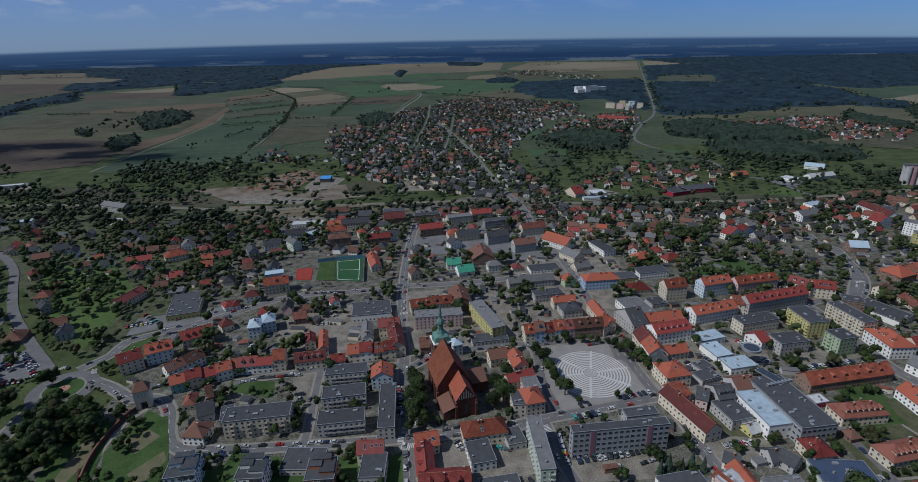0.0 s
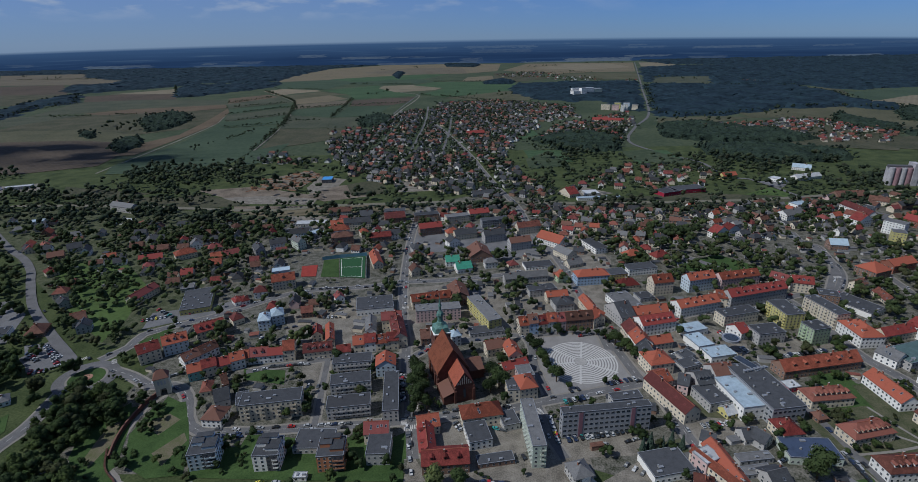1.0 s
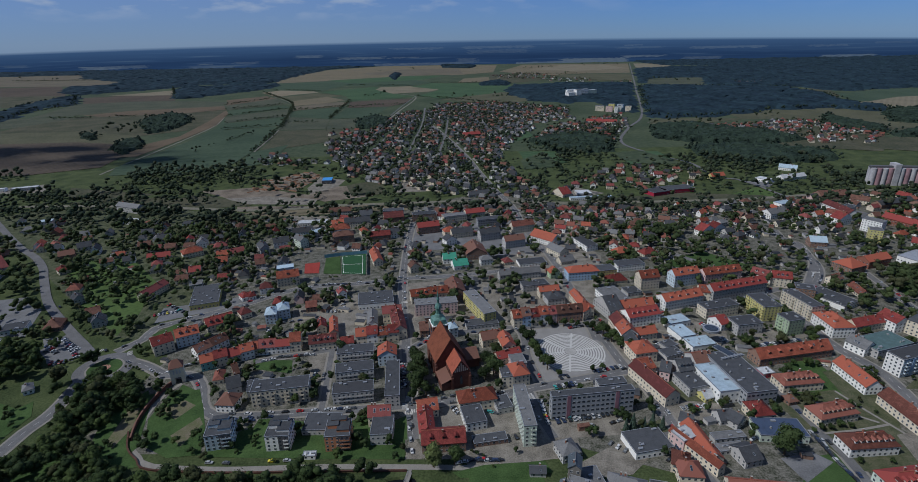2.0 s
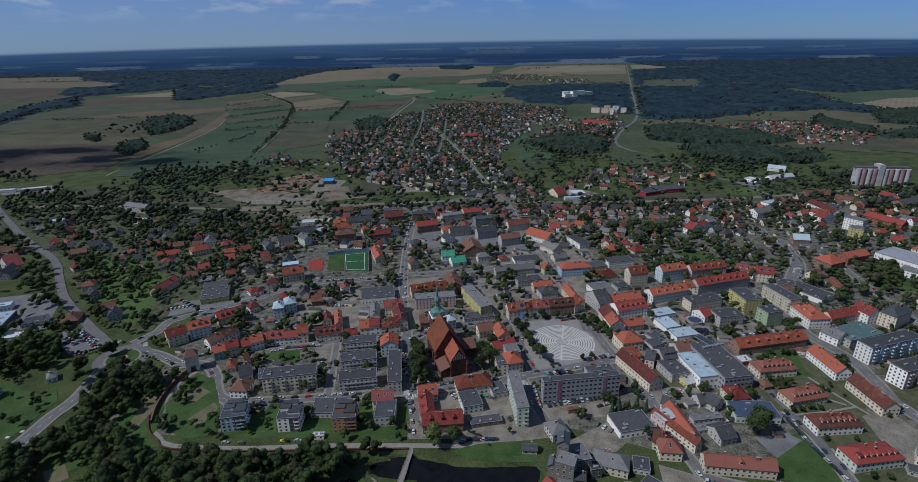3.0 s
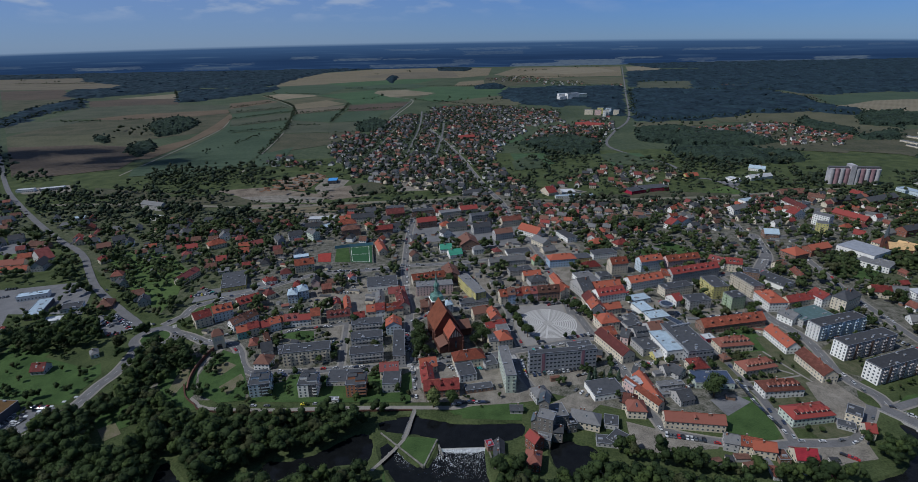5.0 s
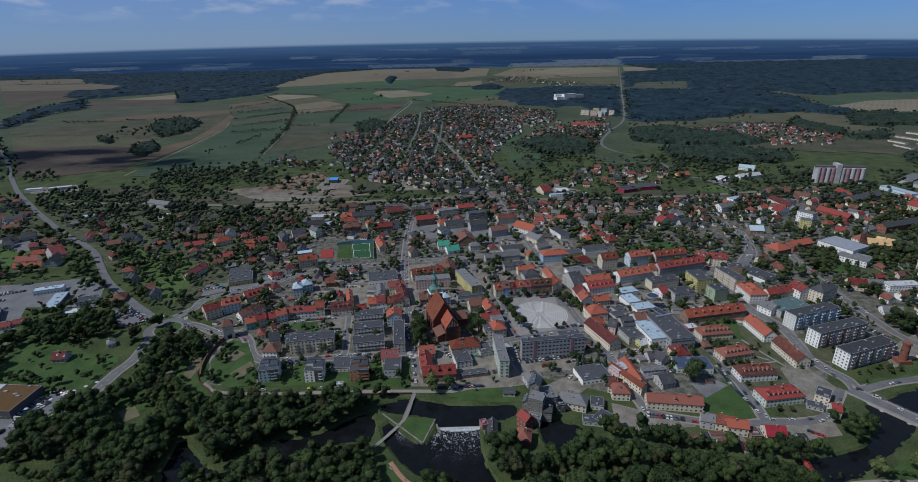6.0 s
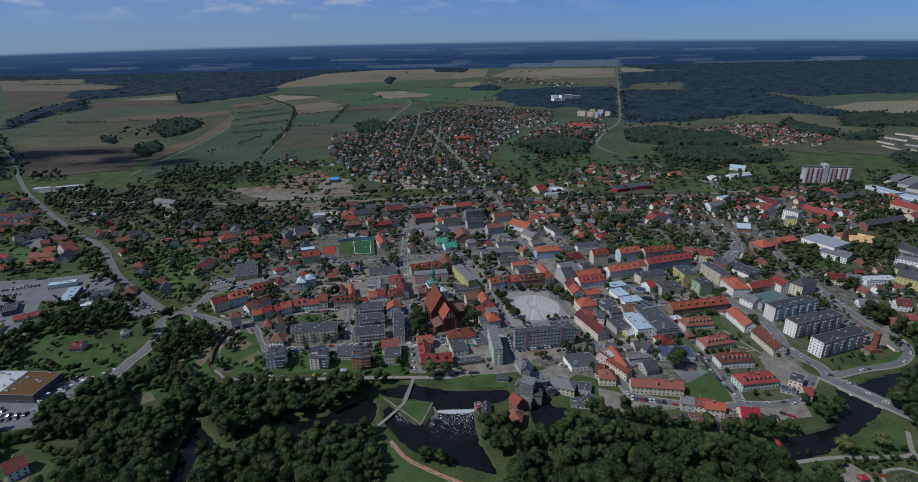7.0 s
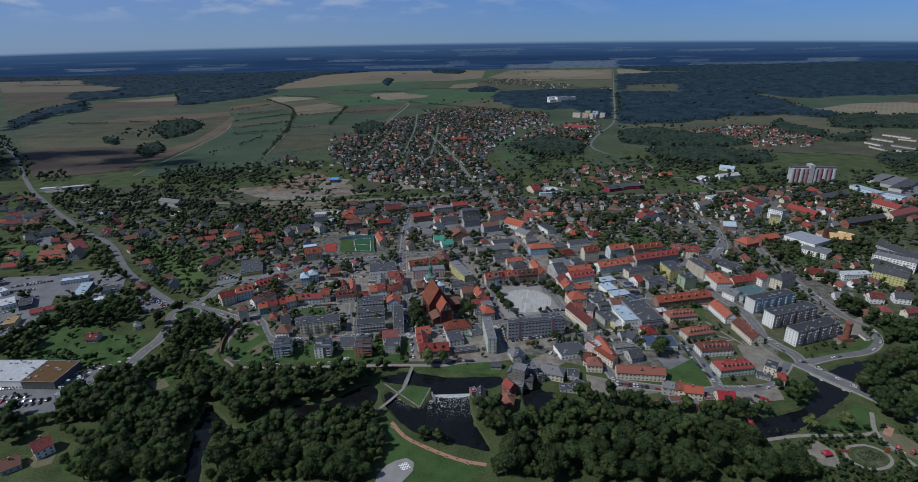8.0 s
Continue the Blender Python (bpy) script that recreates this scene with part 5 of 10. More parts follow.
building(194.0, 255.4, 21.8, 46.8, 12.0, 7.4, 3, 'flat', 'office', 'bitumen')
building(277.2, 256.2, 30.2, 12.0, 6.6, -86.8, 2, 'gable', 'white', 'orange')
building(-45.2, 261.9, 9.7, 41.2, 9.0, 4.7, 3, 'flat', 'grey', 'bitumen')
building(-142.6, 262.1, 7.8, 14.0, 5.0, 18.7, 1, 'flat', 'grey', 'bitumen')
building(34.0, 264.8, 7.8, 13.0, 9.5, 5.1, 3, 'flat', 'cream', 'bitumen')
building(-157.4, 265.9, 8.9, 13.0, 5.0, 22.5, 1, 'gable', 'grey', 'bitumen')
building(219.5, 266.6, 9.4, 8.0, 3.5, 9.8, 1, 'flat', 'crimson', 'white')
building(147.9, 267.3, 6.7, 12.0, 8.0, -26.6, 2, 'gable', 'pink', 'bitumen')
building(42.9, 267.3, 12.1, 15.0, 9.5, 12.4, 3, 'hip', 'cream', 'orange')
building(-303.7, 268.6, 6.0, 9.0, 3.6, 35.5, 1, 'hip', 'white', 'grey')
building(160.3, 269.9, 11.3, 15.4, 8.0, 8.6, 2, 'gable', 'grey', 'bitumen', dorm=4)
building(333.2, 271.1, 51.6, 12.0, 14.6, 15.5, 5, 'flat', 'paleblue', 'black', balc=1, strips=3, ends='white')
building(133.7, 272.0, 9.9, 14.0, 8.0, 21.4, 3, 'gable', 'cream', 'orange')
building(474.5, 274.1, 14.5, 11.0, 6.6, -21.1, 2, 'gable', 'white', 'bitumen')
building(-74.0, 275.9, 26.8, 12.0, 9.0, 9.0, 3, 'flat', 'grey', 'bitumen', balc=3)
building(448.5, 276.0, 13.3, 10.0, 6.6, -17.1, 2, 'gable', 'white', 'darkred')
building(-172.3, 277.0, 6.9, 12.0, 4.0, 14.2, 1, 'hip', 'cream', 'orange2')
building(176.2, 277.2, 14.2, 14.0, 9.0, 10.5, 2, 'gable', 'grey', 'brown')
building(44.1, 280.3, 10.4, 13.0, 9.0, 9.4, 3, 'flat', 'pink', 'grey')
building(-436.5, 282.9, 11.5, 18.0, 5.0, 20.3, 1, 'flat', 'yellow', 'tan')
building(-163.3, 283.5, 3.6, 12.0, 4.0, 32.3, 1, 'gable', 'brown', 'brown')
building(419.8, 284.2, 16.6, 11.0, 3.6, -14.6, 1, 'gable', 'white', 'grey')
building(249.6, 287.3, 61.2, 13.0, 6.6, 9.9, 2, 'gable', 'brown', 'orange', dorm=6)
building(37.9, 290.8, 19.1, 9.0, 7.0, 21.5, 2, 'gable', 'cream', 'red')
building(138.7, 292.1, 17.4, 17.0, 9.5, 10.0, 3, 'hip', 'cream', 'orange')
building(162.1, 292.7, 15.0, 10.0, 4.0, 19.5, 1, 'flat', 'grey', 'bitumen')
building(-187.6, 293.6, 9.4, 10.0, 7.2, 27.0, 2, 'gable', 'teal', 'orange')
building(307.4, 294.1, 14.3, 14.0, 6.6, -64.3, 2, 'gable', 'white', 'grey')
building(491.2, 295.3, 9.9, 9.0, 3.6, -17.0, 1, 'hip', 'cream', 'brown')
building(-52.7, 295.6, 13.8, 13.0, 9.0, 5.4, 3, 'gablex', 'paleblue', 'orange')
building(326.2, 295.9, 35.7, 20.0, 7.0, 15.9, 2, 'flat', 'grey', 'teal')
building(-179.2, 297.8, 9.4, 10.0, 8.2, 27.0, 2, 'gable', 'cream', 'red')
building(-77.1, 299.7, 27.5, 11.0, 9.0, 6.1, 3, 'flat', 'grey', 'bitumen', balc=3)
building(136.4, 301.9, 15.0, 13.0, 8.3, -86.4, 2, 'gable', 'pink', 'bitumen')
building(-170.9, 302.1, 9.4, 10.0, 6.6, 27.0, 2, 'gable', 'cream', 'red')
building(164.6, 303.8, 11.0, 9.0, 4.0, 23.1, 1, 'flat', 'grey', 'bitumen')
building(189.2, 304.7, 20.5, 13.3, 5.0, 11.0, 1, 'flat', 'white', 'lightblue')
building(-426.6, 305.4, 11.0, 7.0, 3.0, 24.7, 1, 'gable', 'cream', 'red')
building(-162.5, 306.3, 9.4, 10.0, 7.8, 27.0, 2, 'gable', 'white', 'orange')
building(38.6, 308.1, 10.3, 17.0, 8.0, 11.2, 3, 'gablex', 'cream', 'orange')
building(-158.6, 310.5, 6.2, 10.0, 6.6, 15.8, 2, 'gable', 'cream', 'orange')
building(-198.8, 310.7, 12.8, 10.0, 6.6, 50.4, 2, 'gable', 'white', 'brown')
building(-416.1, 311.7, 9.5, 7.0, 3.0, 15.2, 1, 'gable', 'cream', 'red')
building(-148.4, 313.3, 12.8, 11.0, 6.6, 7.2, 2, 'gable', 'white', 'darkred', dorm=2)
building(-136.6, 313.8, 10.6, 9.0, 6.6, 8.7, 2, 'gable', 'white', 'red')
building(-127.3, 316.8, 8.2, 12.0, 9.5, 9.8, 3, 'gable', 'cream', 'orange')
building(135.5, 316.9, 15.0, 13.0, 9.9, -86.4, 2, 'gable', 'white', 'orange')
building(26.8, 317.0, 16.3, 11.0, 7.0, 15.7, 2, 'gable', 'cream', 'brown')
building(375.9, 317.9, 26.5, 13.0, 12.4, 28.1, 4, 'hip', 'cream', 'bitumen')
building(-106.3, 318.1, 20.9, 11.0, 6.6, 9.9, 2, 'gable', 'cream', 'darkred', dorm=4)
building(-233.7, 318.4, 14.8, 14.0, 9.5, 37.9, 3, 'gable', 'cream', 'red')
building(149.7, 319.7, 20.0, 10.0, 6.0, 12.4, 2, 'gable', 'cream', 'orange')
building(-87.8, 320.4, 10.1, 9.0, 3.6, 12.0, 1, 'gable', 'cream', 'red')
building(-190.6, 320.6, 12.8, 10.0, 6.6, 50.4, 2, 'gable', 'white', 'brown')
building(181.9, 321.0, 13.6, 18.2, 5.0, 14.0, 1, 'flat', 'white', 'lightblue')
building(270.6, 323.3, 12.7, 15.0, 14.0, -78.2, 5, 'flat', 'green', 'bitumen', balc=1)
building(307.1, 324.5, 25.7, 18.0, 9.5, -88.7, 3, 'hip', 'white', 'orange', dorm=3)
building(-76.7, 325.1, 8.5, 11.0, 7.5, 8.3, 2, 'gable', 'cream', 'orange')
building(356.9, 325.3, 14.3, 16.0, 9.5, 12.5, 3, 'gablex', 'white', 'red')
building(335.8, 326.0, 32.7, 11.0, 6.6, 13.4, 2, 'gable', 'cream', 'red')
building(-452.3, 326.1, 11.9, 24.0, 5.0, 31.5, 1, 'flat', 'bitumen', 'bitumen')
building(-68.3, 326.3, 8.5, 11.0, 8.5, 8.3, 2, 'gable', 'white', 'red')
building(-472.3, 326.8, 13.3, 22.0, 5.0, 39.2, 1, 'flat', 'white', 'lightgrey')
building(236.0, 327.0, 22.1, 14.0, 9.5, 8.6, 3, 'flat', 'grey', 'bitumen')
building(-60.0, 327.5, 8.5, 11.0, 6.9, 8.3, 2, 'gable', 'cream', 'orange')
building(-51.6, 328.7, 8.5, 11.0, 8.1, 8.3, 2, 'gable', 'cream', 'red')
building(-378.9, 329.1, 14.5, 10.0, 4.0, 11.5, 1, 'flat', 'white', 'lightgrey')
building(-219.2, 330.2, 17.0, 14.0, 9.5, 29.3, 3, 'gable', 'paleblue', 'orange', dorm=3)
building(-3.6, 330.6, 7.3, 9.0, 9.0, 19.2, 3, 'hip', 'white', 'lightblue')
building(134.6, 331.8, 15.0, 13.0, 8.9, -86.4, 2, 'gable', 'cream', 'darkred')
building(217.8, 333.4, 9.3, 14.0, 6.6, 23.5, 2, 'gable', 'white', 'red')
building(470.1, 333.7, 34.6, 12.0, 6.6, 1.3, 2, 'flat', 'white', 'lightgrey')
building(-26.9, 334.5, 6.8, 12.0, 6.0, 8.5, 2, 'gable', 'brown', 'brown')
building(470.9, 337.7, 26.2, 10.0, 3.6, -9.7, 1, 'flat', 'white', 'grey')
building(425.3, 338.5, 17.1, 12.0, 6.6, -16.3, 2, 'gable', 'cream', 'red')
building(515.9, 339.1, 36.7, 12.0, 9.5, -65.7, 3, 'gable', 'yellow', 'bitumen')
building(184.5, 339.7, 20.3, 12.5, 5.0, 15.4, 1, 'flat', 'white', 'lightblue')
building(-102.2, 339.8, 6.3, 24.0, 7.0, 12.9, 2, 'gablex', 'cream', 'orange')
building(445.6, 340.8, 16.3, 13.0, 3.6, -13.4, 1, 'gable', 'grey', 'grey')
building(-113.5, 344.1, 7.6, 13.0, 6.0, 14.4, 2, 'gablex', 'cream', 'red')
building(-49.1, 344.3, 10.7, 38.0, 9.0, 11.8, 2, 'gablex', 'cream', 'darkred', dorm=3)
building(21.4, 345.0, 27.8, 11.0, 3.6, 9.9, 1, 'flat', 'grey', 'bitumen')
building(50.9, 345.3, 7.6, 12.0, 9.5, 9.3, 3, 'gable', 'cream', 'orange', dorm=1)
building(156.3, 345.3, 28.9, 15.0, 9.5, 13.4, 3, 'gable', 'white', 'red', dorm=5)
building(58.4, 346.6, 7.6, 12.0, 10.5, 9.3, 3, 'gable', 'blue', 'brown', dorm=1)
building(66.0, 347.8, 7.6, 12.0, 8.9, 9.3, 3, 'gable', 'cream', 'red', dorm=1)
building(73.5, 349.1, 7.6, 12.0, 10.1, 9.3, 3, 'gable', 'white', 'orange', dorm=1)
building(81.1, 350.3, 7.6, 12.0, 9.5, 9.3, 3, 'gable', 'pink', 'darkred', dorm=1)
building(-71.7, 352.4, 8.4, 22.0, 6.0, 7.5, 2, 'gablex', 'white', 'grey')
building(96.5, 352.4, 22.5, 12.0, 9.5, 7.4, 3, 'gable', 'brown', 'brown', dorm=3)
building(-409.1, 352.8, 12.9, 38.7, 5.0, 16.2, 1, 'flat', 'bitumen', 'lightblue')
building(-203.0, 353.2, 21.5, 12.0, 6.6, 34.0, 2, 'gable', 'cream', 'red', dorm=4)
building(266.0, 354.0, 24.8, 16.0, 13.0, -84.5, 5, 'flat', 'yellow', 'bitumen', balc=1)
building(299.9, 355.0, 33.1, 12.0, 14.0, -79.0, 5, 'flat', 'cream', 'bitumen', balc=1, ends='cream')
building(-378.8, 355.8, 18.5, 14.0, 4.0, 20.6, 1, 'flat', 'white', 'bitumen')
building(227.7, 355.8, 32.5, 12.0, 9.5, 13.5, 3, 'flat', 'cream', 'bitumen')
building(110.5, 356.9, 14.7, 12.0, 9.5, 39.2, 3, 'hip', 'cream', 'orange')
building(-502.5, 357.1, 8.5, 18.0, 5.0, 58.9, 1, 'flat', 'white', 'lightgrey')
building(-347.0, 358.7, 13.5, 16.0, 4.0, 16.3, 1, 'hip', 'brown', 'brown')
building(-55.6, 359.4, 16.2, 11.0, 9.0, 8.5, 2, 'gable', 'cream', 'darkred')
building(-310.5, 361.7, 10.3, 10.0, 6.0, 22.8, 2, 'gablex', 'grey', 'bitumen')
building(-160.6, 362.0, 9.6, 13.0, 9.5, 11.4, 3, 'hip', 'paleblue', 'lightblue')
building(133.7, 362.3, 13.0, 26.0, 9.0, 16.5, 3, 'gable', 'grey', 'bitumen')
building(157.8, 364.5, 31.6, 12.0, 7.0, 9.1, 2, 'gable', 'cream', 'orange')
building(20.7, 367.9, 11.1, 46.2, 11.2, 21.0, 4, 'flat', 'yellow', 'grey')
building(547.0, 369.1, 44.7, 12.0, 12.4, -51.8, 4, 'flat', 'grey', 'bitumen', balc=1)
building(-152.8, 370.1, 9.8, 13.0, 9.5, 21.6, 3, 'hip', 'paleblue', 'lightblue')
building(112.0, 370.3, 36.2, 9.0, 8.0, -81.4, 2, 'gable', 'cream', 'orange')
building(-17.6, 370.9, 37.4, 12.0, 11.0, 6.4, 4, 'flat', 'pink', 'grey')
building(-187.9, 370.9, 9.3, 10.0, 5.0, 40.2, 1, 'hip', 'cream', 'darkred')
building(340.1, 373.2, 21.4, 33.8, 5.0, 25.5, 1, 'flat', 'white', 'bitumen')
building(201.3, 373.6, 39.3, 14.0, 9.5, 15.9, 3, 'gable', 'white', 'orange', dorm=4)
building(-323.4, 375.1, 11.0, 11.0, 6.0, 31.7, 2, 'gable', 'grey', 'brown')
building(316.7, 377.9, 15.2, 12.0, 13.0, -23.2, 4, 'flat', 'brown', 'bitumen')
building(559.5, 378.5, 57.0, 12.0, 12.4, -78.7, 4, 'gable', 'ash', 'bitumen')
building(144.6, 382.9, 19.5, 32.0, 7.0, 14.0, 2, 'flat', 'white', 'grey')
building(-436.8, 383.6, 27.8, 10.0, 5.0, 19.5, 1, 'flat', 'white', 'lightblue')
building(229.1, 384.4, 11.1, 14.0, 9.5, -15.7, 3, 'gable', 'cream', 'orange')
building(90.4, 384.7, 16.6, 14.0, 6.6, 10.4, 2, 'hip', 'grey', 'bitumen')
building(374.9, 387.3, 21.1, 9.0, 3.6, -99.0, 1, 'gable', 'cream', 'orange2')
building(258.7, 387.3, 58.8, 12.0, 12.4, 15.1, 4, 'gable', 'grey', 'red', dorm=7)
building(-73.7, 390.5, 31.7, 23.2, 6.0, 8.5, 1, 'flat', 'white', 'bitumen')
building(-24.6, 395.1, 35.1, 11.0, 8.0, 13.8, 2, 'gable', 'cream', 'orange', dorm=4)
building(87.3, 397.4, 19.1, 9.0, 7.0, 8.4, 2, 'gable', 'cream', 'orange')
building(166.2, 397.7, 13.9, 12.0, 4.0, 12.4, 1, 'flat', 'grey', 'bitumen')
building(562.3, 398.1, 13.0, 11.0, 6.6, -34.3, 2, 'gable', 'white', 'orange')
building(-107.8, 403.5, 7.7, 9.0, 6.6, 25.2, 2, 'gablex', 'white', 'darkred')
building(-357.5, 405.3, 9.1, 11.0, 6.0, 48.1, 2, 'gablex', 'grey', 'bitumen')
building(-0.4, 405.4, 16.8, 26.0, 8.0, 8.6, 2, 'gablex', 'brown', 'brown')
building(-200.5, 405.7, 8.0, 10.0, 4.0, 39.4, 1, 'hip', 'white', 'red')
building(-194.5, 406.8, 6.5, 10.0, 4.0, 31.7, 1, 'hip', 'white', 'red')
building(-237.1, 407.2, 24.8, 41.4, 5.0, 17.6, 1, 'flat', 'yellow', 'bitumen')
building(366.1, 408.2, 9.6, 12.0, 6.6, -66.6, 2, 'gablex', 'cream', 'brown')
building(313.9, 408.9, 17.1, 12.0, 9.5, -18.8, 3, 'gable', 'cream', 'red', dorm=2)
building(185.3, 411.6, 18.9, 13.0, 12.4, 9.1, 4, 'gable', 'cream', 'orange', dorm=2)
building(76.2, 412.5, 25.7, 11.0, 6.6, 11.9, 2, 'flat', 'grey', 'bitumen')
building(222.5, 416.6, 27.3, 12.0, 12.4, 13.8, 4, 'gable', 'paleblue', 'orange', dorm=2)
building(-183.6, 419.1, 11.9, 10.0, 6.6, 14.2, 2, 'hip', 'white', 'darkred')
building(-293.4, 419.2, 29.3, 10.0, 6.0, 75.0, 2, 'gable', 'cream', 'darkred')
building(304.7, 421.0, 21.0, 11.0, 6.6, -46.0, 2, 'gable', 'white', 'darkred', dorm=3)
building(262.1, 424.3, 40.8, 12.0, 9.5, 12.0, 3, 'gable', 'pink', 'orange', dorm=4)
building(159.1, 424.3, 19.8, 12.0, 3.6, 8.7, 1, 'hip', 'cream', 'red')
building(-373.8, 426.5, 12.1, 12.0, 6.0, 15.9, 2, 'hip', 'cream', 'orange2')
building(-545.7, 431.5, 19.0, 10.0, 4.0, 15.3, 1, 'gable', 'cream', 'red')
building(-528.3, 433.4, 8.0, 10.0, 4.0, 14.6, 1, 'gable', 'cream', 'red')
building(127.7, 435.0, 31.8, 14.0, 9.5, 6.3, 3, 'hip', 'blue', 'orange')
building(-259.6, 435.5, 11.4, 12.0, 4.0, 18.0, 1, 'flat', 'grey', 'grey')
building(152.2, 437.4, 17.7, 14.0, 9.5, 9.4, 3, 'flat', 'yellow', 'bitumen')
building(401.2, 437.4, 21.8, 20.0, 8.0, 20.4, 3, 'hip', 'brown', 'orange')
building(-167.8, 437.7, 21.1, 13.0, 9.5, 17.7, 3, 'gable', 'cream', 'orange', dorm=1)
building(100.2, 438.4, 10.7, 8.0, 6.6, 15.2, 2, 'gablex', 'green', 'orange')
building(65.0, 438.9, 42.6, 10.0, 6.6, 9.9, 2, 'gable', 'grey', 'grey')
building(-508.1, 452.0, 30.5, 11.0, 4.0, 8.5, 1, 'gable', 'cream', 'orange')
building(181.6, 455.7, 30.0, 14.0, 6.6, 10.9, 2, 'flat', 'white', 'bitumen')
building(-177.1, 460.2, 17.3, 10.0, 9.0, 17.2, 2, 'flat', 'paleblue', 'lightblue')
building(-42.7, 460.7, 11.0, 10.0, 6.6, 21.4, 2, 'gablex', 'cream', 'brown')
building(-485.0, 463.4, 12.7, 22.0, 6.6, 11.3, 2, 'gablex', 'grey', 'bitumen')
building(-272.5, 463.9, 11.3, 11.0, 6.0, 13.3, 2, 'gable', 'cream', 'red')
building(5.3, 468.4, 15.8, 15.0, 5.0, 14.3, 1, 'gable', 'white', 'green')
building(82.5, 472.8, 29.6, 14.0, 3.6, 8.2, 1, 'flat', 'white', 'bitumen')
building(119.5, 474.5, 16.5, 11.0, 3.6, 21.0, 1, 'gable', 'cream', 'grey')
building(56.5, 475.3, 9.6, 10.0, 3.6, 17.7, 1, 'hip', 'cream', 'darkred')
building(33.8, 476.0, 13.2, 9.0, 6.6, 11.8, 2, 'hip', 'white', 'grey')
building(-420.1, 477.4, 10.7, 11.0, 5.0, 48.4, 2, 'hip', 'cream', 'red')
building(-5.8, 484.4, 14.3, 12.0, 5.5, 7.2, 2, 'gable', 'white', 'green')
building(-325.4, 488.1, 10.5, 11.0, 4.0, 24.9, 1, 'hip', 'cream', 'darkred')
building(183.7, 488.3, 18.7, 12.0, 6.6, 17.8, 2, 'hip', 'yellow', 'orange')
building(214.3, 491.2, 17.9, 12.0, 3.6, 22.3, 1, 'hip', 'cream', 'red')
building(-86.5, 491.3, 10.2, 33.0, 6.0, 16.5, 2, 'gablex', 'cream', 'orange')
building(-44.1, 496.9, 13.0, 11.0, 6.6, 25.0, 2, 'hip', 'grey', 'brown')
building(115.3, 498.6, 13.9, 22.0, 6.6, 32.7, 2, 'gablex', 'cream', 'grey')
building(22.8, 501.2, 22.7, 27.0, 7.0, 7.6, 2, 'gablex', 'brown', 'brown')
building(413.0, 505.9, 17.4, 13.0, 6.6, -11.6, 2, 'gable', 'brown', 'lightblue')
building(-332.9, 508.0, 23.3, 10.0, 5.0, 18.3, 2, 'gable', 'cream', 'red')
building(-263.7, 512.7, 12.4, 10.0, 4.0, 22.2, 1, 'gable', 'cream', 'orange')
building(151.9, 518.9, 14.5, 30.0, 6.6, 18.9, 2, 'flat', 'white', 'bitumen')
building(-301.1, 519.0, 21.5, 14.0, 6.0, 36.1, 2, 'hip', 'cream', 'orange')
building(-251.2, 519.5, 17.1, 10.0, 4.0, 36.7, 1, 'gable', 'cream', 'darkred')
building(-44.3, 520.1, 13.2, 11.0, 6.6, 21.7, 2, 'hip', 'grey', 'bitumen')
building(-219.8, 520.2, 10.0, 20.0, 9.5, 29.4, 3, 'gablex', 'grey', 'bitumen')
building(-446.8, 522.9, 15.5, 11.0, 4.0, 28.6, 1, 'gable', 'brown', 'brown')
building(69.2, 525.4, 24.3, 12.0, 9.5, 16.3, 3, 'gable', 'grey', 'brown')
building(-275.0, 534.1, 14.6, 10.0, 6.0, 33.3, 2, 'hip', 'cream', 'darkred')
building(-5.3, 538.1, 13.6, 11.0, 6.6, 27.7, 2, 'gablex', 'white', 'bitumen')
building(109.0, 538.4, 19.6, 32.0, 6.6, 44.0, 2, 'gablex', 'white', 'orange')
building(-182.1, 541.7, 9.8, 18.0, 9.5, 41.7, 3, 'gablex', 'palegreen', 'grey')
building(-489.9, 543.2, 9.7, 11.0, 5.0, 25.8, 2, 'gablex', 'cream', 'red')
building(-206.2, 543.3, 17.8, 12.0, 6.6, 22.5, 2, 'gable', 'white', 'bitumen')
building(-440.8, 545.5, 14.4, 12.0, 5.0, 34.8, 2, 'gable', 'grey', 'bitumen')
building(-301.3, 546.5, 12.8, 11.0, 6.0, 24.4, 2, 'gablex', 'white', 'grey')
building(304.8, 550.0, 21.3, 12.0, 7.0, 23.2, 2, 'gablex', 'white', 'red')
building(42.3, 550.9, 25.0, 12.0, 9.5, 17.2, 3, 'gable', 'grey', 'bitumen')
building(-133.9, 553.7, 24.4, 14.0, 9.5, 14.2, 3, 'hip', 'brown', 'brown')
building(-483.0, 556.5, 8.1, 11.0, 4.0, 45.5, 1, 'gablex', 'cream', 'orange2')
building(322.3, 557.3, 19.3, 12.0, 7.0, 16.6, 2, 'gablex', 'white', 'red')
building(-321.7, 557.9, 9.1, 10.0, 6.0, 16.6, 2, 'gablex', 'cream', 'red')
building(-90.4, 558.4, 24.9, 11.0, 6.6, 11.8, 2, 'gable', 'brown', 'red')
building(44.4, 561.7, 18.1, 14.0, 6.6, 13.1, 2, 'hip', 'yellow', 'orange')
building(9.3, 562.3, 26.4, 12.0, 6.6, 16.3, 2, 'gable', 'cream', 'bitumen')
building(-354.8, 564.6, 14.9, 11.0, 6.0, 21.6, 2, 'gable', 'grey', 'bitumen')
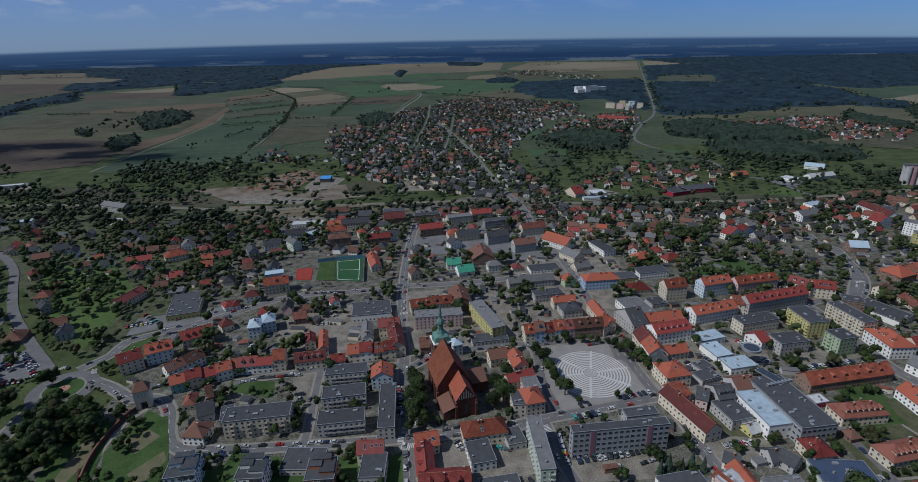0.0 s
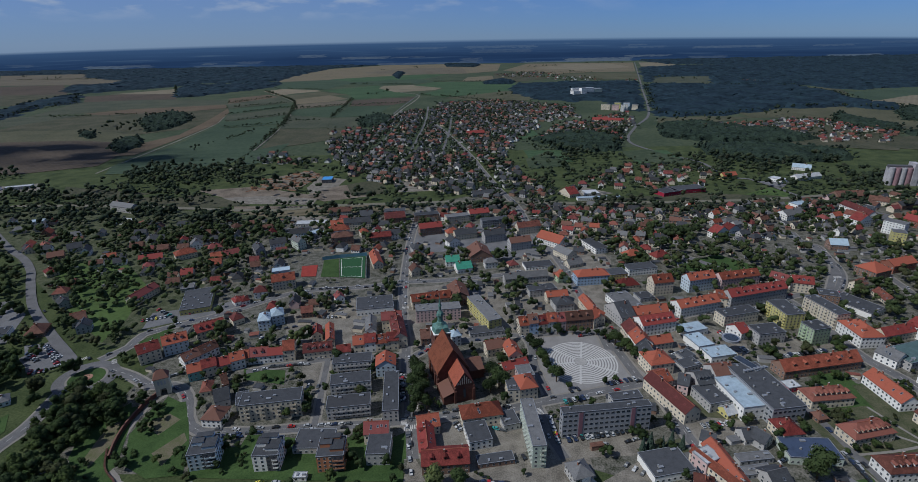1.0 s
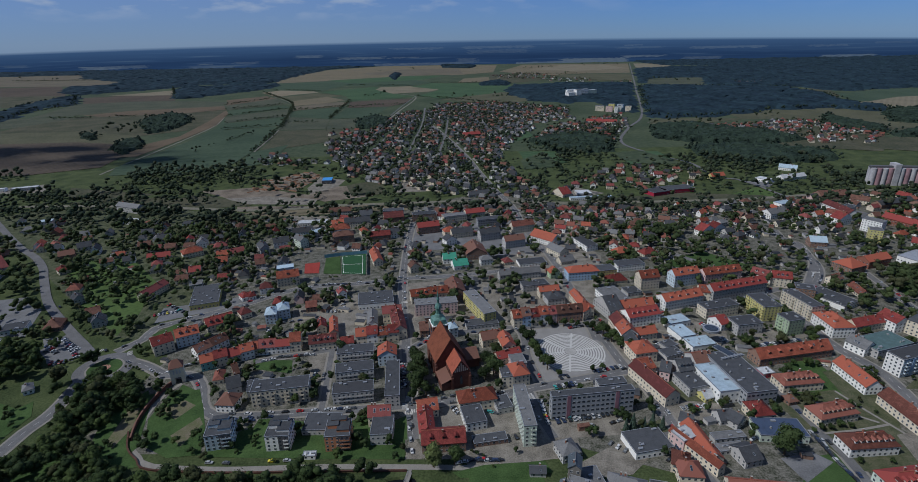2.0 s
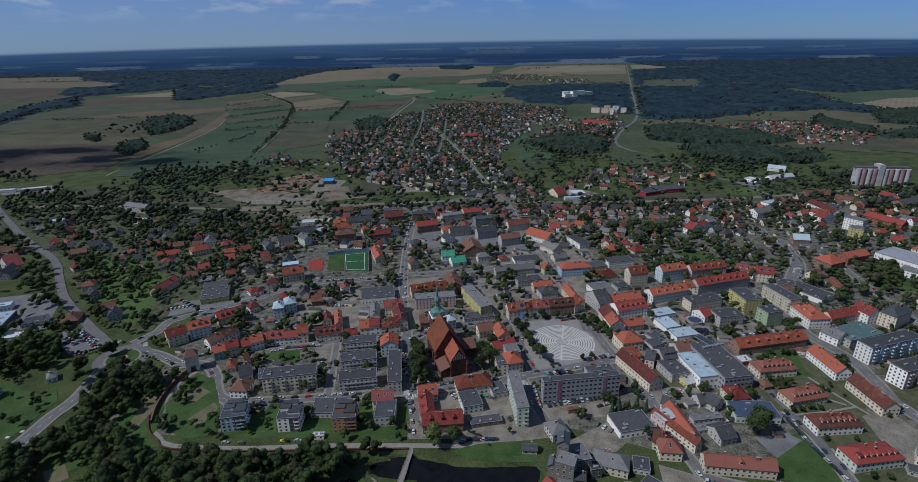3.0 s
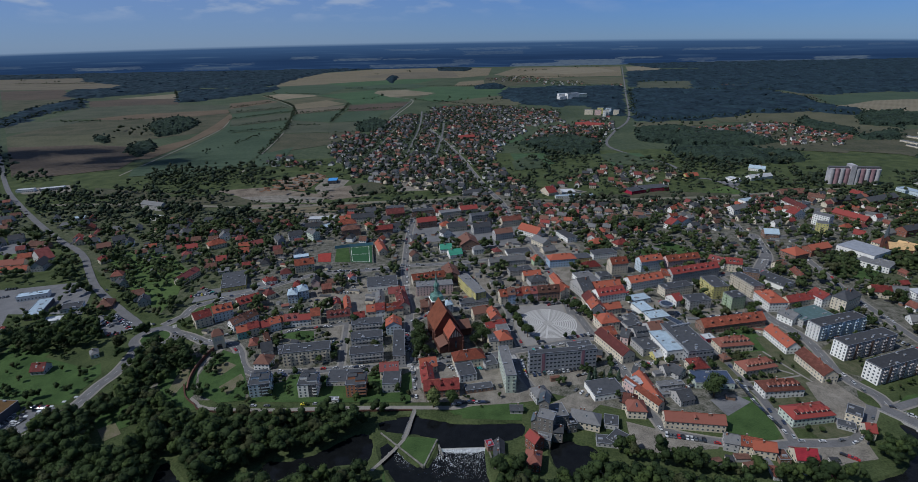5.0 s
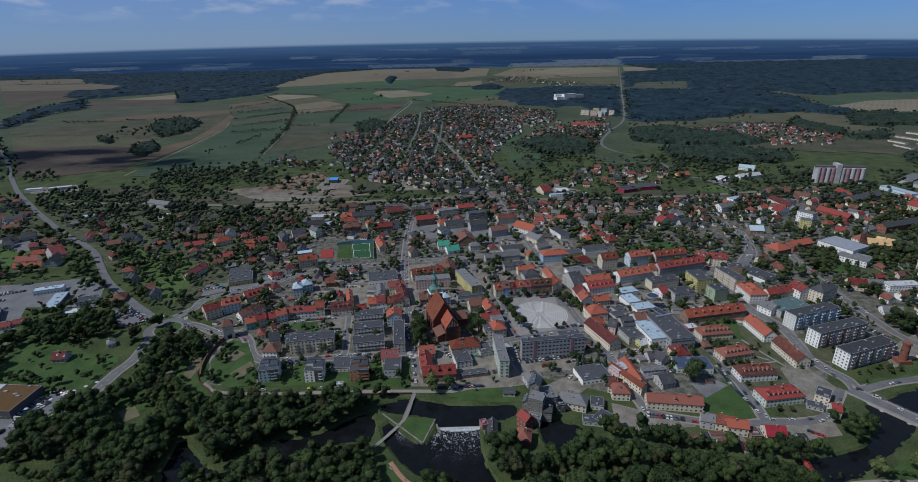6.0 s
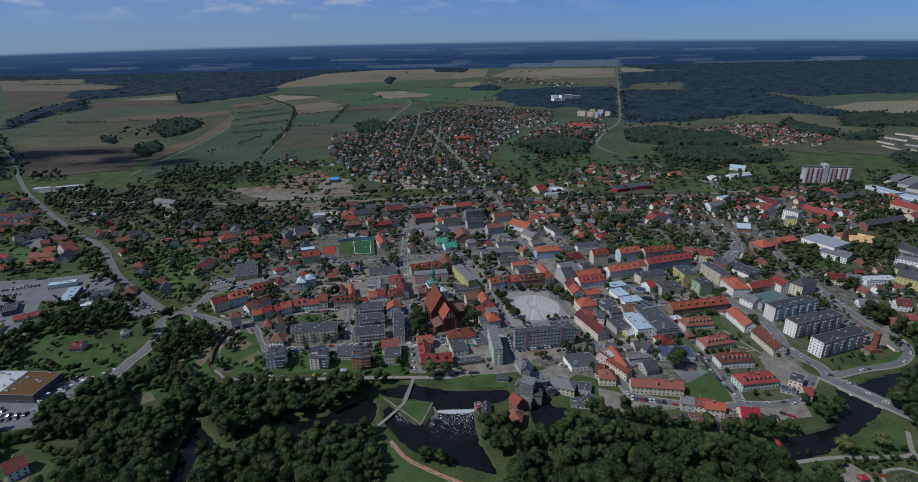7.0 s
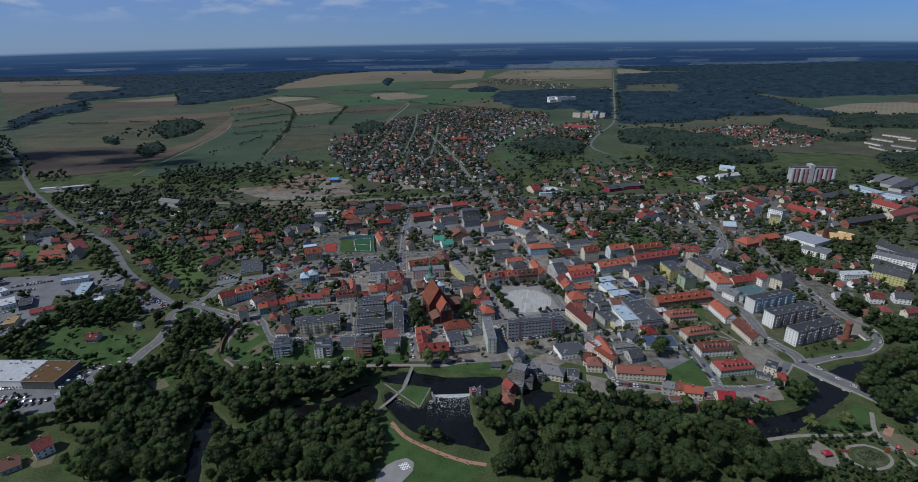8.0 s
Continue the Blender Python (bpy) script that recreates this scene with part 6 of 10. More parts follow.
building(-76.9, 565.7, 17.3, 11.0, 6.6, 18.2, 2, 'gable', 'white', 'bitumen')
building(-5.8, 567.8, 14.8, 11.0, 6.6, 17.3, 2, 'hip', 'cream', 'orange')
building(-187.3, 568.4, 21.5, 11.0, 9.5, 8.3, 3, 'gable', 'white', 'black')
building(-112.5, 575.5, 9.4, 10.0, 6.6, 25.8, 2, 'hip', 'cream', 'orange')
building(85.5, 575.8, 28.6, 12.0, 9.5, 15.6, 3, 'gable', 'cream', 'orange2')
building(489.9, 576.9, 20.3, 14.0, 9.0, 16.9, 3, 'gablex', 'white', 'red')
building(-32.5, 579.2, 27.4, 12.0, 9.5, 16.3, 3, 'gable', 'brown', 'red')
building(-170.3, 580.6, 14.0, 14.0, 5.0, 42.1, 1, 'flat', 'grey', 'lightblue')
building(-144.0, 581.3, 25.6, 13.0, 8.0, 15.4, 2, 'hip', 'white', 'orange')
building(-188.0, 591.5, 17.1, 14.0, 5.0, 20.6, 1, 'flat', 'grey', 'bitumen')
building(499.3, 598.8, 20.7, 14.0, 7.0, -49.9, 2, 'gable', 'white', 'orange2')
building(-275.9, 602.1, 10.5, 12.0, 6.6, 38.1, 2, 'hip', 'grey', 'brown')
building(47.2, 603.4, 34.7, 12.0, 9.5, 13.0, 3, 'flat', 'office', 'bitumen')
building(-124.9, 604.2, 32.7, 12.0, 9.5, 9.3, 3, 'gable', 'cream', 'bitumen')
building(-146.3, 604.6, 23.6, 12.0, 6.6, 14.2, 2, 'gable', 'white', 'orange')
building(423.6, 608.4, 29.5, 16.0, 8.0, 19.4, 3, 'gable', 'white', 'grey')
building(512.4, 612.4, 49.3, 12.0, 9.5, -88.0, 3, 'gable', 'white', 'darkred')
building(0.8, 620.2, 30.9, 13.0, 9.5, 16.0, 3, 'flat', 'cream', 'grey')
building(-187.3, 621.2, 38.2, 14.0, 3.6, 3.8, 1, 'flat', 'grey', 'lightgrey')
building(-81.0, 629.0, 26.0, 18.0, 7.0, 13.8, 2, 'gable', 'brown', 'darkred')
building(-39.5, 629.4, 31.9, 12.0, 9.5, 10.6, 3, 'flat', 'brown', 'bitumen')
building(-118.0, 634.2, 16.5, 16.0, 9.0, 10.5, 2, 'gable', 'grey', 'bitumen')
building(28.6, 637.2, 26.2, 14.0, 8.0, 14.4, 3, 'gable', 'cream', 'red')
building(-82.3, 647.8, 27.8, 12.0, 9.5, 7.4, 3, 'flat', 'grey', 'bitumen')
building(466.1, 657.1, 23.4, 14.0, 5.0, 18.2, 1, 'flat', 'white', 'lightblue')
building(-156.9, 658.5, 30.5, 11.0, 6.6, 6.6, 2, 'gable', 'grey', 'brown')
building(554.2, 689.3, 41.6, 18.0, 6.0, 2.8, 1, 'gable', 'brown', 'brown')
building(205.9, 708.0, 63.3, 8.0, 4.0, 3.3, 1, 'flat', 'white', 'lightblue')
building(312.7, 728.1, 30.0, 22.0, 6.0, 20.5, 1, 'flat', 'crimson', 'bitumen')
building(167.9, 732.5, 16.5, 26.0, 5.0, 25.5, 1, 'gable', 'cream', 'red')
building(201.0, 734.9, 21.9, 20.0, 4.0, 4.2, 1, 'flat', 'grey', 'lightgrey')
building(40.3, 740.0, 34.5, 12.0, 4.0, 13.8, 1, 'gable', 'grey', 'bitumen')
building(345.9, 741.5, 52.7, 22.0, 6.0, 11.3, 1, 'flat', 'crimson', 'bitumen')
building(90.5, 785.9, 32.8, 12.0, 4.0, 16.7, 1, 'flat', 'grey', 'bitumen')
building(512.4, 788.9, 22.4, 16.0, 5.0, -58.9, 1, 'flat', 'white', 'lightgrey')
building(563.2, 798.1, 48.4, 14.0, 5.0, 15.2, 1, 'gable', 'white', 'lightgrey')
building(443.5, 811.2, 26.3, 12.0, 6.0, 15.4, 2, 'gable', 'yellow', 'orange')
building(-215.1, 841.5, 16.5, 22.0, 6.0, 4.9, 1, 'flat', 'bitumen', 'blue')
building(595.0, 860.9, 27.9, 16.0, 5.0, -35.8, 1, 'gable', 'white', 'lightblue')
building(49.4, 1262.5, 43.8, 16.0, 7.0, 12.3, 2, 'gable', 'brown', 'red')
building(419.4, 1435.5, 82.1, 18.0, 6.0, -20.3, 1, 'gable', 'cream', 'red')
# the white hospital in the woods and the flats along the road out of town
building(505, 2118, 92, 16, 30, 14, 6, 'flat', 'white', 'lightgrey')
building(472, 2085, 30, 30, 22, 14, 5, 'flat', 'white', 'lightgrey')
building(560, 2150, 62, 18, 24, 14, 5, 'flat', 'palegreen', 'lightgrey')
building(500, 2086, 22, 26, 33, 14, 7, 'flat', 'white', 'grey')
building(482, 1690, 27, 11, 17, -24, 5, 'flat', 'cream', 'grey')
building(508, 1672, 21, 11, 17, -24, 5, 'flat', 'pink', 'grey')
building(520, 1640, 9, 11, 20, -12, 6, 'flat', 'white', 'grey')
building(534, 1650, 9, 11, 21, -12, 6, 'flat', 'white', 'grey')
building(528, 1715, 19, 11, 19, -30, 5, 'flat', 'yellow', 'grey')
building(552, 1700, 19, 11, 19, -30, 5, 'flat', 'paleblue', 'grey')
building(566, 1660, 18, 11, 18, -30, 5, 'flat', 'cream', 'grey')
# halls, schools and works on the east side
building(481.9, 436.6, 40.7, 34.0, 11, -65.3, 2, 'flat', 'white', 'zinc')
building(474.7, 406.5, 30.8, 24.0, 7, -54.2, 2, 'flat', 'white', 'grey')
building(436.0, 450.2, 31.3, 14.0, 8, 16.7, 2, 'gable', 'brick', 'orange')
building(509.0, 547.4, 21.1, 13.0, 15, -58.6, 5, 'flat', 'white', 'grey')
building(484.4, 513.3, 12.5, 12.0, 16, -28.6, 5, 'flat', 'yellow', 'grey')
building(521.7, 610.0, 21.6, 12.0, 12, 33.7, 4, 'flat', 'cream', 'bitumen')
building(557.5, 559.4, 45.3, 13.0, 8, -68.0, 2, 'gable', 'brick', 'red')
building(603.4, 572.9, 24.4, 12.0, 5, -35.0, 1, 'flat', 'grey', 'grey')
building(614.0, 509.2, 75.0, 14.0, 9, 16.3, 2, 'gable', 'brick', 'bitumen')
building(750.4, 676.8, 55.7, 16.0, 6, -80.7, 1, 'flat', 'paleblue', 'lightblue')
building(762.0, 631.8, 29.5, 16.0, 6, -61.7, 1, 'flat', 'paleblue', 'lightblue')
building(835.6, 750.1, 71.0, 24.0, 6, 32.3, 1, 'flat', 'grey', 'grey')
building(838.5, 728.1, 81.0, 24.0, 6, 32.9, 1, 'flat', 'grey', 'grey')
building(834.8, 698.3, 88.5, 20.0, 6, 34.4, 1, 'flat', 'grey', 'bitumen')
building(704.1, 574.5, 39.6, 18.0, 8, -73.9, 2, 'gable', 'cream', 'red')
building(692.6, 536.0, 63.3, 16.0, 9, 21.3, 2, 'gable', 'cream', 'darkred')
building(661.3, 641.5, 65.8, 16.0, 7, 19.5, 2, 'gable', 'brown', 'bitumen')
building(612.3, 646.7, 64.2, 14.0, 6, 18.2, 1, 'gable', 'brown', 'bitumen')
building(576.2, 660.2, 22.6, 12.0, 6, -45.0, 2, 'gable', 'cream', 'brown')
building(651.1, 673.9, 17.1, 11.0, 6, -69.4, 2, 'gable', 'cream', 'red')
building(655.6, 661.0, 16.1, 10.0, 5, -7.1, 1, 'gable', 'brown', 'orange2')
building(521.5, 495.5, 12.0, 12.0, 6, -41.6, 2, 'gable', 'palegreen', 'red')
building(525.0, 462.4, 17.5, 12.0, 6, -66.4, 2, 'hip', 'cream', 'orange2')
building(538.8, 442.9, 17.8, 16.0, 9, -51.8, 1, 'gable', 'cream', 'tan')
building(537.7, 359.7, 40.4, 14.0, 13, -48.0, 4, 'flat', 'white', 'grey', balc=1)
building(499.1, 319.6, 32.0, 13.0, 12, -51.3, 4, 'gable', 'yellow', 'bitumen')
building(1083.9, 1086.0, 45.3, 9.0, 4.5, -81.9, 1, 'flat', 'cream', 'grey')
building(1146.2, 1133.0, 58.5, 9.0, 4.5, -73.3, 1, 'flat', 'cream', 'grey')
building(1220.9, 1177.3, 67.0, 9.0, 4.5, -66.8, 1, 'flat', 'cream', 'grey')
building(1125.0, 1040.6, 53.5, 9.0, 4.5, -68.0, 1, 'flat', 'grey', 'bitumen')
building(1053.0, 1031.7, 47.2, 9.0, 4.5, -88.1, 1, 'flat', 'cream', 'bitumen')
building(1207.6, 1127.2, 37.8, 9.0, 4.5, -53.6, 1, 'flat', 'cream', 'orange2')
building(1079.4, 987.1, 45.4, 9.0, 4.5, -80.9, 1, 'flat', 'cream', 'grey')
# sheds and houses beside the western road
building(-697.8, 644.9, 25.3, 16.0, 5, 9.1, 1, 'gable', 'cream', 'darkred')
building(-667.9, 644.9, 23.3, 16.0, 5, 9.9, 1, 'gable', 'grey', 'bitumen')
building(-672.4, 607.9, 20.4, 14.0, 5, 11.3, 1, 'gable', 'grey', 'darkred')
building(-641.1, 601.8, 20.1, 14.0, 5, 26.6, 1, 'gable', 'brown', 'brown')
building(-600.2, 543.3, 16.6, 16.0, 5, 57.3, 1, 'gable', 'grey', 'bitumen')
building(-585.3, 559.2, 16.6, 16.0, 5, 32.7, 1, 'gable', 'grey', 'bitumen')
building(-536.3, 532.8, 24.7, 14.0, 5, -14.0, 1, 'gable', 'brown', 'brown')
building(-521.4, 469.9, 25.3, 12.0, 5, 9.1, 1, 'gable', 'cream', 'orange2')
building(-568.1, 468.5, 17.0, 12.0, 5, -3.4, 1, 'gable', 'cream', 'red')
building(-495.3, 483.1, 31.4, 14.0, 8, -37.2, 2, 'gablex', 'grey', 'darkred')
building(-471.3, 697.9, 43.5, 14.0, 8, -23.0, 2, 'gable', 'grey', 'grey')
building(-437.5, 641.3, 20.6, 12.0, 5, -14.0, 1, 'flat', 'white', 'white')
building(-559.4, 649.2, 15.8, 12.0, 4, 18.4, 1, 'flat', 'white', 'lightblue')
building(-766.8, 823.9, 27.7, 12.0, 5, 12.5, 1, 'flat', 'white', 'lightgrey')
building(-724.7, 832.6, 37.7, 12.0, 5, 21.8, 1, 'flat', 'grey', 'lightgrey')
# ---- landmarks ----
def church():
    top = new("church")
    top.matrix_basis = pose(-8.2, 288.5, 0, 0, 0, 16)
    tagged(top, "dark red brick church with steep tile roof and copper spire", "church")
    s = house_walls(22, 27, 13, 17, "gablex", 0)
    part("nave_wall", s.mesh("nave_wall", BRICK), top)
    s = Shape()
    gable_roof(s, 22, 27, 13, 17, 0.5, False)
    part("nave_roof", s.mesh("nave_roof", CHURCH_TILE), top, "steep brown-red tile roof")
    cm = Matrix.Translation((2.6, -21.5, 0))
    part("choir_wall", house_walls(12.5, 17, 13, 9.5, "gablex", 0).mesh("choir_wall", BRICK), top, m=cm)
    s = Shape()
    gable_roof(s, 12.5, 17, 13, 9.5, 0.4, False)
    part("choir_roof", s.mesh("choir_roof", ROOFS["orange"]), top, "orange tile roof", m=cm)
    for k in range(7):
        z = 15 + (3 - abs(k - 3)) * 1.6
        c = Shape()
        c.box(-0.35, 0.35, -0.06, 0.05, 13.4, z)
        part("gable_panel", c.mesh("gable_panel", WALLS["cream"]), top, "pale plaster blind arch panel", m=cm @ Matrix.Translation(((k - 3) * 1.45, -8.5, 0)))
    for u, v in ((-11, -13.5), (11, -13.5), (-11, 0), (11, 0), (-11, -7), (11, -7), (-11, 7), (11, 7), (-3.65, -30), (8.85, -30), (-3.65, -22), (8.85, -22)):
        c = Shape()
        c.box(-0.8, 0.8, -0.9, 0.9, -0.3, 9)
        c.face([(-0.8, -0.9, 9), (0.8, -0.9, 9), (0.6, 0.5, 11.5), (-0.6, 0.5, 11.5)])
        c.box(-0.6, 0.6, -0.5, 0.5, 9, 11.5)
        part("buttress", c.mesh("buttress", BRICK), top, m=Matrix.Translation((u, v, 0)))
    for u, v, r in ((2.6, -30.06, 0), (-11.06, -3.5, -90), (-11.06, 3.5, -90), (11.06, -3.5, 90), (11.06, 3.5, 90), (-11.06, -10.2, -90)):
        c = Shape()
        c.box(-0.8, 0.8, -0.08, 0.1, 0, 6)
        c.face([(-0.8, -0.08, 6), (0.8, -0.08, 6), (0, -0.08, 7.6)])
        part("arched_window", c.mesh("arched_window", GLASS), top, "tall pointed dark window", m=Matrix.Translation((u, v, 3)) @ Matrix.Rotation(radians(r), 4, "Z"))
    part("annex_wall", house_walls(12, 16, 7, 5, "gable", 0).mesh("annex_wall", BRICK), top, m=Matrix.Translation((17, -1, 0)))
    s = Shape()
    gable_roof(s, 12, 16, 7, 5, 0.4, True)
    part("annex_roof", s.mesh("annex_roof", ROOFS["brown"]), top, m=Matrix.Translation((17, -1, 0)))
    s = Shape()
    s.box(-11.5, -4.5, -30, -14, -0.3, 6)
    s.face([(-12, -30.4, 6), (-4.2, -30.4, 8.8), (-4.2, -14, 8.8), (-12, -14, 6)], 1)
    part("sacristy", s.mesh("sacristy", [BRICK, ROOFS["brown"]]), top)
    tm = Matrix.Translation((0.2, 20.0, 0))
    s = Shape()
    s.box(-5.8, 5.8, -5.8, 5.8, -0.3, 25)
    s.box(-6.2, 6.2, -6.2, 6.2, 25, 26, 1, True)
    tower = part("tower", s.mesh("tower", [BRICK, WALLS["white"]]), top, m=tm)
    s = Shape()
    n = 8
    rings = ((26, 6.0, 4), (29.5, 5.2, 4), (31, 3.4, 8), (33, 2.4, 8), (33.2, 2.0, 8), (38, 2.0, 8), (38.2, 2.9, 8), (40, 2.4, 8), (42, 1.0, 8), (42.4, 0.9, 8), (45, 0.9, 8), (45.2, 1.4, 8), (46.5, 0.8, 8), (53, 0.06, 8))
    ring = []
    for z, r, k in rings:
        ring.append([(r * max(1.0, 1.25 if k == 4 and a % 2 else 1.0) * math.cos(a * math.pi / 4), r * (1.25 if k == 4 and a % 2 else 1.0) * math.sin(a * math.pi / 4), z) for a in range(8)])
    for a, b in zip(ring, ring[1:]):
        for k in range(8):
            s.face([a[k], a[(k + 1) % 8], b[(k + 1) % 8], b[k]])
    part("copper_spire", s.mesh("copper_spire", COPPER), tower, "green copper lantern spire")
    c = Shape()
    c.box(-0.08, 0.08, -0.08, 0.08, 52.5, 56)
    c.box(-0.7, 0.7, -0.07, 0.07, 54.2, 54.5)
    part("cross", c.mesh("cross", METAL), tower)
    for r in range(4):
        c = Shape()
        c.box(-0.9, 0.9, -0.1, 0.1, 18, 22.5)
        part("belfry_window", c.mesh("belfry_window", GLASS), tower, m=Matrix.Rotation(radians(90 * r), 4, "Z") @ Matrix.Translation((0, -5.82, 0)))
    FOOT.append((-4, 286, 32, 62, radians(16)))


church()


def gate_tower():
    top = new("gate_tower")
    top.matrix_basis = pose(-202, 277.5, 0, 0, 0, 25)
    tagged(top, "medieval pale brick town gate tower with brown roof", "tower")
    s = Shape()
    for a, b in ((-4.5, -2), (2, 4.5)):
        s.box(a, b, -4.2, 4.2, -0.3, 5)
    s.box(-4.5, 4.5, -4.2, 4.2, 5, 13, 0, True)
    part("wall", s.mesh("wall", WALLS["cream"]), top)
    s = Shape()
    gable_roof(s, 9, 8.4, 13, 4.5, 0.4, True, 3.0)
    part("roof", s.mesh("roof", ROOFS["brown"]), top)
    for sy, r in ((-4.25, 0), (4.25, 180)):
        for u in (-2, 0, 2):
            c = Shape()
            c.box(-0.5, 0.5, -0.04, 0.1, 8, 11)
            part("blind_arch", c.mesh("blind_arch", WALLS["ash"]), top, m=Matrix.Translation((u, sy, 0)) @ Matrix.Rotation(radians(r), 4, "Z"))
    FOOT.append((-202, 277, 9, 9, 0))


gate_tower()


def brick_tower():
    top = new("brick_tower")
    top.matrix_basis = pose(366, 206, 0)
    tagged(top, "round red brick defence tower on a low brick base", "tower")
    m = mat("tower_brick", (0.20, 0.085, 0.06), 0.9, 0.25, 2.0, 0.3)
    s = Shape()
    s.box(-5.2, 5.2, -4, 4, -0.3, 3.2)
    part("base", s.mesh("base", m), top)
    s = Shape()
    s.tube(0, 0, 3.1, 2.7, 3.1, 16.4, 20)
    part("shaft", s.mesh("shaft", m), top)
    s = Shape()
    s.tube(0, 0, 2.7, 3.3, 16.4, 17.0, 20)
    s.tube(0, 0, 3.3, 3.2, 17.0, 18.6, 20)
    part("parapet", s.mesh("parapet", m), top)
    for k in range(4):
        c = Shape()
        c.box(-0.5, 0.5, -0.2, 0.2, 0, 1.6)
        part("slit_window", c.mesh("slit_window", GLASS), top, m=Matrix.Rotation(k * 1.57, 4, "Z") @ Matrix.Translation((0, -2.85, 10.4)))
    FOOT.append((366, 206, 20, 20, 0))


brick_tower()


def silo():
    top = new("grain_silo")
    top.matrix_basis = pose(698, 748, 0, 0, 0, -10)
    tagged(top, "tall pale pink and white grain silo with round bins", "silo")
    pale, pink = mat("silo_white", (0.40, 0.39, 0.41), 0.8, 0.25, 8, 1), mat("silo_pink", (0.30, 0.19, 0.21), 0.8, 0.25, 8, 1)
    for k in range(10):
        if k == 4:
            continue
        s = Shape()
        for v in (0, 8):
            s.tube(0, v, 4.1, 4.1, -0.3, 27, 14)
        part("bin", s.mesh("bin", pink if k in (1, 3, 6, 8) else pale), top, m=Matrix.Translation(((k - 4.5) * 8.0, 0, 0)))
    s = Shape()
    s.box(-8.5, -0.5, -4.5, 13, -0.3, 34)
    part("elevator_tower", s.mesh("elevator_tower", pale), top)
    for a, b in ((-40, -8.6), (-0.4, 40)):
        s = Shape()
        s.box(a, b, 1, 8, 27, 30)
        part("gallery", s.mesh("gallery", WALLS["bitumen"]), top)
    FOOT.append((698, 748, 90, 30, 0))


silo()


def bridge():
    a, b = Vector((303, 166.5)), Vector((328, 127))
    top = new("road_bridge")
    d = b - a
    top.matrix_basis = pose(*((a + b) / 2), 0, 0, 0, math.degrees(math.atan2(d.y, d.x)))
    tagged(top, "concrete road bridge with railings over the river", "bridge")
    L = d.length / 2 + 8
    s = Shape()
    s.box(-L, L, -6, 6, -0.5, 0.35, 0, True)
    deck = part("deck", s.mesh("deck", GROUND["road"]), top)
    for sy in (-1, 1):
        s = Shape()
        s.box(-L, L, sy * 5.2 - 0.8, sy * 5.2 + 0.8, 0.35, 0.55, 0)
        part("walkway", s.mesh("walkway", GROUND["path"]), top)
        s = Shape()
        s.box(-L, L, sy * 6 - 0.2, sy * 6 + 0.2, -1.2, 0.6, 0, True)
        part("edge_beam", s.mesh("edge_beam", CONCRETE), top)
        s = Shape()
        for z in (0.9, 1.3, 1.6):
            s.box(-L, L, sy * 6 - 0.04, sy * 6 + 0.04, z, z + 0.06, 0, True)
        for k in range(24):
            u = -L + (k + 0.5) * 2 * L / 24
            s.box(u - 0.05, u + 0.05, sy * 6 - 0.05, sy * 6 + 0.05, 0.6, 1.62)
        part("railing", s.mesh("railing", METAL), top)
    for u in (-8, 8):
        s = Shape()
        s.box(u - 0.7, u + 0.7, -5.5, 5.5, -4.2, -0.5)
        s.tube(u, -6.5, 1.3, 1.3, -4.2, -1.0, 12)
        part("pier", s.mesh("pier", CONCRETE), top)
    ROAD_LINES.append((np.array([a, b]), 12))


bridge()


def square():
    cx, cy, R = 88.0, 302.0, 26.5
    top = new("circular_paving")
    top.matrix_basis = pose(cx, cy, 0.2)
    tagged(top, "concentric pale stone rings laid into the square paving", "paving", kind="structure")
    spokes = [radians(a) for a in (12, 76, 136, 188, 257, 328)]
    for k in range(11):
        r0, r1 = 5.2 + k * 2.0, 6.3 + k * 2.0
        s = Shape()
        n = 72
        for j in range(n):
            a0, a1 = 6.28319 * j / n, 6.28319 * (j + 1) / n
            s.face([(r0 * math.cos(a0), r0 * math.sin(a0), 0.06), (r1 * math.cos(a0), r1 * math.sin(a0), 0.06), (r1 * math.cos(a1), r1 * math.sin(a1), 0.06), (r0 * math.cos(a1), r0 * math.sin(a1), 0.06)])
        part("ring", s.mesh("ring", GROUND["stripe"]), top)
    for a in spokes:
        s = Shape()
        s.box(4.5, R + 0.8, -0.7, 0.7, 0.0, 0.09)
        part("spoke", s.mesh("spoke", GROUND["stripe"]), top, m=Matrix.Rotation(a, 4, "Z"))
    s = Shape()
    s.tube(0, 0, 4.3, 4.3, 0, 0.1, 40)
    part("centre_disc", s.mesh("centre_disc", CONCRETE), top)


square()


def roundabout():
    cx, cy = -266.5, 295.0
    top = new("roundabout_island")
    top.matrix_basis = pose(cx, cy, 0.22)
    tagged(top, "round grassy traffic island with flower bed and kerb", "traffic island", kind="structure")
    s = Shape()
    s.tube(0, 0, 21, 21, -0.2, 0.05, 48)
    part("carriageway", s.mesh("carriageway", GROUND["road"]), top)
    for n, r, z, m in (("apron", 13.2, 0.12, GROUND["path"]), ("lawn", 11.8, 0.22, GROUND["lawn"]), ("flower_bed", 4.0, 0.4, GROUND["brickpath"])):
        s = Shape()
        s.tube(0, 0, r, r, 0, z, 40)
        part(n, s.mesh(n, m), top)


roundabout()


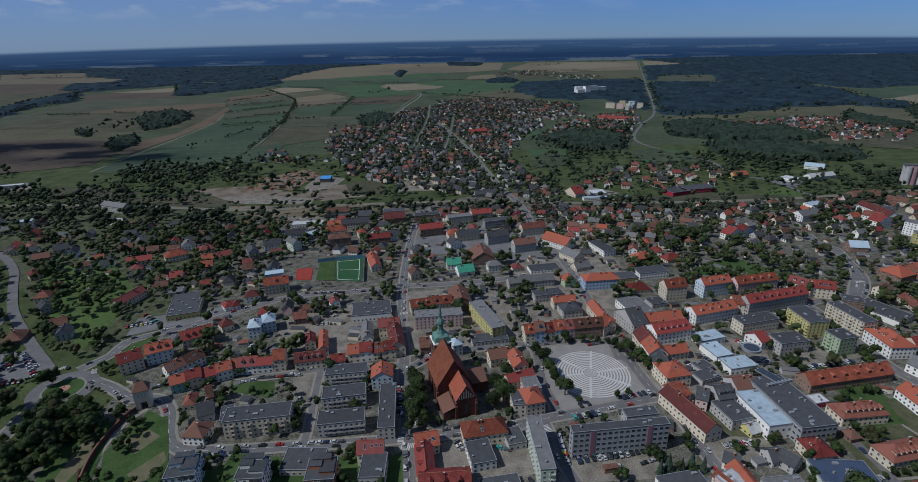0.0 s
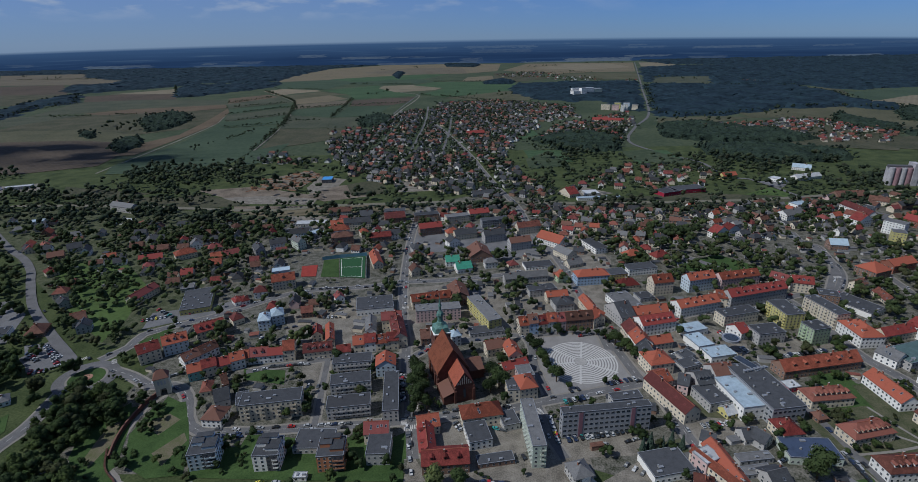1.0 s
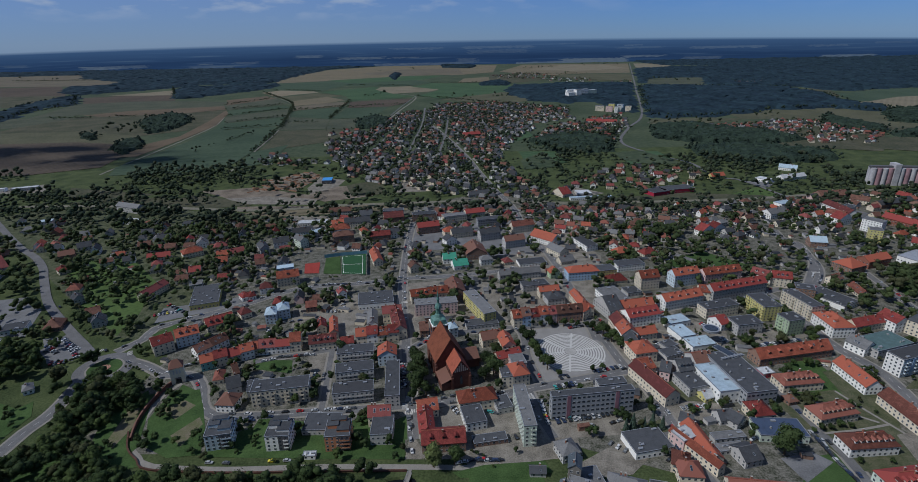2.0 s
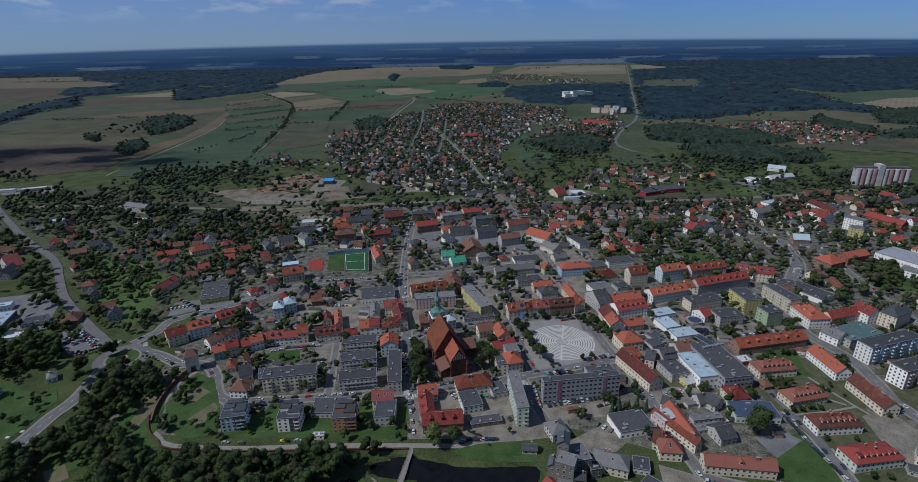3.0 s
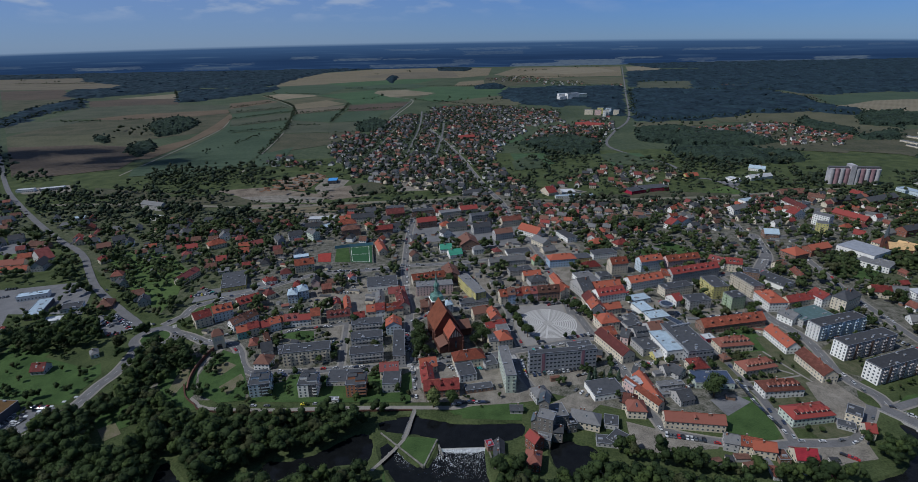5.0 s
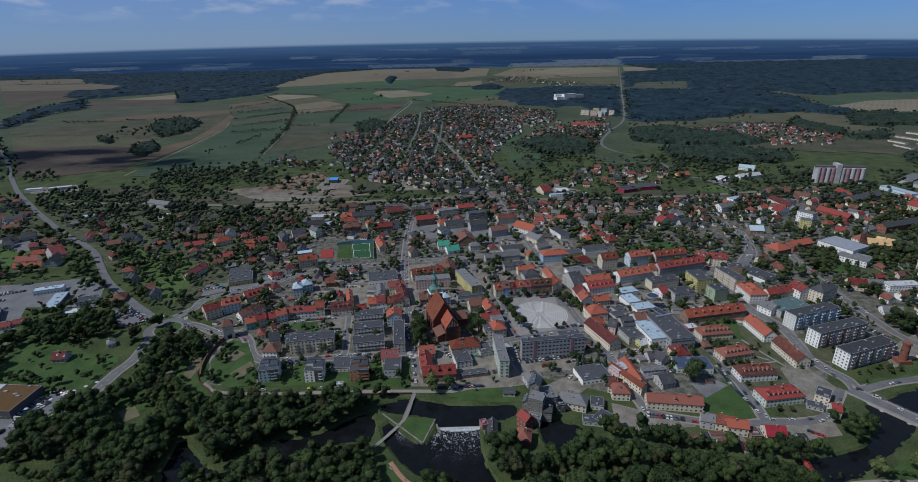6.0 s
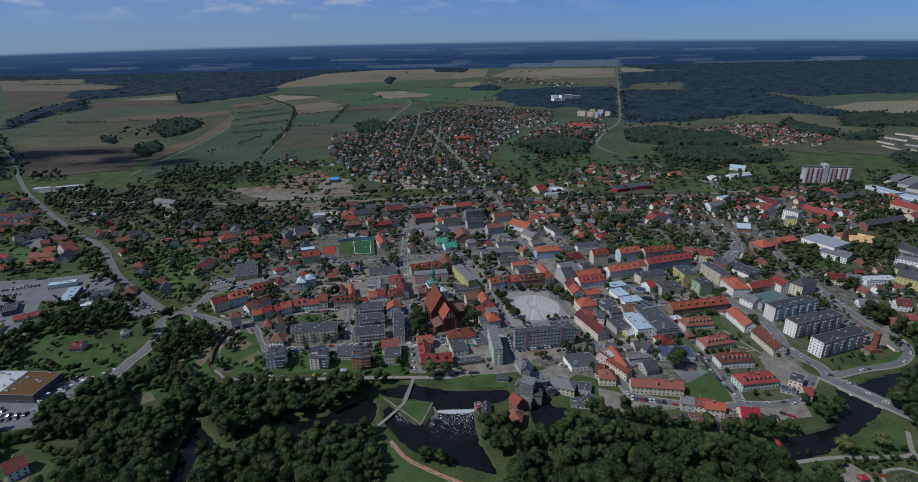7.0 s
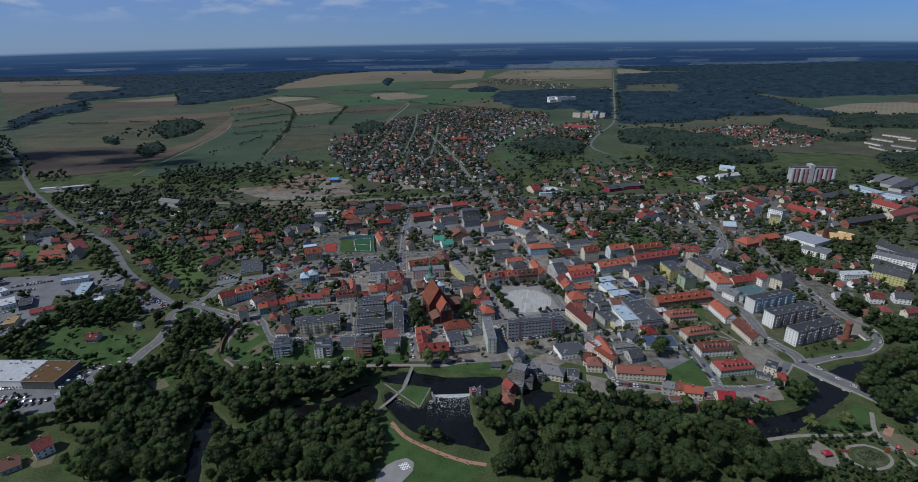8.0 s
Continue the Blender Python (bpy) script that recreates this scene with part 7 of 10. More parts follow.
def pitch():
    FOOT.append((-128, 482, 82, 66, radians(-6)))
    for nm, m, pts, lab in (("pitch", "turf", [(-128, 506), (-101, 511), (-93, 454), (-118, 457)], "green artificial turf football pitch with white lines"), ("lawn", "lawn", [(-144, 501), (-129, 505), (-119, 457), (-138, 459)], "green school lawn"),
                            ("court", "court", [(-164, 486), (-148, 489), (-143, 460), (-158, 460)], "red surfaced ball court")):
        tagged(flat_sheet(nm, pts, 0.45, GROUND[m]), lab, nm, kind="structure")
    s = Shape()
    a, b, c, d = [Vector((*p, 0.5)) for p in ((-126, 503), (-104, 507), (-96.5, 457), (-117, 459.5))]
    for p, q in ((a, b), (b, c), (c, d), (d, a), ((a + d) / 2, (b + c) / 2)):
        u = (q - p).normalized()
        v = Vector((-u.y, u.x, 0)) * 0.18
        s.face([p - v, q - v, q + v, p + v])
    tagged(new("pitch_lines", s.mesh("pitch_lines", WALLS["white"])), "white painted pitch lines", "pitch lines", kind="structure")
    s = Shape()
    fence = [(-146, 502), (-128, 507.5), (-99.5, 512.5), (-91, 453)]
    for (x0, y0), (x1, y1) in zip(fence, fence[1:]):
        s.face([(x0, y0, 0), (x1, y1, 0), (x1, y1, 4), (x0, y0, 4)])
    tagged(new("pitch_fence", s.mesh("pitch_fence", mat("fence_mesh", (0.16, 0.30, 0.38), 0.7))), "tall blue-green mesh fence round the pitch", "fence")


pitch()


def foam_web(top, reach):
    """Torn threads of foam over dark water, thinning out downstream."""
    m = bpy.data.materials.new("foam_web")
    m.use_nodes = True
    nt = m.node_tree
    b = nt.nodes["Principled BSDF"]
    b.inputs["Base Color"].default_value, b.inputs["Roughness"].default_value = (0.72, 0.74, 0.75, 1), 0.7
    geo = nt.nodes.new("ShaderNodeNewGeometry")
    mp = nt.nodes.new("ShaderNodeMapping")
    mp.inputs["Scale"].default_value = (0.3, 0.13, 1.0)
    nz, fine = nt.nodes.new("ShaderNodeTexNoise"), nt.nodes.new("ShaderNodeTexNoise")
    nz.inputs["Scale"].default_value, nz.inputs["Detail"].default_value, nz.inputs["Distortion"].default_value = 1.0, 2.0, 2.2
    fine.inputs["Scale"].default_value, fine.inputs["Detail"].default_value = 0.16, 2.0
    nt.links.new(geo.outputs["Position"], mp.inputs["Vector"])
    nt.links.new(mp.outputs["Vector"], nz.inputs["Vector"])
    nt.links.new(geo.outputs["Position"], fine.inputs["Vector"])

    def calc(op, a, c):
        n = nt.nodes.new("ShaderNodeMath")
        n.operation = op
        for k, v in enumerate((a, c)):
            if isinstance(v, float):
                n.inputs[k].default_value = v
            else:
                nt.links.new(v, n.inputs[k])
        return n.outputs[0]
    sep = nt.nodes.new("ShaderNodeSeparateXYZ")
    nt.links.new(geo.outputs["Position"], sep.inputs["Vector"])
    down = calc("DIVIDE", calc("SUBTRACT", top, sep.outputs["Y"]), reach)
    fade = calc("MAXIMUM", calc("SUBTRACT", 1.0, down), 0.0)
    line = calc("ABSOLUTE", calc("SUBTRACT", nz.outputs["Fac"], 0.5), 0.0)
    width = calc("MULTIPLY", calc("MULTIPLY", fade, calc("ADD", fade, 0.35)), 0.021)
    width = calc("MULTIPLY", width, calc("MULTIPLY", fine.outputs["Fac"], 1.6))
    edge = calc("MULTIPLY", calc("DIVIDE", calc("SUBTRACT", width, line), 0.016), 1.0)
    n = nt.nodes.new("ShaderNodeClamp")
    nt.links.new(edge, n.inputs["Value"])
    nt.links.new(n.outputs["Result"], b.inputs["Alpha"])
    return m


def weir():
    s = Shape()
    s.box(-11, 22, 147, 148.2, -4, -1.0)
    tagged(new("weir", s.mesh("weir", CONCRETE)), "low concrete river weir with falling water", "weir")
    rng = random.Random(4)
    f = Shape()
    for k in range(150):
        x = -10.6 + k * 0.215
        d = 3.6 * (1 - ((x - 6) / 17) ** 2)
        f.face([(x, 147.3, -0.92), (x + rng.uniform(0.08, 0.2), 147.3, -0.92), (x + 0.22, 146 - rng.uniform(0.3, 1) * d, -1.2), (x, 146 - rng.uniform(0.2, 1) * d, -1.2)])
    tagged(new("falling_water", f.mesh("falling_water", FOAM)), "white water falling over the weir crest", "foam", kind="stuff")
    tagged(flat_sheet("white_water", [(-11, 146.5), (22, 146.5), (21, 126), (16, 108), (6, 98), (-6, 102), (-14, 118), (-15, 135)], -1.24, foam_web(147.0, 44.0)), "white foam web spreading below the weir", "foam", kind="stuff")
    tagged(flat_sheet("white_water", [(-44, 147), (-32, 149), (-26, 138), (-14, 131), (-12, 122), (-24, 124), (-36, 134)], -1.24, foam_web(149.0, 26.0)), "white foam below the side sluice", "foam", kind="stuff")
    w = Shape()
    for (x0, y0), (x1, y1) in (((-50, 163), (-20, 132)), ((-20, 132), (-12, 155)), ((-11, 150), (-8, 140)), ((20, 150), (24, 128))):
        u = Vector((x1 - x0, y1 - y0, 0)).normalized()
        n = Vector((-u.y, u.x, 0)) * 0.5
        p, q = Vector((x0, y0, 0)), Vector((x1, y1, 0))
        c = [p - n, q - n, q + n, p + n]
        w.face([v + Vector((0, 0, 0.5)) for v in c])
        for i in range(4):
            w.face([c[i] + Vector((0, 0, -4)), c[(i + 1) % 4] + Vector((0, 0, -4)), c[(i + 1) % 4] + Vector((0, 0, 0.5)), c[i] + Vector((0, 0, 0.5))])
    tagged(new("quay_wall", w.mesh("quay_wall", OLD_CONCRETE)), "weathered concrete quay walls round the small island", "wall", kind="structure")
    top = new("footbridge")
    tagged(top, "narrow footbridge over the upper pool", "footbridge")
    top.matrix_basis = pose(-31, 171, 0, 0, 0, 78)
    s = Shape()
    s.box(-15, 13, -1.3, 1.3, -0.1, 0.35, 0, True)
    part("deck", s.mesh("deck", GROUND["path"]), top)
    for sy in (-1, 1):
        s = Shape()
        s.box(-15, 13, sy * 1.25 - 0.05, sy * 1.25 + 0.05, 1.2, 1.3, 0, True)
        for k in range(12):
            s.box(-15 + k * 2.5, -14.9 + k * 2.5, sy * 1.25 - 0.05, sy * 1.25 + 0.05, 0.3, 1.25)
        part("railing", s.mesh("railing", METAL), top)


weir()


def mall_roof():
    """Round rooflight, dark rooflight panel and a row of ducts on the big grey hall."""
    s = Shape()
    s.tube(0, 0, 6.2, 6.2, 0, 1.6, 28)
    s.tube(0, 0, 5.0, 4.0, 1.6, 2.0, 28, 1)
    ob = new("rooflight", s.mesh("rooflight", [METAL, GLASS]))
    ob.matrix_basis = pose(199, 309, 12.1)
    tagged(ob, "round glazed rooflight drum on the grey hall roof", "rooflight")
    s = Shape()
    s.box(-3.2, 3.2, -9, 9, 0, 0.6)
    s.box(-2.8, 2.8, -8.6, 8.6, 0.6, 0.7, 1)
    ob = new("rooflight", s.mesh("rooflight", [METAL, GLASS]))
    ob.matrix_basis = pose(195, 278, 12.1, 0, 0, 25)
    tagged(ob, "long dark blue glazed rooflight on the grey hall", "rooflight")
    for k in range(7):
        s = Shape()
        s.tube(0, 0, 0.9, 0.9, 0, 1.4, 10)
        s.tube(0, 0, 1.1, 1.1, 1.4, 1.6, 10)
        s.box(0.4, 2.2, -0.5, 0.5, 0.2, 1.1)
        ob = new("roof_fan", s.mesh("roof_fan", METAL))
        ob.matrix_basis = pose(188 + k * 2.6, 268.5 + k * 0.7, 12.1)
        tagged(ob, "pale metal roof fan on the grey hall", "roof fan", "roof fans")


mall_roof()


def cloud(x, y, z, rx, ry, seed):
    """A drifting cumulus whose shade lies on the fields."""
    rng = random.Random(seed)
    b = bmesh.new()
    for k in range(26):
        a, q = rng.uniform(0, 6.28), rng.random() ** 0.5
        m = Matrix.Translation((math.cos(a) * q * rx, math.sin(a) * q * ry, rng.uniform(0, 60))) @ Matrix.Diagonal((rx * rng.uniform(0.2, 0.42), ry * rng.uniform(0.25, 0.5), rng.uniform(40, 80), 1))
        bmesh.ops.create_icosphere(b, subdivisions=2, radius=1.0, matrix=m)
    for v in b.verts:
        v.co += Vector((noise.noise(v.co / 60) * 30, noise.noise(v.co / 45) * 25, noise.noise(v.co / 50) * 25))
    me = bpy.data.meshes.new("cloud")
    b.to_mesh(me)
    b.free()
    me.materials.append(CLOUD)
    ob = new("cloud", me)
    ob.location = (x, y, z)
    tagged(ob, "white drifting cumulus cloud high over the fields", "cloud", "clouds")


CLOUD = mat("cloud_white", (0.8, 0.8, 0.8), 1.0, 0.05, 80, 20)
CLOUD.node_tree.nodes["Principled BSDF"].inputs["Alpha"].default_value = 0.10
for sx, sy, rx, ry, seed in ((-1150, 1120, 420, 120, 1), (-720, 1060, 140, 70, 2)):
    high = 1000.0
    cloud(sx + sun_way.x / sun_way.z * high, sy + sun_way.y / sun_way.z * high, high, rx, ry, seed)


def supermarket():
    """Skylights, lit sign box, canopy and pylon of the big store."""
    for k in range(7):
        s = Shape()
        s.box(-1.2, 1.2, -0.9, 0.9, 0, 0.5)
        ob = new("skylight", s.mesh("skylight", ROOFS["white"]))
        ob.matrix_basis = pose(-307 + k * 5.4, 172 + k * 5.0, 7.3)
        tagged(ob, "small white skylight on the planted store roof", "skylight", "skylights")
    top = new("store_sign")
    top.matrix_basis = pose(-303, 162, 0)
    tagged(top, "white sign panel with red square above the store entrance", "sign")
    for n, a, m in (("panel", (-5, 5, -0.4, 0, 4.6, 9.0), WALLS["white"]), ("emblem", (-3, 0.5, -0.5, -0.4, 5.2, 8.6), WALLS["crimson"]), ("canopy", (-7, 16, -5, 0, 3.8, 4.3), METAL)):
        s = Shape()
        s.box(*a, 0, True)
        part(n, s.mesh(n, m), top)
    for u in (-6, 4, 15):
        s = Shape()
        s.box(u - 0.15, u + 0.15, -4.8, -4.5, 0, 3.8)
        part("post", s.mesh("post", METAL), top)
    top = new("pylon_sign")
    top.matrix_basis = pose(-279, 143, 0, 0, 0, 10)
    tagged(top, "tall white and red pylon sign at the car park", "sign")
    s = Shape()
    s.box(-1.6, 1.6, -0.3, 0.3, 0, 9)
    part("board", s.mesh("board", WALLS["white"]), top)
    for z in (2, 6):
        s = Shape()
        s.box(-1.3, 1.3, -0.34, -0.3, z, z + 2)
        part("emblem", s.mesh("emblem", WALLS["crimson"]), top)


supermarket()


def zebra(x, y, turn, n):
    top = new("zebra_crossing")
    top.matrix_basis = pose(x, y, 0.3, 0, 0, turn)
    tagged(top, "white painted zebra crossing on asphalt", "crossing", kind="structure")
    for k in range(n):
        part("stripe", ZEBRA, top, m=Matrix.Translation((0, (k - n / 2) * 1.1, 0)))


def stripe_mesh():
    s = Shape()
    s.box(-1.8, 1.8, -0.28, 0.28, 0, 0.03)
    return s.mesh("stripe", GROUND["stripe"])


ZEBRA = stripe_mesh()
zebra(-31.4, 254.9, 90, 6)
zebra(-33.9, 249.3, 0, 6)
zebra(-29.9, 236.6, 90, 6)
zebra(-35.6, 241.9, 0, 6)
zebra(49.6, 248.8, 20, 6)
zebra(-288.6, 315.7, -40, 7)
zebra(-284.4, 319.4, -40, 6)
zebra(129.0, 263.5, 30, 6)
zebra(-259.0, 315.4, 30, 6)
zebra(-33.0, 234.8, 90, 5)
zebra(-47.7, 390.2, 90, 6)
zebra(365.3, 434.0, 90, 7)


def road_lines():
    """Dashed centre lines on the main streets."""
    for line, width in ROAD_LINES:
        if width < 6.5 or line[0][1] > 650:
            continue
        s = Shape()
        run = np.concatenate([[0], np.cumsum(np.hypot(*np.diff(line, axis=0).T))])
        for q in np.arange(4, run[-1] - 4, 9):
            a = np.array([np.interp(q, run, line[:, 0]), np.interp(q, run, line[:, 1])])
            b = np.array([np.interp(q + 4, run, line[:, 0]), np.interp(q + 4, run, line[:, 1])])
            u = (b - a) / max(np.hypot(*(b - a)), 1e-6)
            v = np.array([-u[1], u[0]]) * 0.11
            s.face([(*(a - v), 0.31), (*(b - v), 0.31), (*(b + v), 0.31), (*(a + v), 0.31)])
        tagged(new("lane_marking", s.mesh("lane_marking", GROUND["stripe"])), "dashed white lane line on the street", "lane marking", kind="structure")


road_lines()


def town_wall(pts, height):
    """A brick wall with a tiled coping along a path."""
    line = smooth_line(pts, 3.0)
    d = np.gradient(line, axis=0)
    d /= np.hypot(d[:, 0], d[:, 1])[:, None]
    n = np.stack([-d[:, 1], d[:, 0]], 1)
    top = new("brick_wall")
    tagged(top, "long low red-brown brick wall with tile coping", "wall")
    for name, half, z0, z1, m in (("wall", 0.3, -0.3, height, BRICK), ("coping", 0.5, height, height + 0.25, ROOFS["brown"])):
        s = Shape()
        a, b = line + n * half, line - n * half
        for k in range(len(line) - 1):
            s.face([(*b[k], z1), (*b[k + 1], z1), (*a[k + 1], z1), (*a[k], z1)])
            s.face([(*b[k + 1], z1), (*b[k], z1), (*b[k], z0), (*b[k + 1], z0)])
            s.face([(*a[k], z1), (*a[k + 1], z1), (*a[k + 1], z0), (*a[k], z0)])
        part(name, s.mesh(name, m), top)




def spire_church():
    top = new("brick_church")
    top.matrix_basis = pose(517, 450, 0, 0, 0, -20)
    tagged(top, "small red brick church with tan roof and slate spire", "church")
    part("nave_wall", house_walls(26, 13, 8, 6, "gable", 0).mesh("nave_wall", BRICK), top, m=Matrix.Translation((15, -4, 0)))
    s = Shape()
    gable_roof(s, 26, 13, 8, 6, 0.5, True)
    part("nave_roof", s.mesh("nave_roof", ROOFS["tan"]), top, m=Matrix.Translation((15, -4, 0)))
    s = Shape()
    s.box(-3, 3, -3, 3, -0.3, 17)
    tower = part("tower", s.mesh("tower", BRICK), top)
    s = Shape()
    for k in range(4):
        a = [(3.1, -3.1), (3.1, 3.1), (-3.1, 3.1), (-3.1, -3.1)]
        (x0, y0), (x1, y1) = a[k], a[(k + 1) % 4]
        s.face([(x0, y0, 17), (x1, y1, 17), ((x0 + x1) / 2, (y0 + y1) / 2, 21)])
    part("gable", s.mesh("gable", BRICK), tower)
    s = Shape()
    s.tube(0, 0, 3.0, 0.06, 17, 37, 8)
    part("spire", s.mesh("spire", ROOFS["slate"]), tower, "thin grey slate spire")
    for r in range(4):
        c = Shape()
        c.box(-0.6, 0.6, -0.1, 0.1, 11, 15)
        part("belfry_window", c.mesh("belfry_window", GLASS), tower, m=Matrix.Rotation(radians(90 * r), 4, "Z") @ Matrix.Translation((0, -3.02, 0)))
    FOOT.append((524, 447, 40, 20, 0))


spire_church()


def pavilion(x, y, turn):
    top = new("garden_pavilion")
    top.matrix_basis = pose(x, y, 0.0, 0, 0, turn)
    tagged(top, "open garden pavilion with a dark red pyramid roof", "pavilion", "garden pavilions")
    for u in (-2.4, 2.4):
        for v in (-1.7, 1.7):
            s = Shape()
            s.box(u - 0.09, u + 0.09, v - 0.09, v + 0.09, 0, 2.4)
            part("post", s.mesh("post", BARK), top)
    s = Shape()
    gable_roof(s, 5.2, 3.8, 2.4, 1.4, 0.3, True, 1.5)
    part("roof", s.mesh("roof", ROOFS["crimson"]), top)
    s = Shape()
    s.box(-1.0, 1.0, -0.4, 0.4, 0.7, 0.78, 0, True)
    part("table", s.mesh("table", BARK), top)


for x, y, t in ((252, 68, 10),):
    pavilion(x, y, t)


def flower_bed(x, y, turn, length, width):
    top = new("flower_bed")
    top.matrix_basis = pose(x, y, 0.0, 0, 0, turn)
    tagged(top, "long bed of red flowers in the park garden", "flower bed", "flower beds")
    s = Shape()
    s.box(-length / 2, length / 2, -width / 2, width / 2, 0, 0.35)
    part("edging", s.mesh("edging", OLD_CONCRETE), top)
    rng, s = random.Random(int(x)), Shape()
    for k in range(150):
        u, v, h = rng.uniform(-0.48, 0.48) * length, rng.uniform(-0.45, 0.45) * width, rng.uniform(0.6, 1.0)
        ring = [(u + 0.4 * math.cos(q * 1.257 + k), v + 0.4 * math.sin(q * 1.257 + k), h - rng.uniform(0.1, 0.3)) for q in range(5)]
        for q in range(5):
            s.face([ring[q], ring[(q + 1) % 5], (u, v, h)])
    part("planting", s.mesh("planting", RED_FLOWERS), top)


RED_FLOWERS = mat("red_flowers", (0.34, 0.02, 0.02), 0.8, 0.5, 1.5, 0.4, col2=(0.10, 0.06, 0.02))
flower_bed(266, 71, -12, 9, 2.6)
flower_bed(295, 70, 35, 7, 2.0)


def play_tower(x, y, turn):
    top = new("play_tower")
    top.matrix_basis = pose(x, y, 0.0, 0, 0, turn)
    tagged(top, "red playground tower with a yellow slide on sand", "play tower")
    for u in (-1, 1):
        for v in (-1, 1):
            s = Shape()
            s.box(u - 0.08, u + 0.08, v - 0.08, v + 0.08, 0, 3)
            part("post", s.mesh("post", BARK), top)
    s = Shape()
    s.box(-1.1, 1.1, -1.1, 1.1, 1.3, 1.45, 0, True)
    part("platform", s.mesh("platform", WALLS["brown"]), top)
    s = Shape()
    gable_roof(s, 2.4, 2.4, 3, 1.1, 0.2, True, 1.0)
    part("roof", s.mesh("roof", ROOFS["crimson"]), top)
    s = Shape()
    s.face([(1.1, -0.5, 1.4), (4.4, -0.5, 0.3), (4.4, 0.5, 0.3), (1.1, 0.5, 1.4)])
    for v in (-0.5, 0.5):
        s.face([(1.1, v, 1.4), (4.4, v, 0.3), (4.4, v, 0.65), (1.1, v, 1.75)])
    part("slide", s.mesh("slide", CAR_YELLOW), top)


CAR_YELLOW = mat("yellow_plastic", (0.62, 0.50, 0.03), 0.4, 0.08, 1.0, 0.2)
play_tower(302, 70, -50)
play_tower(309, 66, 20)


def park_bench(x, y, turn):
    top = new("park_bench")
    top.matrix_basis = pose(x, y, 0.12, 0, 0, turn)
    tagged(top, "dark wooden park bench on a small pale slab", "bench", "park benches")
    for n, a, m in (("slab", (-1.6, 1.6, -0.9, 0.7, -0.1, 0.06), GROUND["path"]), ("seat", (-0.9, 0.9, -0.25, 0.25, 0.42, 0.5), BARK), ("backrest", (-0.9, 0.9, -0.32, -0.26, 0.5, 0.9), BARK), ("leg", (-0.75, -0.65, -0.2, 0.2, 0.06, 0.42), METAL), ("leg", (0.65, 0.75, -0.2, 0.2, 0.06, 0.42), METAL)):
        s = Shape()
        s.box(*a, 0, True)
        part(n, s.mesh(n, m), top)


park_bench(-38.8, 111.1, -47)
park_bench(-29.3, 100.9, -45)
park_bench(-23.2, 95.3, -38)
park_bench(-18.2, 92.1, -37)
park_bench(-12.8, 87.4, -36)
park_bench(-5.9, 83.1, -31)
park_bench(-0.0, 79.6, -25)
park_bench(7.0, 77.1, -26)
park_bench(13.5, 73.1, -32)


def chess_board(x, y, turn):
    top = new("chess_board")
    top.matrix_basis = pose(x, y, 0.22, 0, 0, turn)
    tagged(top, "large chess board of pale slabs in the paved plaza", "chess board", kind="structure")
    for i in range(6):
        for j in range(6):
            if (i + j) % 2:
                part("slab", CHESS, top, m=Matrix.Translation(((i - 2.5) * 1.0, (j - 2.5) * 1.0, 0)))


def chess_slab():
    s = Shape()
    s.box(-0.48, 0.48, -0.48, 0.48, 0, 0.04)
    return s.mesh("slab", WALLS["white"])


CHESS = chess_slab()
chess_board(-27.9, 72.6, 30)


def red_footbridge():
    a, b = Vector((223.0, 124)), Vector((218.5, 95))
    d = b - a
    top = new("footbridge")
    top.matrix_basis = pose(*((a + b) / 2), 0, 0, 0, math.degrees(math.atan2(d.y, d.x)))
    tagged(top, "red steel truss footbridge over the river", "footbridge")
    red, L = mat("red_steel", (0.30, 0.06, 0.045), 0.6, 0.3, 2.0, 0.3), d.length / 2
    s = Shape()
    s.box(-L, L, -1.2, 1.2, 0.1, 0.4, 0, True)
    part("deck", s.mesh("deck", red), top)
    for sy in (-1.25, 1.25):
        s = Shape()
        for z in (0.5, 1.5, 2.3):
            s.box(-L, L, sy - 0.07, sy + 0.07, z, z + 0.12, 0, True)
        n = 14
        for k in range(n + 1):
            u = -L + k * 2 * L / n
            s.box(u - 0.07, u + 0.07, sy - 0.06, sy + 0.06, 0.4, 2.4)
        part("truss", s.mesh("truss", red), top)
    ROAD_LINES.append((np.array([tuple(a + d * k / 12) for k in range(13)]), 3.0))


red_footbridge()
town_wall([(-202, 215), (-206, 228), (-208, 241), (-208, 253), (-207, 265), (-204, 274)], 2.8)
town_wall([(-208, 223), (-200, 208), (-190, 199), (-179, 191), (-134, 187), (-80, 186), (-30, 185)], 1.0)


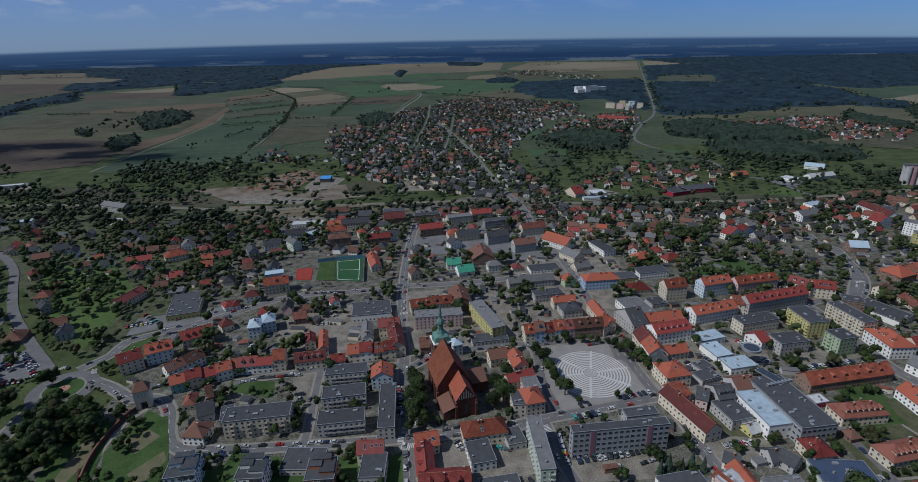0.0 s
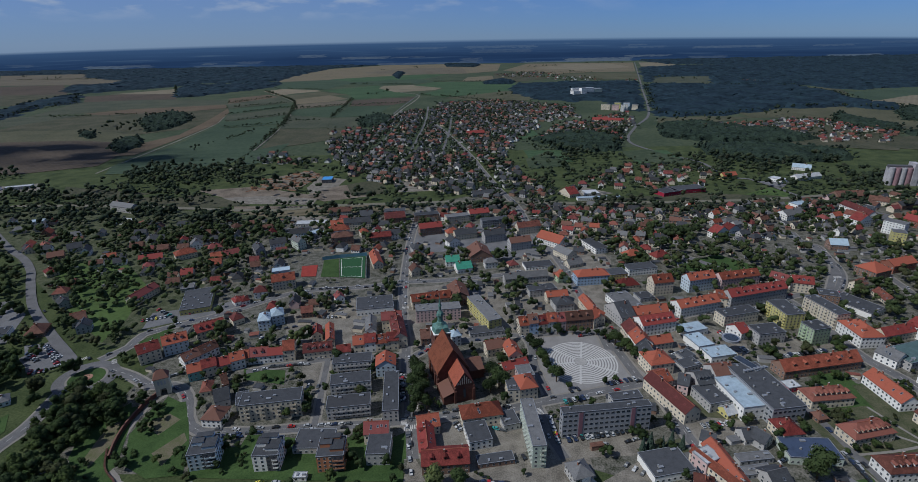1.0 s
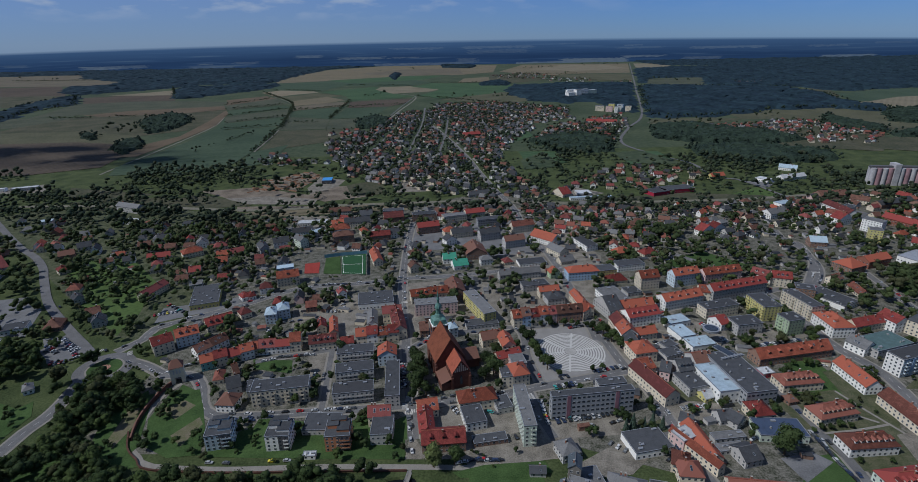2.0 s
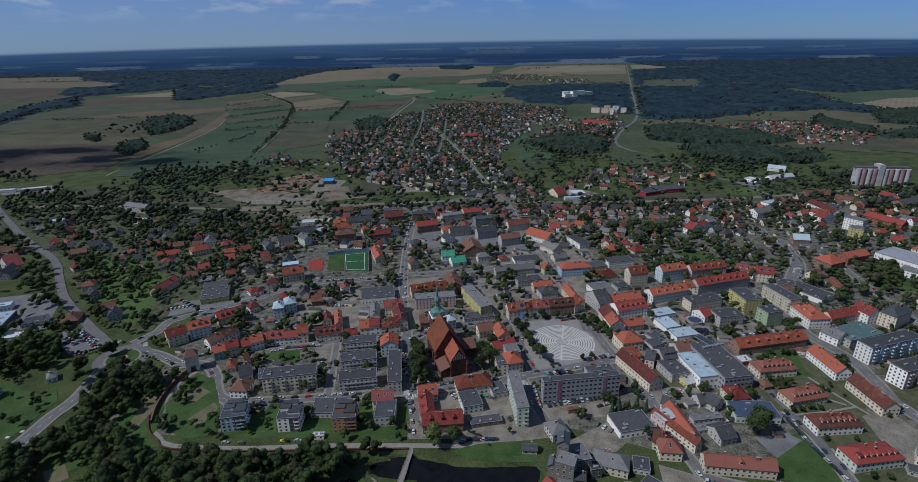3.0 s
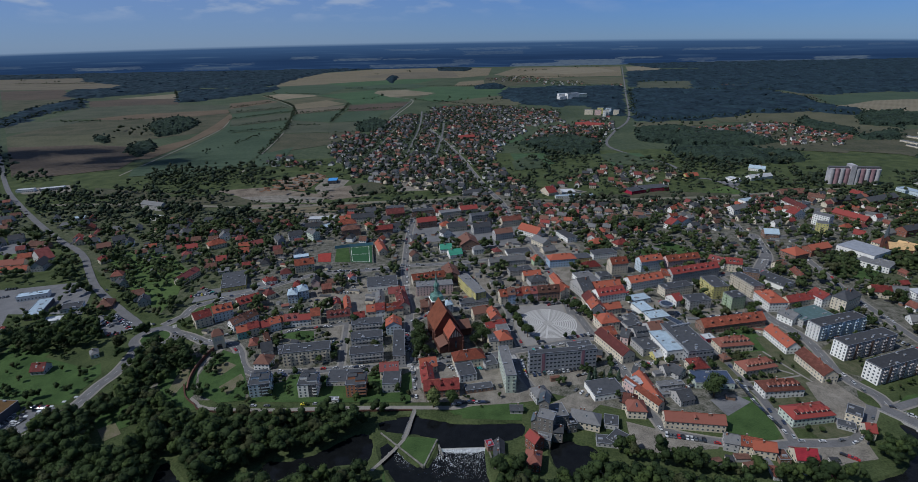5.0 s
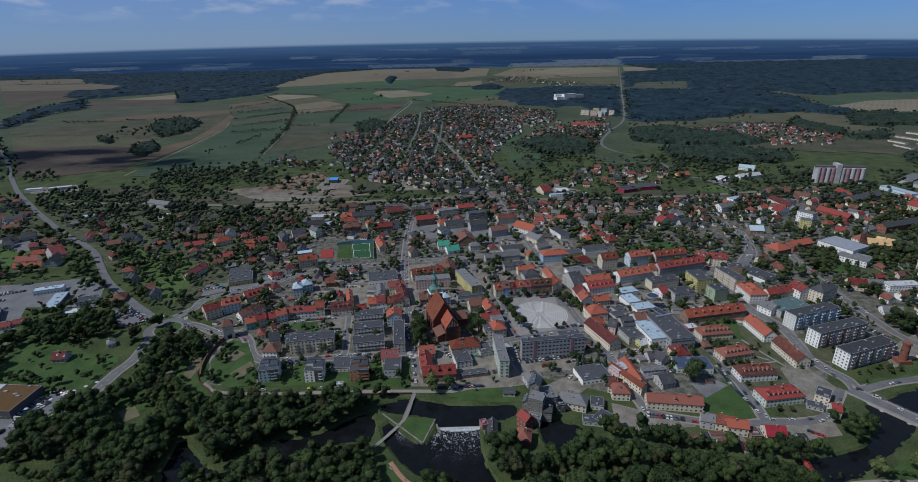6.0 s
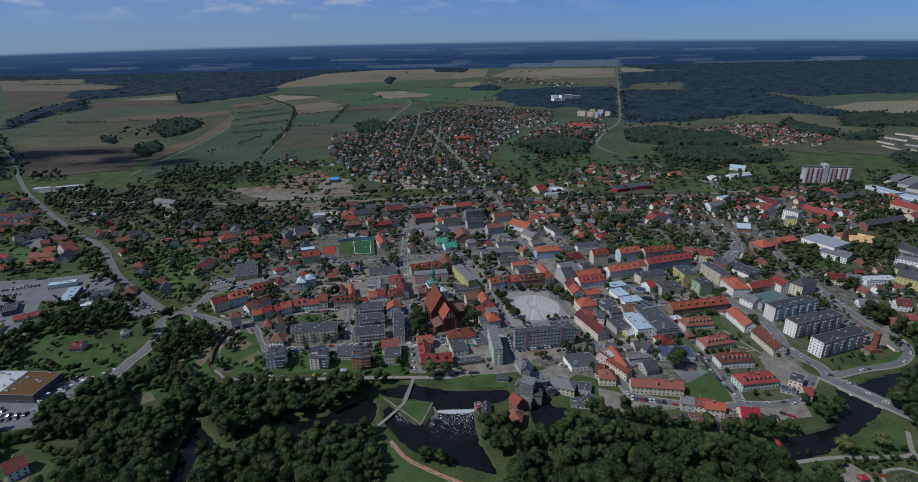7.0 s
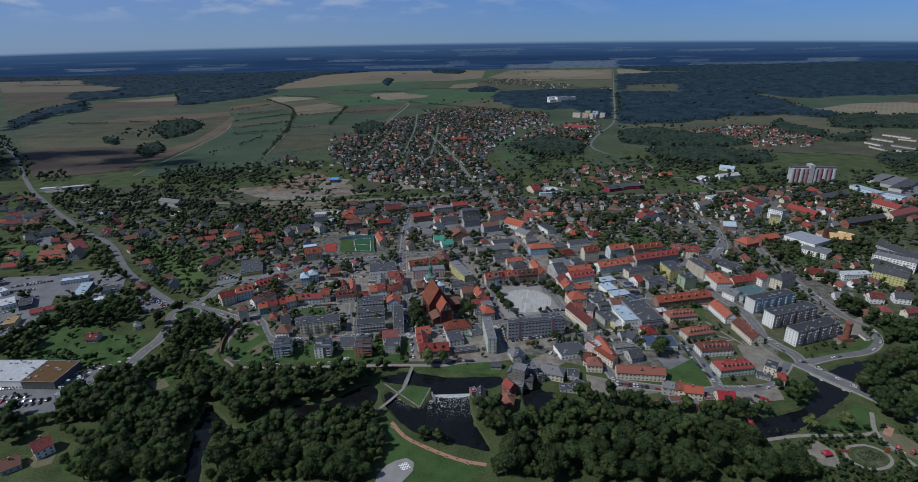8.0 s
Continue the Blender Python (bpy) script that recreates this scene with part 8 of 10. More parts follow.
# ---- trees ----
def crown_mesh(name, seed, r, height, leaves, clumps, material, core=True):
    """A lumpy crown: several clumps, each of a dark core and many leaf sprays round it."""
    rng = random.Random(seed)
    s = Shape()
    cl = []
    for k in range(clumps):
        a, q = rng.uniform(0, 6.283), rng.random() ** 0.6 * 0.62 * r
        z = height * (0.42 + 0.5 * rng.random() * (1 - q / r * 0.7))
        cl.append((q * math.cos(a), q * math.sin(a), z, r * rng.uniform(0.38, 0.56)))
    cl.append((0, 0, height * 0.62, r * 0.6))
    for cx, cy, cz, cr in cl:
        if core:
            b = bmesh.new()
            bmesh.ops.create_icosphere(b, subdivisions=1, radius=cr * 0.86)
            n = len(s.v)
            for v in b.verts:
                f = rng.uniform(0.78, 1.18)
                s.v.append((cx + v.co.x * f, cy + v.co.y * f, cz + v.co.z * f * 0.85))
            s.f += [tuple(n + v.index for v in f.verts) for f in b.faces]
            s.i += [0] * len(b.faces)
            b.free()
        for j in range(leaves):
            d = Vector((rng.gauss(0, 1), rng.gauss(0, 1), rng.gauss(0.25, 0.9))).normalized()
            p = Vector((cx, cy, cz)) + Vector((d.x, d.y, d.z * 0.85)) * cr * rng.uniform(0.82, 1.2)
            w = cr * rng.uniform(0.09, 0.21)
            u = d.orthogonal().normalized()
            u.rotate(Matrix.Rotation(rng.uniform(0, 6.28), 3, d))
            v = d.cross(u)
            t = d * w * rng.uniform(-0.5, 0.7)
            s.face([p - u * w - v * w * 0.6, p + u * w * 0.9 - v * w * 0.5 + t, p + v * w * 1.1 - t * 0.6])
    return s.mesh(name, material)


def trunk_mesh(r, height):
    s = Shape()
    s.tube(0, 0, 0.05 * r + 0.12, 0.03 * r + 0.08, -0.3, height * 0.5, 7)
    rng = random.Random(int(r * 10))
    for k in range(4):
        a = k * 1.57 + rng.uniform(-0.4, 0.4)
        x, y, z = math.cos(a) * r * 0.4, math.sin(a) * r * 0.4, height * 0.62
        q = 0.07
        s.face([(q, -q, height * 0.35), (-q, q, height * 0.35), (x, y, z)])
        s.face([(-q, q, height * 0.35), (q, -q, height * 0.35), (x, y, z + 0.2)])
    return s.mesh("trunk", BARK)


TREES = []
for k, (r, hgt, m) in enumerate(((4.2, 11, 0), (3.4, 8.5, 1), (5.0, 13, 0), (2.6, 6.5, 2), (4.6, 12, 1), (3.0, 9, 2))):
    TREES.append((crown_mesh("crown", 10 + k, r, hgt, 130, 8, LEAVES[m]), trunk_mesh(r, hgt), r))
WILLOW = (crown_mesh("crown", 91, 2.7, 6.5, 150, 8, mat("willow_leaves", (0.085, 0.115, 0.036), 0.85, 0.35, 2.0, 0.4, col2=(0.14, 0.165, 0.06))), trunk_mesh(2.7, 6.5), 2.7)


def tree(x, y, kind=0, size=1.0, label="broad green leafy tree"):
    cr, tr, r = WILLOW if kind == 9 else TREES[kind % 6]
    top = new("tree")
    top.matrix_basis = pose(x, y, 0, 0, 0, (x * 37 + y * 61) % 360) @ Matrix.Scale(size, 4)
    tagged(top, label, "tree", "trees")
    part("trunk", tr, top)
    part("crown", cr, top)


def conifer(x, y, size):
    """A spruce: a straight stem and ragged tiers of drooping twigs."""
    rng, s = random.Random(int(x * 5 + y)), Shape()
    for tier in range(11):
        z, r = 1.0 + tier * 1.05, 3.0 * (1 - tier / 12.0)
        for k in range(16):
            a = 6.283 * k / 16 + rng.uniform(-0.2, 0.2)
            q, w = r * rng.uniform(0.75, 1.15), 0.3 * r + 0.12
            c, n = math.cos(a), math.sin(a)
            s.face([(-n * w * 0.3, c * w * 0.3, z + 1.2), (c * q * 0.6 + n * w, n * q * 0.6 - c * w, z + 0.5), (c * q, n * q, z - 0.1 - 0.1 * r), (c * q * 0.6 - n * w, n * q * 0.6 + c * w, z + 0.5)])
    top = new("conifer")
    top.matrix_basis = pose(x, y, 0, 0, 0, (x * 53) % 360) @ Matrix.Scale(size, 4)
    tagged(top, "dark blue-green spruce beside the street", "tree", "trees")
    part("trunk", trunk_mesh(1.5, 9), top)
    part("crown", s.mesh("crown", SPRUCE), top)


def low_crowns(kinds, seed, n, leaves, clumps):
    res = []
    for k in range(n):
        me = crown_mesh("c", seed + k, 4.0, 10.5, leaves, clumps, LEAVES[0])
        v = np.empty(len(me.vertices) * 3)
        me.vertices.foreach_get("co", v)
        f = [tuple(p.vertices) for p in me.polygons]
        res.append((v.reshape(-1, 3), np.array(f)))
        bpy.data.meshes.remove(me)
    return res


MID_CROWNS = low_crowns("m", 200, 8, 30, 6)
TINY_CROWNS = low_crowns("t", 400, 8, 8, 1)
LOW_CROWNS = low_crowns("l", 300, 8, 16, 3)


def tree_mass(name, places, protos, label, material):
    """Many trees that nobody could count, as one mass."""
    vs, fs, tone, n = [], [], [], 0
    rng = random.Random(9)
    for k, (x, y, s, h) in enumerate(places):
        v, f = protos[k % len(protos)]
        a = (x * 12.9 + y * 7.3) % 6.283
        c, q = math.cos(a) * s, math.sin(a) * s
        vs.append(np.stack([v[:, 0] * c - v[:, 1] * q + x, v[:, 0] * q + v[:, 1] * c + y, v[:, 2] * h], 1))
        fs.append(f + n)
        tone.append(np.full(len(f), rng.choice((0, 0, 1, 1, 1, 2, 3)), np.int32))
        n += len(v)
    if not vs:
        return
    V, F = np.concatenate(vs).astype(np.float32), np.concatenate(fs).astype(np.int32)
    me = bpy.data.meshes.new(name)
    me.vertices.add(len(V))
    me.vertices.foreach_set("co", V.ravel())
    me.loops.add(F.size)
    me.loops.foreach_set("vertex_index", F.ravel())
    me.polygons.add(len(F))
    me.polygons.foreach_set("loop_start", np.arange(0, F.size, 3, dtype=np.int32))
    for m in material:
        me.materials.append(m)
    me.polygons.foreach_set("material_index", np.concatenate(tone))
    me.update(calc_edges=True)
    me.validate()
    tagged(new(name, me), label, "trees", kind="stuff")


def blocked(x, y, margin=2.0, roads=True):
    for fx, fy, w, d, a in FOOT:
        if abs(x - fx) < 70 and abs(y - fy) < 70:
            c, s = math.cos(a), math.sin(a)
            u, v = (x - fx) * c + (y - fy) * s, -(x - fx) * s + (y - fy) * c
            if abs(u) < w / 2 + margin and abs(v) < d / 2 + margin:
                return True
    if roads:
        for line, w in ROAD_LINES:
            if np.min(np.hypot(line[:, 0] - x, line[:, 1] - y)) < w / 2 + margin + 1.5:
                return True
    return False


def in_water(x, y, grow=1.5):
    for p in (RIVER, POOL, BRANCH, REACH):
        if inside(p, np.array(x), np.array(y)) or edge_distance(p, np.array(x), np.array(y)) < grow:
            return True
    return False


MID_TREES, LOW_TREES = [], []


GLADE = [(205, 88), (216, 70), (235, 46), (236, 25), (312, 25), (312, 100), (240, 100)]


def put_tree(x, y, s, h):
    if inside(GLADE, np.array(x), np.array(y)):
        return
    grow = 1.0 if y < 330 else 1.15 if y < 620 else 1.3
    (MID_TREES if y < 330 else LOW_TREES).append((x, y, s * grow, h * (1.0 if y < 330 else 1.05)))


def wood(pts, full=False):
    p = np.array(pts, float)
    rng = random.Random(int(abs(p[0, 0]) * 17 + p[0, 1]))
    (x0, y0), (x1, y1) = p.min(0), p.max(0)
    near = p[:, 1].mean() < 165
    step = 7.0 if near else (6.0 if y0 < 330 else 9.5)
    y = y0
    while y < y1:
        x = x0
        while x < x1:
            a, b = x + rng.uniform(-0.45, 0.45) * step, y + rng.uniform(-0.45, 0.45) * step
            if b > 330 and not full and noise.noise((a / 42, b / 55, 3.0)) < rng.uniform(-0.05, 0.25):
                x += step
                continue
            if inside(p, np.array(a), np.array(b)) and not in_water(a, b, 0.4 if near else 1.5) and not blocked(a, b, 1.0, True) and not any(inside(q, np.array(a), np.array(b)) or b < 215 and edge_distance(q, np.array(a), np.array(b)) < 3.5 for q in PAVED):
                s = rng.choice((0.8, 1.0, 1.2, 1.4, 1.6, 1.75) if near else (0.65, 0.8, 0.95, 1.1, 1.3, 1.6)) * rng.uniform(0.9, 1.1)
                put_tree(a, b, s, s * rng.uniform(0.85, 1.2))
            x += step
        y += step


def bank_trees(pts, step, lo, hi):
    """Tall trees that overhang the water along a bank."""
    line, rng = smooth_line(pts, step), random.Random(int(abs(pts[0][0])))
    for x, y in line:
        s = rng.uniform(lo, hi)
        put_tree(x + rng.gauss(0, 1.2), y + rng.gauss(0, 1.2), s, s * rng.uniform(0.9, 1.15))


def hedge(pts):
    line = smooth_line(pts, 6.0) if len(pts) > 2 else np.linspace(pts[0], pts[1], max(2, int(math.dist(pts[0], pts[1]) / 8)))
    rng = random.Random(int(abs(pts[0][0])))
    for x, y in line:
        for k in range(2 if noise.noise((x / 60, y / 60, 0)) > -0.15 else rng.choice((0, 1))):
            s = rng.uniform(0.6, 1.5)
            LOW_TREES.append((x + rng.gauss(0, 3.5), y + rng.gauss(0, 3.5), s, s * rng.uniform(0.6, 0.95)))


def field_clump(x, y, n, spread):
    """A few trees left standing in the open fields."""
    rng = random.Random(int(x * 3 + y))
    for k in range(n):
        s = rng.uniform(1.3, 2.4)
        LOW_TREES.append((x + rng.gauss(0, spread), y + rng.gauss(0, spread * 1.3), s, s * rng.uniform(0.8, 1.1)))


FAR_WOOD, EDGE_TREES = [], []


def far_wood(pts):
    FAR_WOOD.append(np.array(pts, float))


def canopy():
    V, F, kind = [], [], []
    for p in FAR_WOOD:
        lo, hi = p.min(0), p.max(0)
        cell = 7.0 if np.prod(hi - lo) < 200000 else (8.5 if hi[1] < 1500 else (15 if hi[1] < 2400 else 26))
        while (hi[0] - lo[0]) * (hi[1] - lo[1]) / cell ** 2 > 60000:
            cell *= 1.25
        xs, ys = np.arange(lo[0] - 20, hi[0] + 20, cell), np.arange(lo[1] - 20, hi[1] + 20, cell)
        X, Y = np.meshgrid(xs, ys)
        rs = np.random.RandomState(5)
        X, Y = X + rs.uniform(-0.4, 0.4, X.shape) * cell, Y + rs.uniform(-0.4, 0.4, X.shape) * cell
        d = edge_distance(p, X, Y) * np.where(inside(p, X, Y), 1, -1) + rs.uniform(-1, 1, X.shape) * min(cell, 14)
        rough = 3.5 if cell < 16 else 5.0
        Z = np.where(d > 0, np.minimum(10 + rs.uniform(-rough, rough, X.shape) + 2.5 * np.sin(X / 70) * np.cos(Y / 55), 5 + d * 0.6), -0.6)
        for line, w in ROAD_LINES:
            if line[:, 1].max() > 1500 and w > 6:
                Z = np.where(edge_distance(line, X, Y, False) < 22, -0.6, Z)
        n, wd = len(V), X.shape[1]
        V += list(zip(X.ravel(), Y.ravel(), Z.ravel()))
        up = Z > 0
        keep = up[:-1, :-1] | up[1:, :-1] | up[:-1, 1:] | up[1:, 1:]
        for j, i in np.argwhere(keep):
            a = n + j * wd + i
            F += [(a, a + 1, a + wd + 1), (a, a + wd + 1, a + wd)] if (i + j) % 2 else [(a, a + 1, a + wd), (a + 1, a + wd + 1, a + wd)]
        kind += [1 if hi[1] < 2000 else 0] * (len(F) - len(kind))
        rng = random.Random(len(V))
        for k in range(len(p)):
            a, b = p[k], p[(k + 1) % len(p)]
            for q in range(int(np.hypot(*(b - a)) / 11) if hi[1] < 2600 else 0):
                t = rng.random()
                s = rng.uniform(0.9, 1.7)
                EDGE_TREES.append((a[0] + (b[0] - a[0]) * t + rng.gauss(0, 6), a[1] + (b[1] - a[1]) * t + rng.gauss(0, 6), s, s * 0.9))
    tagged(new("far_woods", mesh("far_woods", V, F, [HAZED_FAR_LEAVES, HAZED_COPSE_LEAVES], kind)), "dark woods with a blue haze tint far outside the town", "woods", kind="stuff")


# small houses of the housing districts
DISTRICT = Shape()
D_MATS = [WALLS[k] for k in ("cream", "white", "grey", "brown", "pink")] + [ROOFS[k] for k in ("red", "orange", "darkred", "orange2", "bitumen", "brown", "grey", "black")] + [GLASS]
D_COUNT = [0]


def put_shape(src, m, i):
    n = len(DISTRICT.v)
    DISTRICT.v += [tuple(m @ Vector(v)) for v in src.v]
    DISTRICT.f += [tuple(n + a for a in f) for f in src.f]
    DISTRICT.i += [i] * len(src.f)


def small_house(rng, x, y, turn, red):
    """One of the far houses, which are too many to count."""
    w, d, h = rng.uniform(8.5, 14), rng.uniform(7.5, 10.5), rng.choice((3.4, 3.8, 5.4, 5.8))
    style = rng.choice(("gable", "gable", "gable", "hip"))
    rise, hip = d / 2 * rng.uniform(0.7, 1.0), (d / 2 * 0.9 if style == "hip" else 0)
    m = pose(x, y, 0, 0, 0, turn)
    wall = rng.choice((0, 0, 1, 1, 2, 2, 3, 4) if y < 700 else (0, 1, 2, 2, 3))
    roofing = 5 + (rng.choice((0, 1, 2, 3) if y < 700 else (2, 3)) if rng.random() < red else rng.choice((4, 4, 5, 5, 6, 7) if y < 700 else (4, 4, 5, 6, 7)))
    put_shape(house_walls(w, d, h, rise, "gable" if style == "gable" else "flat", hip), m, wall)
    s = Shape()
    gable_roof(s, w, d, h, rise, 0.5, True, hip)
    put_shape(s, m, roofing)
    s = Shape()
    for sy in (-1, 1):
        for u in (-w * 0.3, 0, w * 0.3):
            for z in ((1.0,) if h < 4 else (1.0, 3.6)):
                q = [(u - 0.6, sy * (d / 2 + 0.06), z), (u + 0.6, sy * (d / 2 + 0.06), z), (u + 0.6, sy * (d / 2 + 0.06), z + 1.3), (u - 0.6, sy * (d / 2 + 0.06), z + 1.3)]
                s.face(q if sy < 0 else q[::-1])
    if style == "gable":
        for sx in (-1, 1):
            q = [(sx * (w / 2 + 0.06), -0.6 * sx, h + 0.3), (sx * (w / 2 + 0.06), 0.6 * sx, h + 0.3), (sx * (w / 2 + 0.06), 0.6 * sx, h + 1.5), (sx * (w / 2 + 0.06), -0.6 * sx, h + 1.5)]
            s.face(q)
    put_shape(s, m, 13)
    c = Shape()
    u = rng.uniform(-0.25, 0.25) * w
    c.box(u - 0.35, u + 0.35, 0.2, 0.9, h + rise * 0.6, h + rise + 0.9)
    put_shape(c, m, 3)
    if rng.random() < 0.55:
        c = Shape()
        ox, oy = rng.choice((-1, 1)) * (w / 2 + rng.uniform(2, 5)), rng.uniform(2, 7)
        c.box(ox - 2, ox + 2, oy - 1.6, oy + 1.6, -0.2, 2.4)
        put_shape(c, m, rng.choice((2, 3)))
        c = Shape()
        c.box(ox - 2.2, ox + 2.2, oy - 1.8, oy + 1.8, 2.4, 2.55, 0, True)
        put_shape(c, m, rng.choice((9, 10, 11, 12)))
    FOOT.append((x, y, w, d, radians(turn)))


def district(pts, turn, spacing, red, trees):
    p = np.array(pts, float)
    rng = random.Random(int(abs(p[0, 0]) * 7 + p[0, 1]))
    c = p.mean(0)
    a = radians(turn)
    R = np.array([[math.cos(a), -math.sin(a)], [math.sin(a), math.cos(a)]])
    q = (p - c) @ R
    lo, hi = q.min(0), q.max(0)
    v, row = lo[1], 0
    while v < hi[1]:
        u = lo[0] + rng.uniform(0, spacing * 0.5)
        while u < hi[0]:
            x, y = c + R @ np.array((u + rng.uniform(-2, 2), v + rng.uniform(-2.5, 2.5)))
            if inside(p, np.array(x), np.array(y)):
                if rng.random() < (0.6 if x < -60 and y < 700 else 0.84 if y < 700 else 0.74) and not blocked(x, y, 7.0):
                    t = turn + rng.choice((0, 0, 90)) + rng.uniform(-4, 4)
                    if y < 640 and D_COUNT[0] < 80:
                        D_COUNT[0] += 1
                        roofing = rng.choice(("red", "orange", "darkred", "orange2")) if rng.random() < red else rng.choice(("bitumen", "brown", "grey", "black"))
                        building(x, y, rng.uniform(9, 13.5), rng.uniform(8, 10), rng.choice((3.6, 5.6)), t, 2, rng.choice(("gable", "gable", "hip")), rng.choice(("cream", "white", "grey", "brown")), roofing)
                    else:
                        small_house(rng, x, y, t, red)
                for k in range(3 if y < 700 else 5):
                    if rng.random() < trees:
                        tx, ty = x + rng.uniform(-0.6, 0.6) * spacing, y + rng.uniform(-0.6, 0.6) * spacing
                        if not blocked(tx, ty, 1.6):
                            s = rng.uniform(0.4, 1.25 if x < -60 or y > 720 else 0.95)
                            put_tree(tx, ty, s, s * rng.uniform(0.8, 1.25))
            u += spacing * rng.uniform(0.85, 1.15)
        v += spacing * (0.78 if row % 2 else 1.12)
        row += 1


def yard_sheds(x0, x1, y0, y1, n, seed):
    """Garages and lean-tos in the courtyards."""
    rng = random.Random(seed)
    for k in range(n):
        x, y = rng.uniform(x0, x1), rng.uniform(y0, y1)
        if abs(x - 88) < 42 and abs(y - 302) < 42 or in_water(x, y, 6) or any(inside(q, np.array(x), np.array(y)) for q in LAWNS) or blocked(x, y, 4.5) or abs(x + 266) < 30 and abs(y - 295) < 30:
            continue
        w, d, h, t = rng.uniform(3, 11), rng.uniform(3, 5.5), rng.uniform(2.4, 3.4), rng.choice((-14, 0, 8, 76, 90)) + rng.uniform(-5, 5)
        m, c = pose(x, y, 0, 0, 0, t), Shape()
        c.box(-w / 2, w / 2, -d / 2, d / 2, -0.2, h)
        put_shape(c, m, rng.choice((0, 2, 2, 3)))
        c = Shape()
        c.box(-w / 2 - 0.2, w / 2 + 0.2, -d / 2 - 0.2, d / 2 + 0.2, h, h + 0.2, 0, True)
        put_shape(c, m, rng.choice((9, 9, 11, 11, 12, 10, 8)))
        FOOT.append((x, y, w, d, radians(t)))


def town_trees(x0, x1, y0, y1, n, seed, lo=0.35, hi=0.9):
    """Single trees, hedges and bushes in yards and gardens."""
    rng = random.Random(seed)
    for k in range(n):
        x, y = rng.uniform(x0, x1), rng.uniform(y0, y1)
        if any(abs(x - sum(p[0] for p in a) / len(a)) < 120 and inside(a, np.array(x), np.array(y)) for a in PAVED) and rng.random() < 0.66:
            continue
        if abs(x - 88) < 34 and abs(y - 302) < 34 or in_water(x, y) or blocked(x, y, 1.0):
            continue
        s = rng.uniform(lo, hi)
        put_tree(x, y, s, s * rng.uniform(0.75, 1.3))
        for j in range(rng.choice((0, 0, 2, 5))):
            a, b = x + rng.gauss(0, 6), y + rng.gauss(0, 6)
            if not blocked(a, b, 1.0):
                put_tree(a, b, s * rng.uniform(0.6, 1.0), s * rng.uniform(0.6, 1.1))


# parks and woods near the river
wood([(48, 97), (72, 114), (100, 130), (111, 129), (142, 126), (179, 119), (222, 115), (226, 88), (212, 75), (215, 47), (24, 57)])
wood([(117, 159), (122, 134), (182, 125), (179, 119), (106, 124), (85, 131), (83, 145)])
wood([(-299, 151), (-294, 182), (-269, 188), (-252, 179), (-238, 148), (-215, 147), (-208, 173), (-190, 176), (-178, 167), (-190, 145), (-187, 112), (-174, 66), (-234, 70), (-245, 92), (-238, 115), (-285, 130)])
wood([(-175, 167), (-167, 178), (-99, 179), (-60, 183), (-54, 168), (-51, 138), (-90, 133), (-119, 142), (-140, 122), (-152, 111), (-166, 124)])
wood([(-132, 87), (-124, 112), (-105, 121), (-53, 124), (-47, 111), (-42, 60), (-136, 65)])
wood([(-225, 178), (-222, 203), (-179, 183), (-182, 167), (-207, 169)])
wood([(-260, 261), (-249, 274), (-226, 269), (-209, 250), (-212, 231), (-230, 222), (-245, 221)])
wood([(-269, 184), (-258, 207), (-226, 214), (-207, 195), (-181, 175), (-223, 174)])
wood([(-345, 147), (-324, 142), (-296, 106), (-310, 101)])
wood([(-234, 148), (-211, 146), (-190, 101), (-225, 114)])
wood([(-397, 292), (-360, 322), (-331, 320), (-308, 287), (-343, 271), (-384, 274)])
wood([(-422, 249), (-412, 281), (-392, 286), (-370, 221), (-392, 208)])
wood([(374, 142), (390, 160), (436, 180), (460, 150), (410, 120), (374, 120)])
wood([(331, 128), (346, 134), (348, 116), (323, 92), (313, 106)])
wood([(266, 132), (284, 138), (282, 128), (257, 115), (253, 122)])
wood([(390, 274), (418, 279), (421, 236), (449, 223), (428, 198), (394, 196), (392, 221)])
wood([(23, 132), (38, 133), (51, 112), (44, 94), (32, 98), (22, 105)])
wood([(-61, 192), (-50, 193), (-46, 176), (-57, 176)])
wood([(56, 117), (99, 126), (102, 110), (70, 99), (48, 97)])
wood([(-26, 97), (-7, 98), (3, 91), (-9, 87)])
wood([(216, 69), (251, 62), (265, 49), (265, 45), (207, 48)])
wood([(393, 401), (434, 418), (411, 363), (382, 356)])
wood([(-238, 70), (-248, 98), (-235, 118), (-287, 134), (-301, 148), (-297, 178), (-264, 188), (-246, 171), (-232, 141), (-211, 146), (-204, 172), (-182, 171), (-188, 145), (-187, 119), (-174, 66)])
wood([(-155, 66), (-164, 111), (-145, 101), (-138, 116), (-117, 118), (-54, 128), (-45, 105), (-42, 60)])
wood([(-166, 124), (-185, 145), (-180, 167), (-166, 176), (-59, 177), (-52, 142), (-91, 140), (-119, 142), (-141, 126), (-150, 115)])
wood([(217, 113), (228, 103), (228, 88), (212, 75), (191, 81)])
wood([(234, 85), (244, 81), (234, 63), (248, 57), (211, 47), (210, 64)])
wood([(380, 448), (444, 471), (443, 444), (396, 390), (361, 400)])
wood([(465, 461), (520, 476), (512, 440), (468, 394), (426, 396)])
wood([(437, 438), (451, 427), (431, 389), (408, 381)])
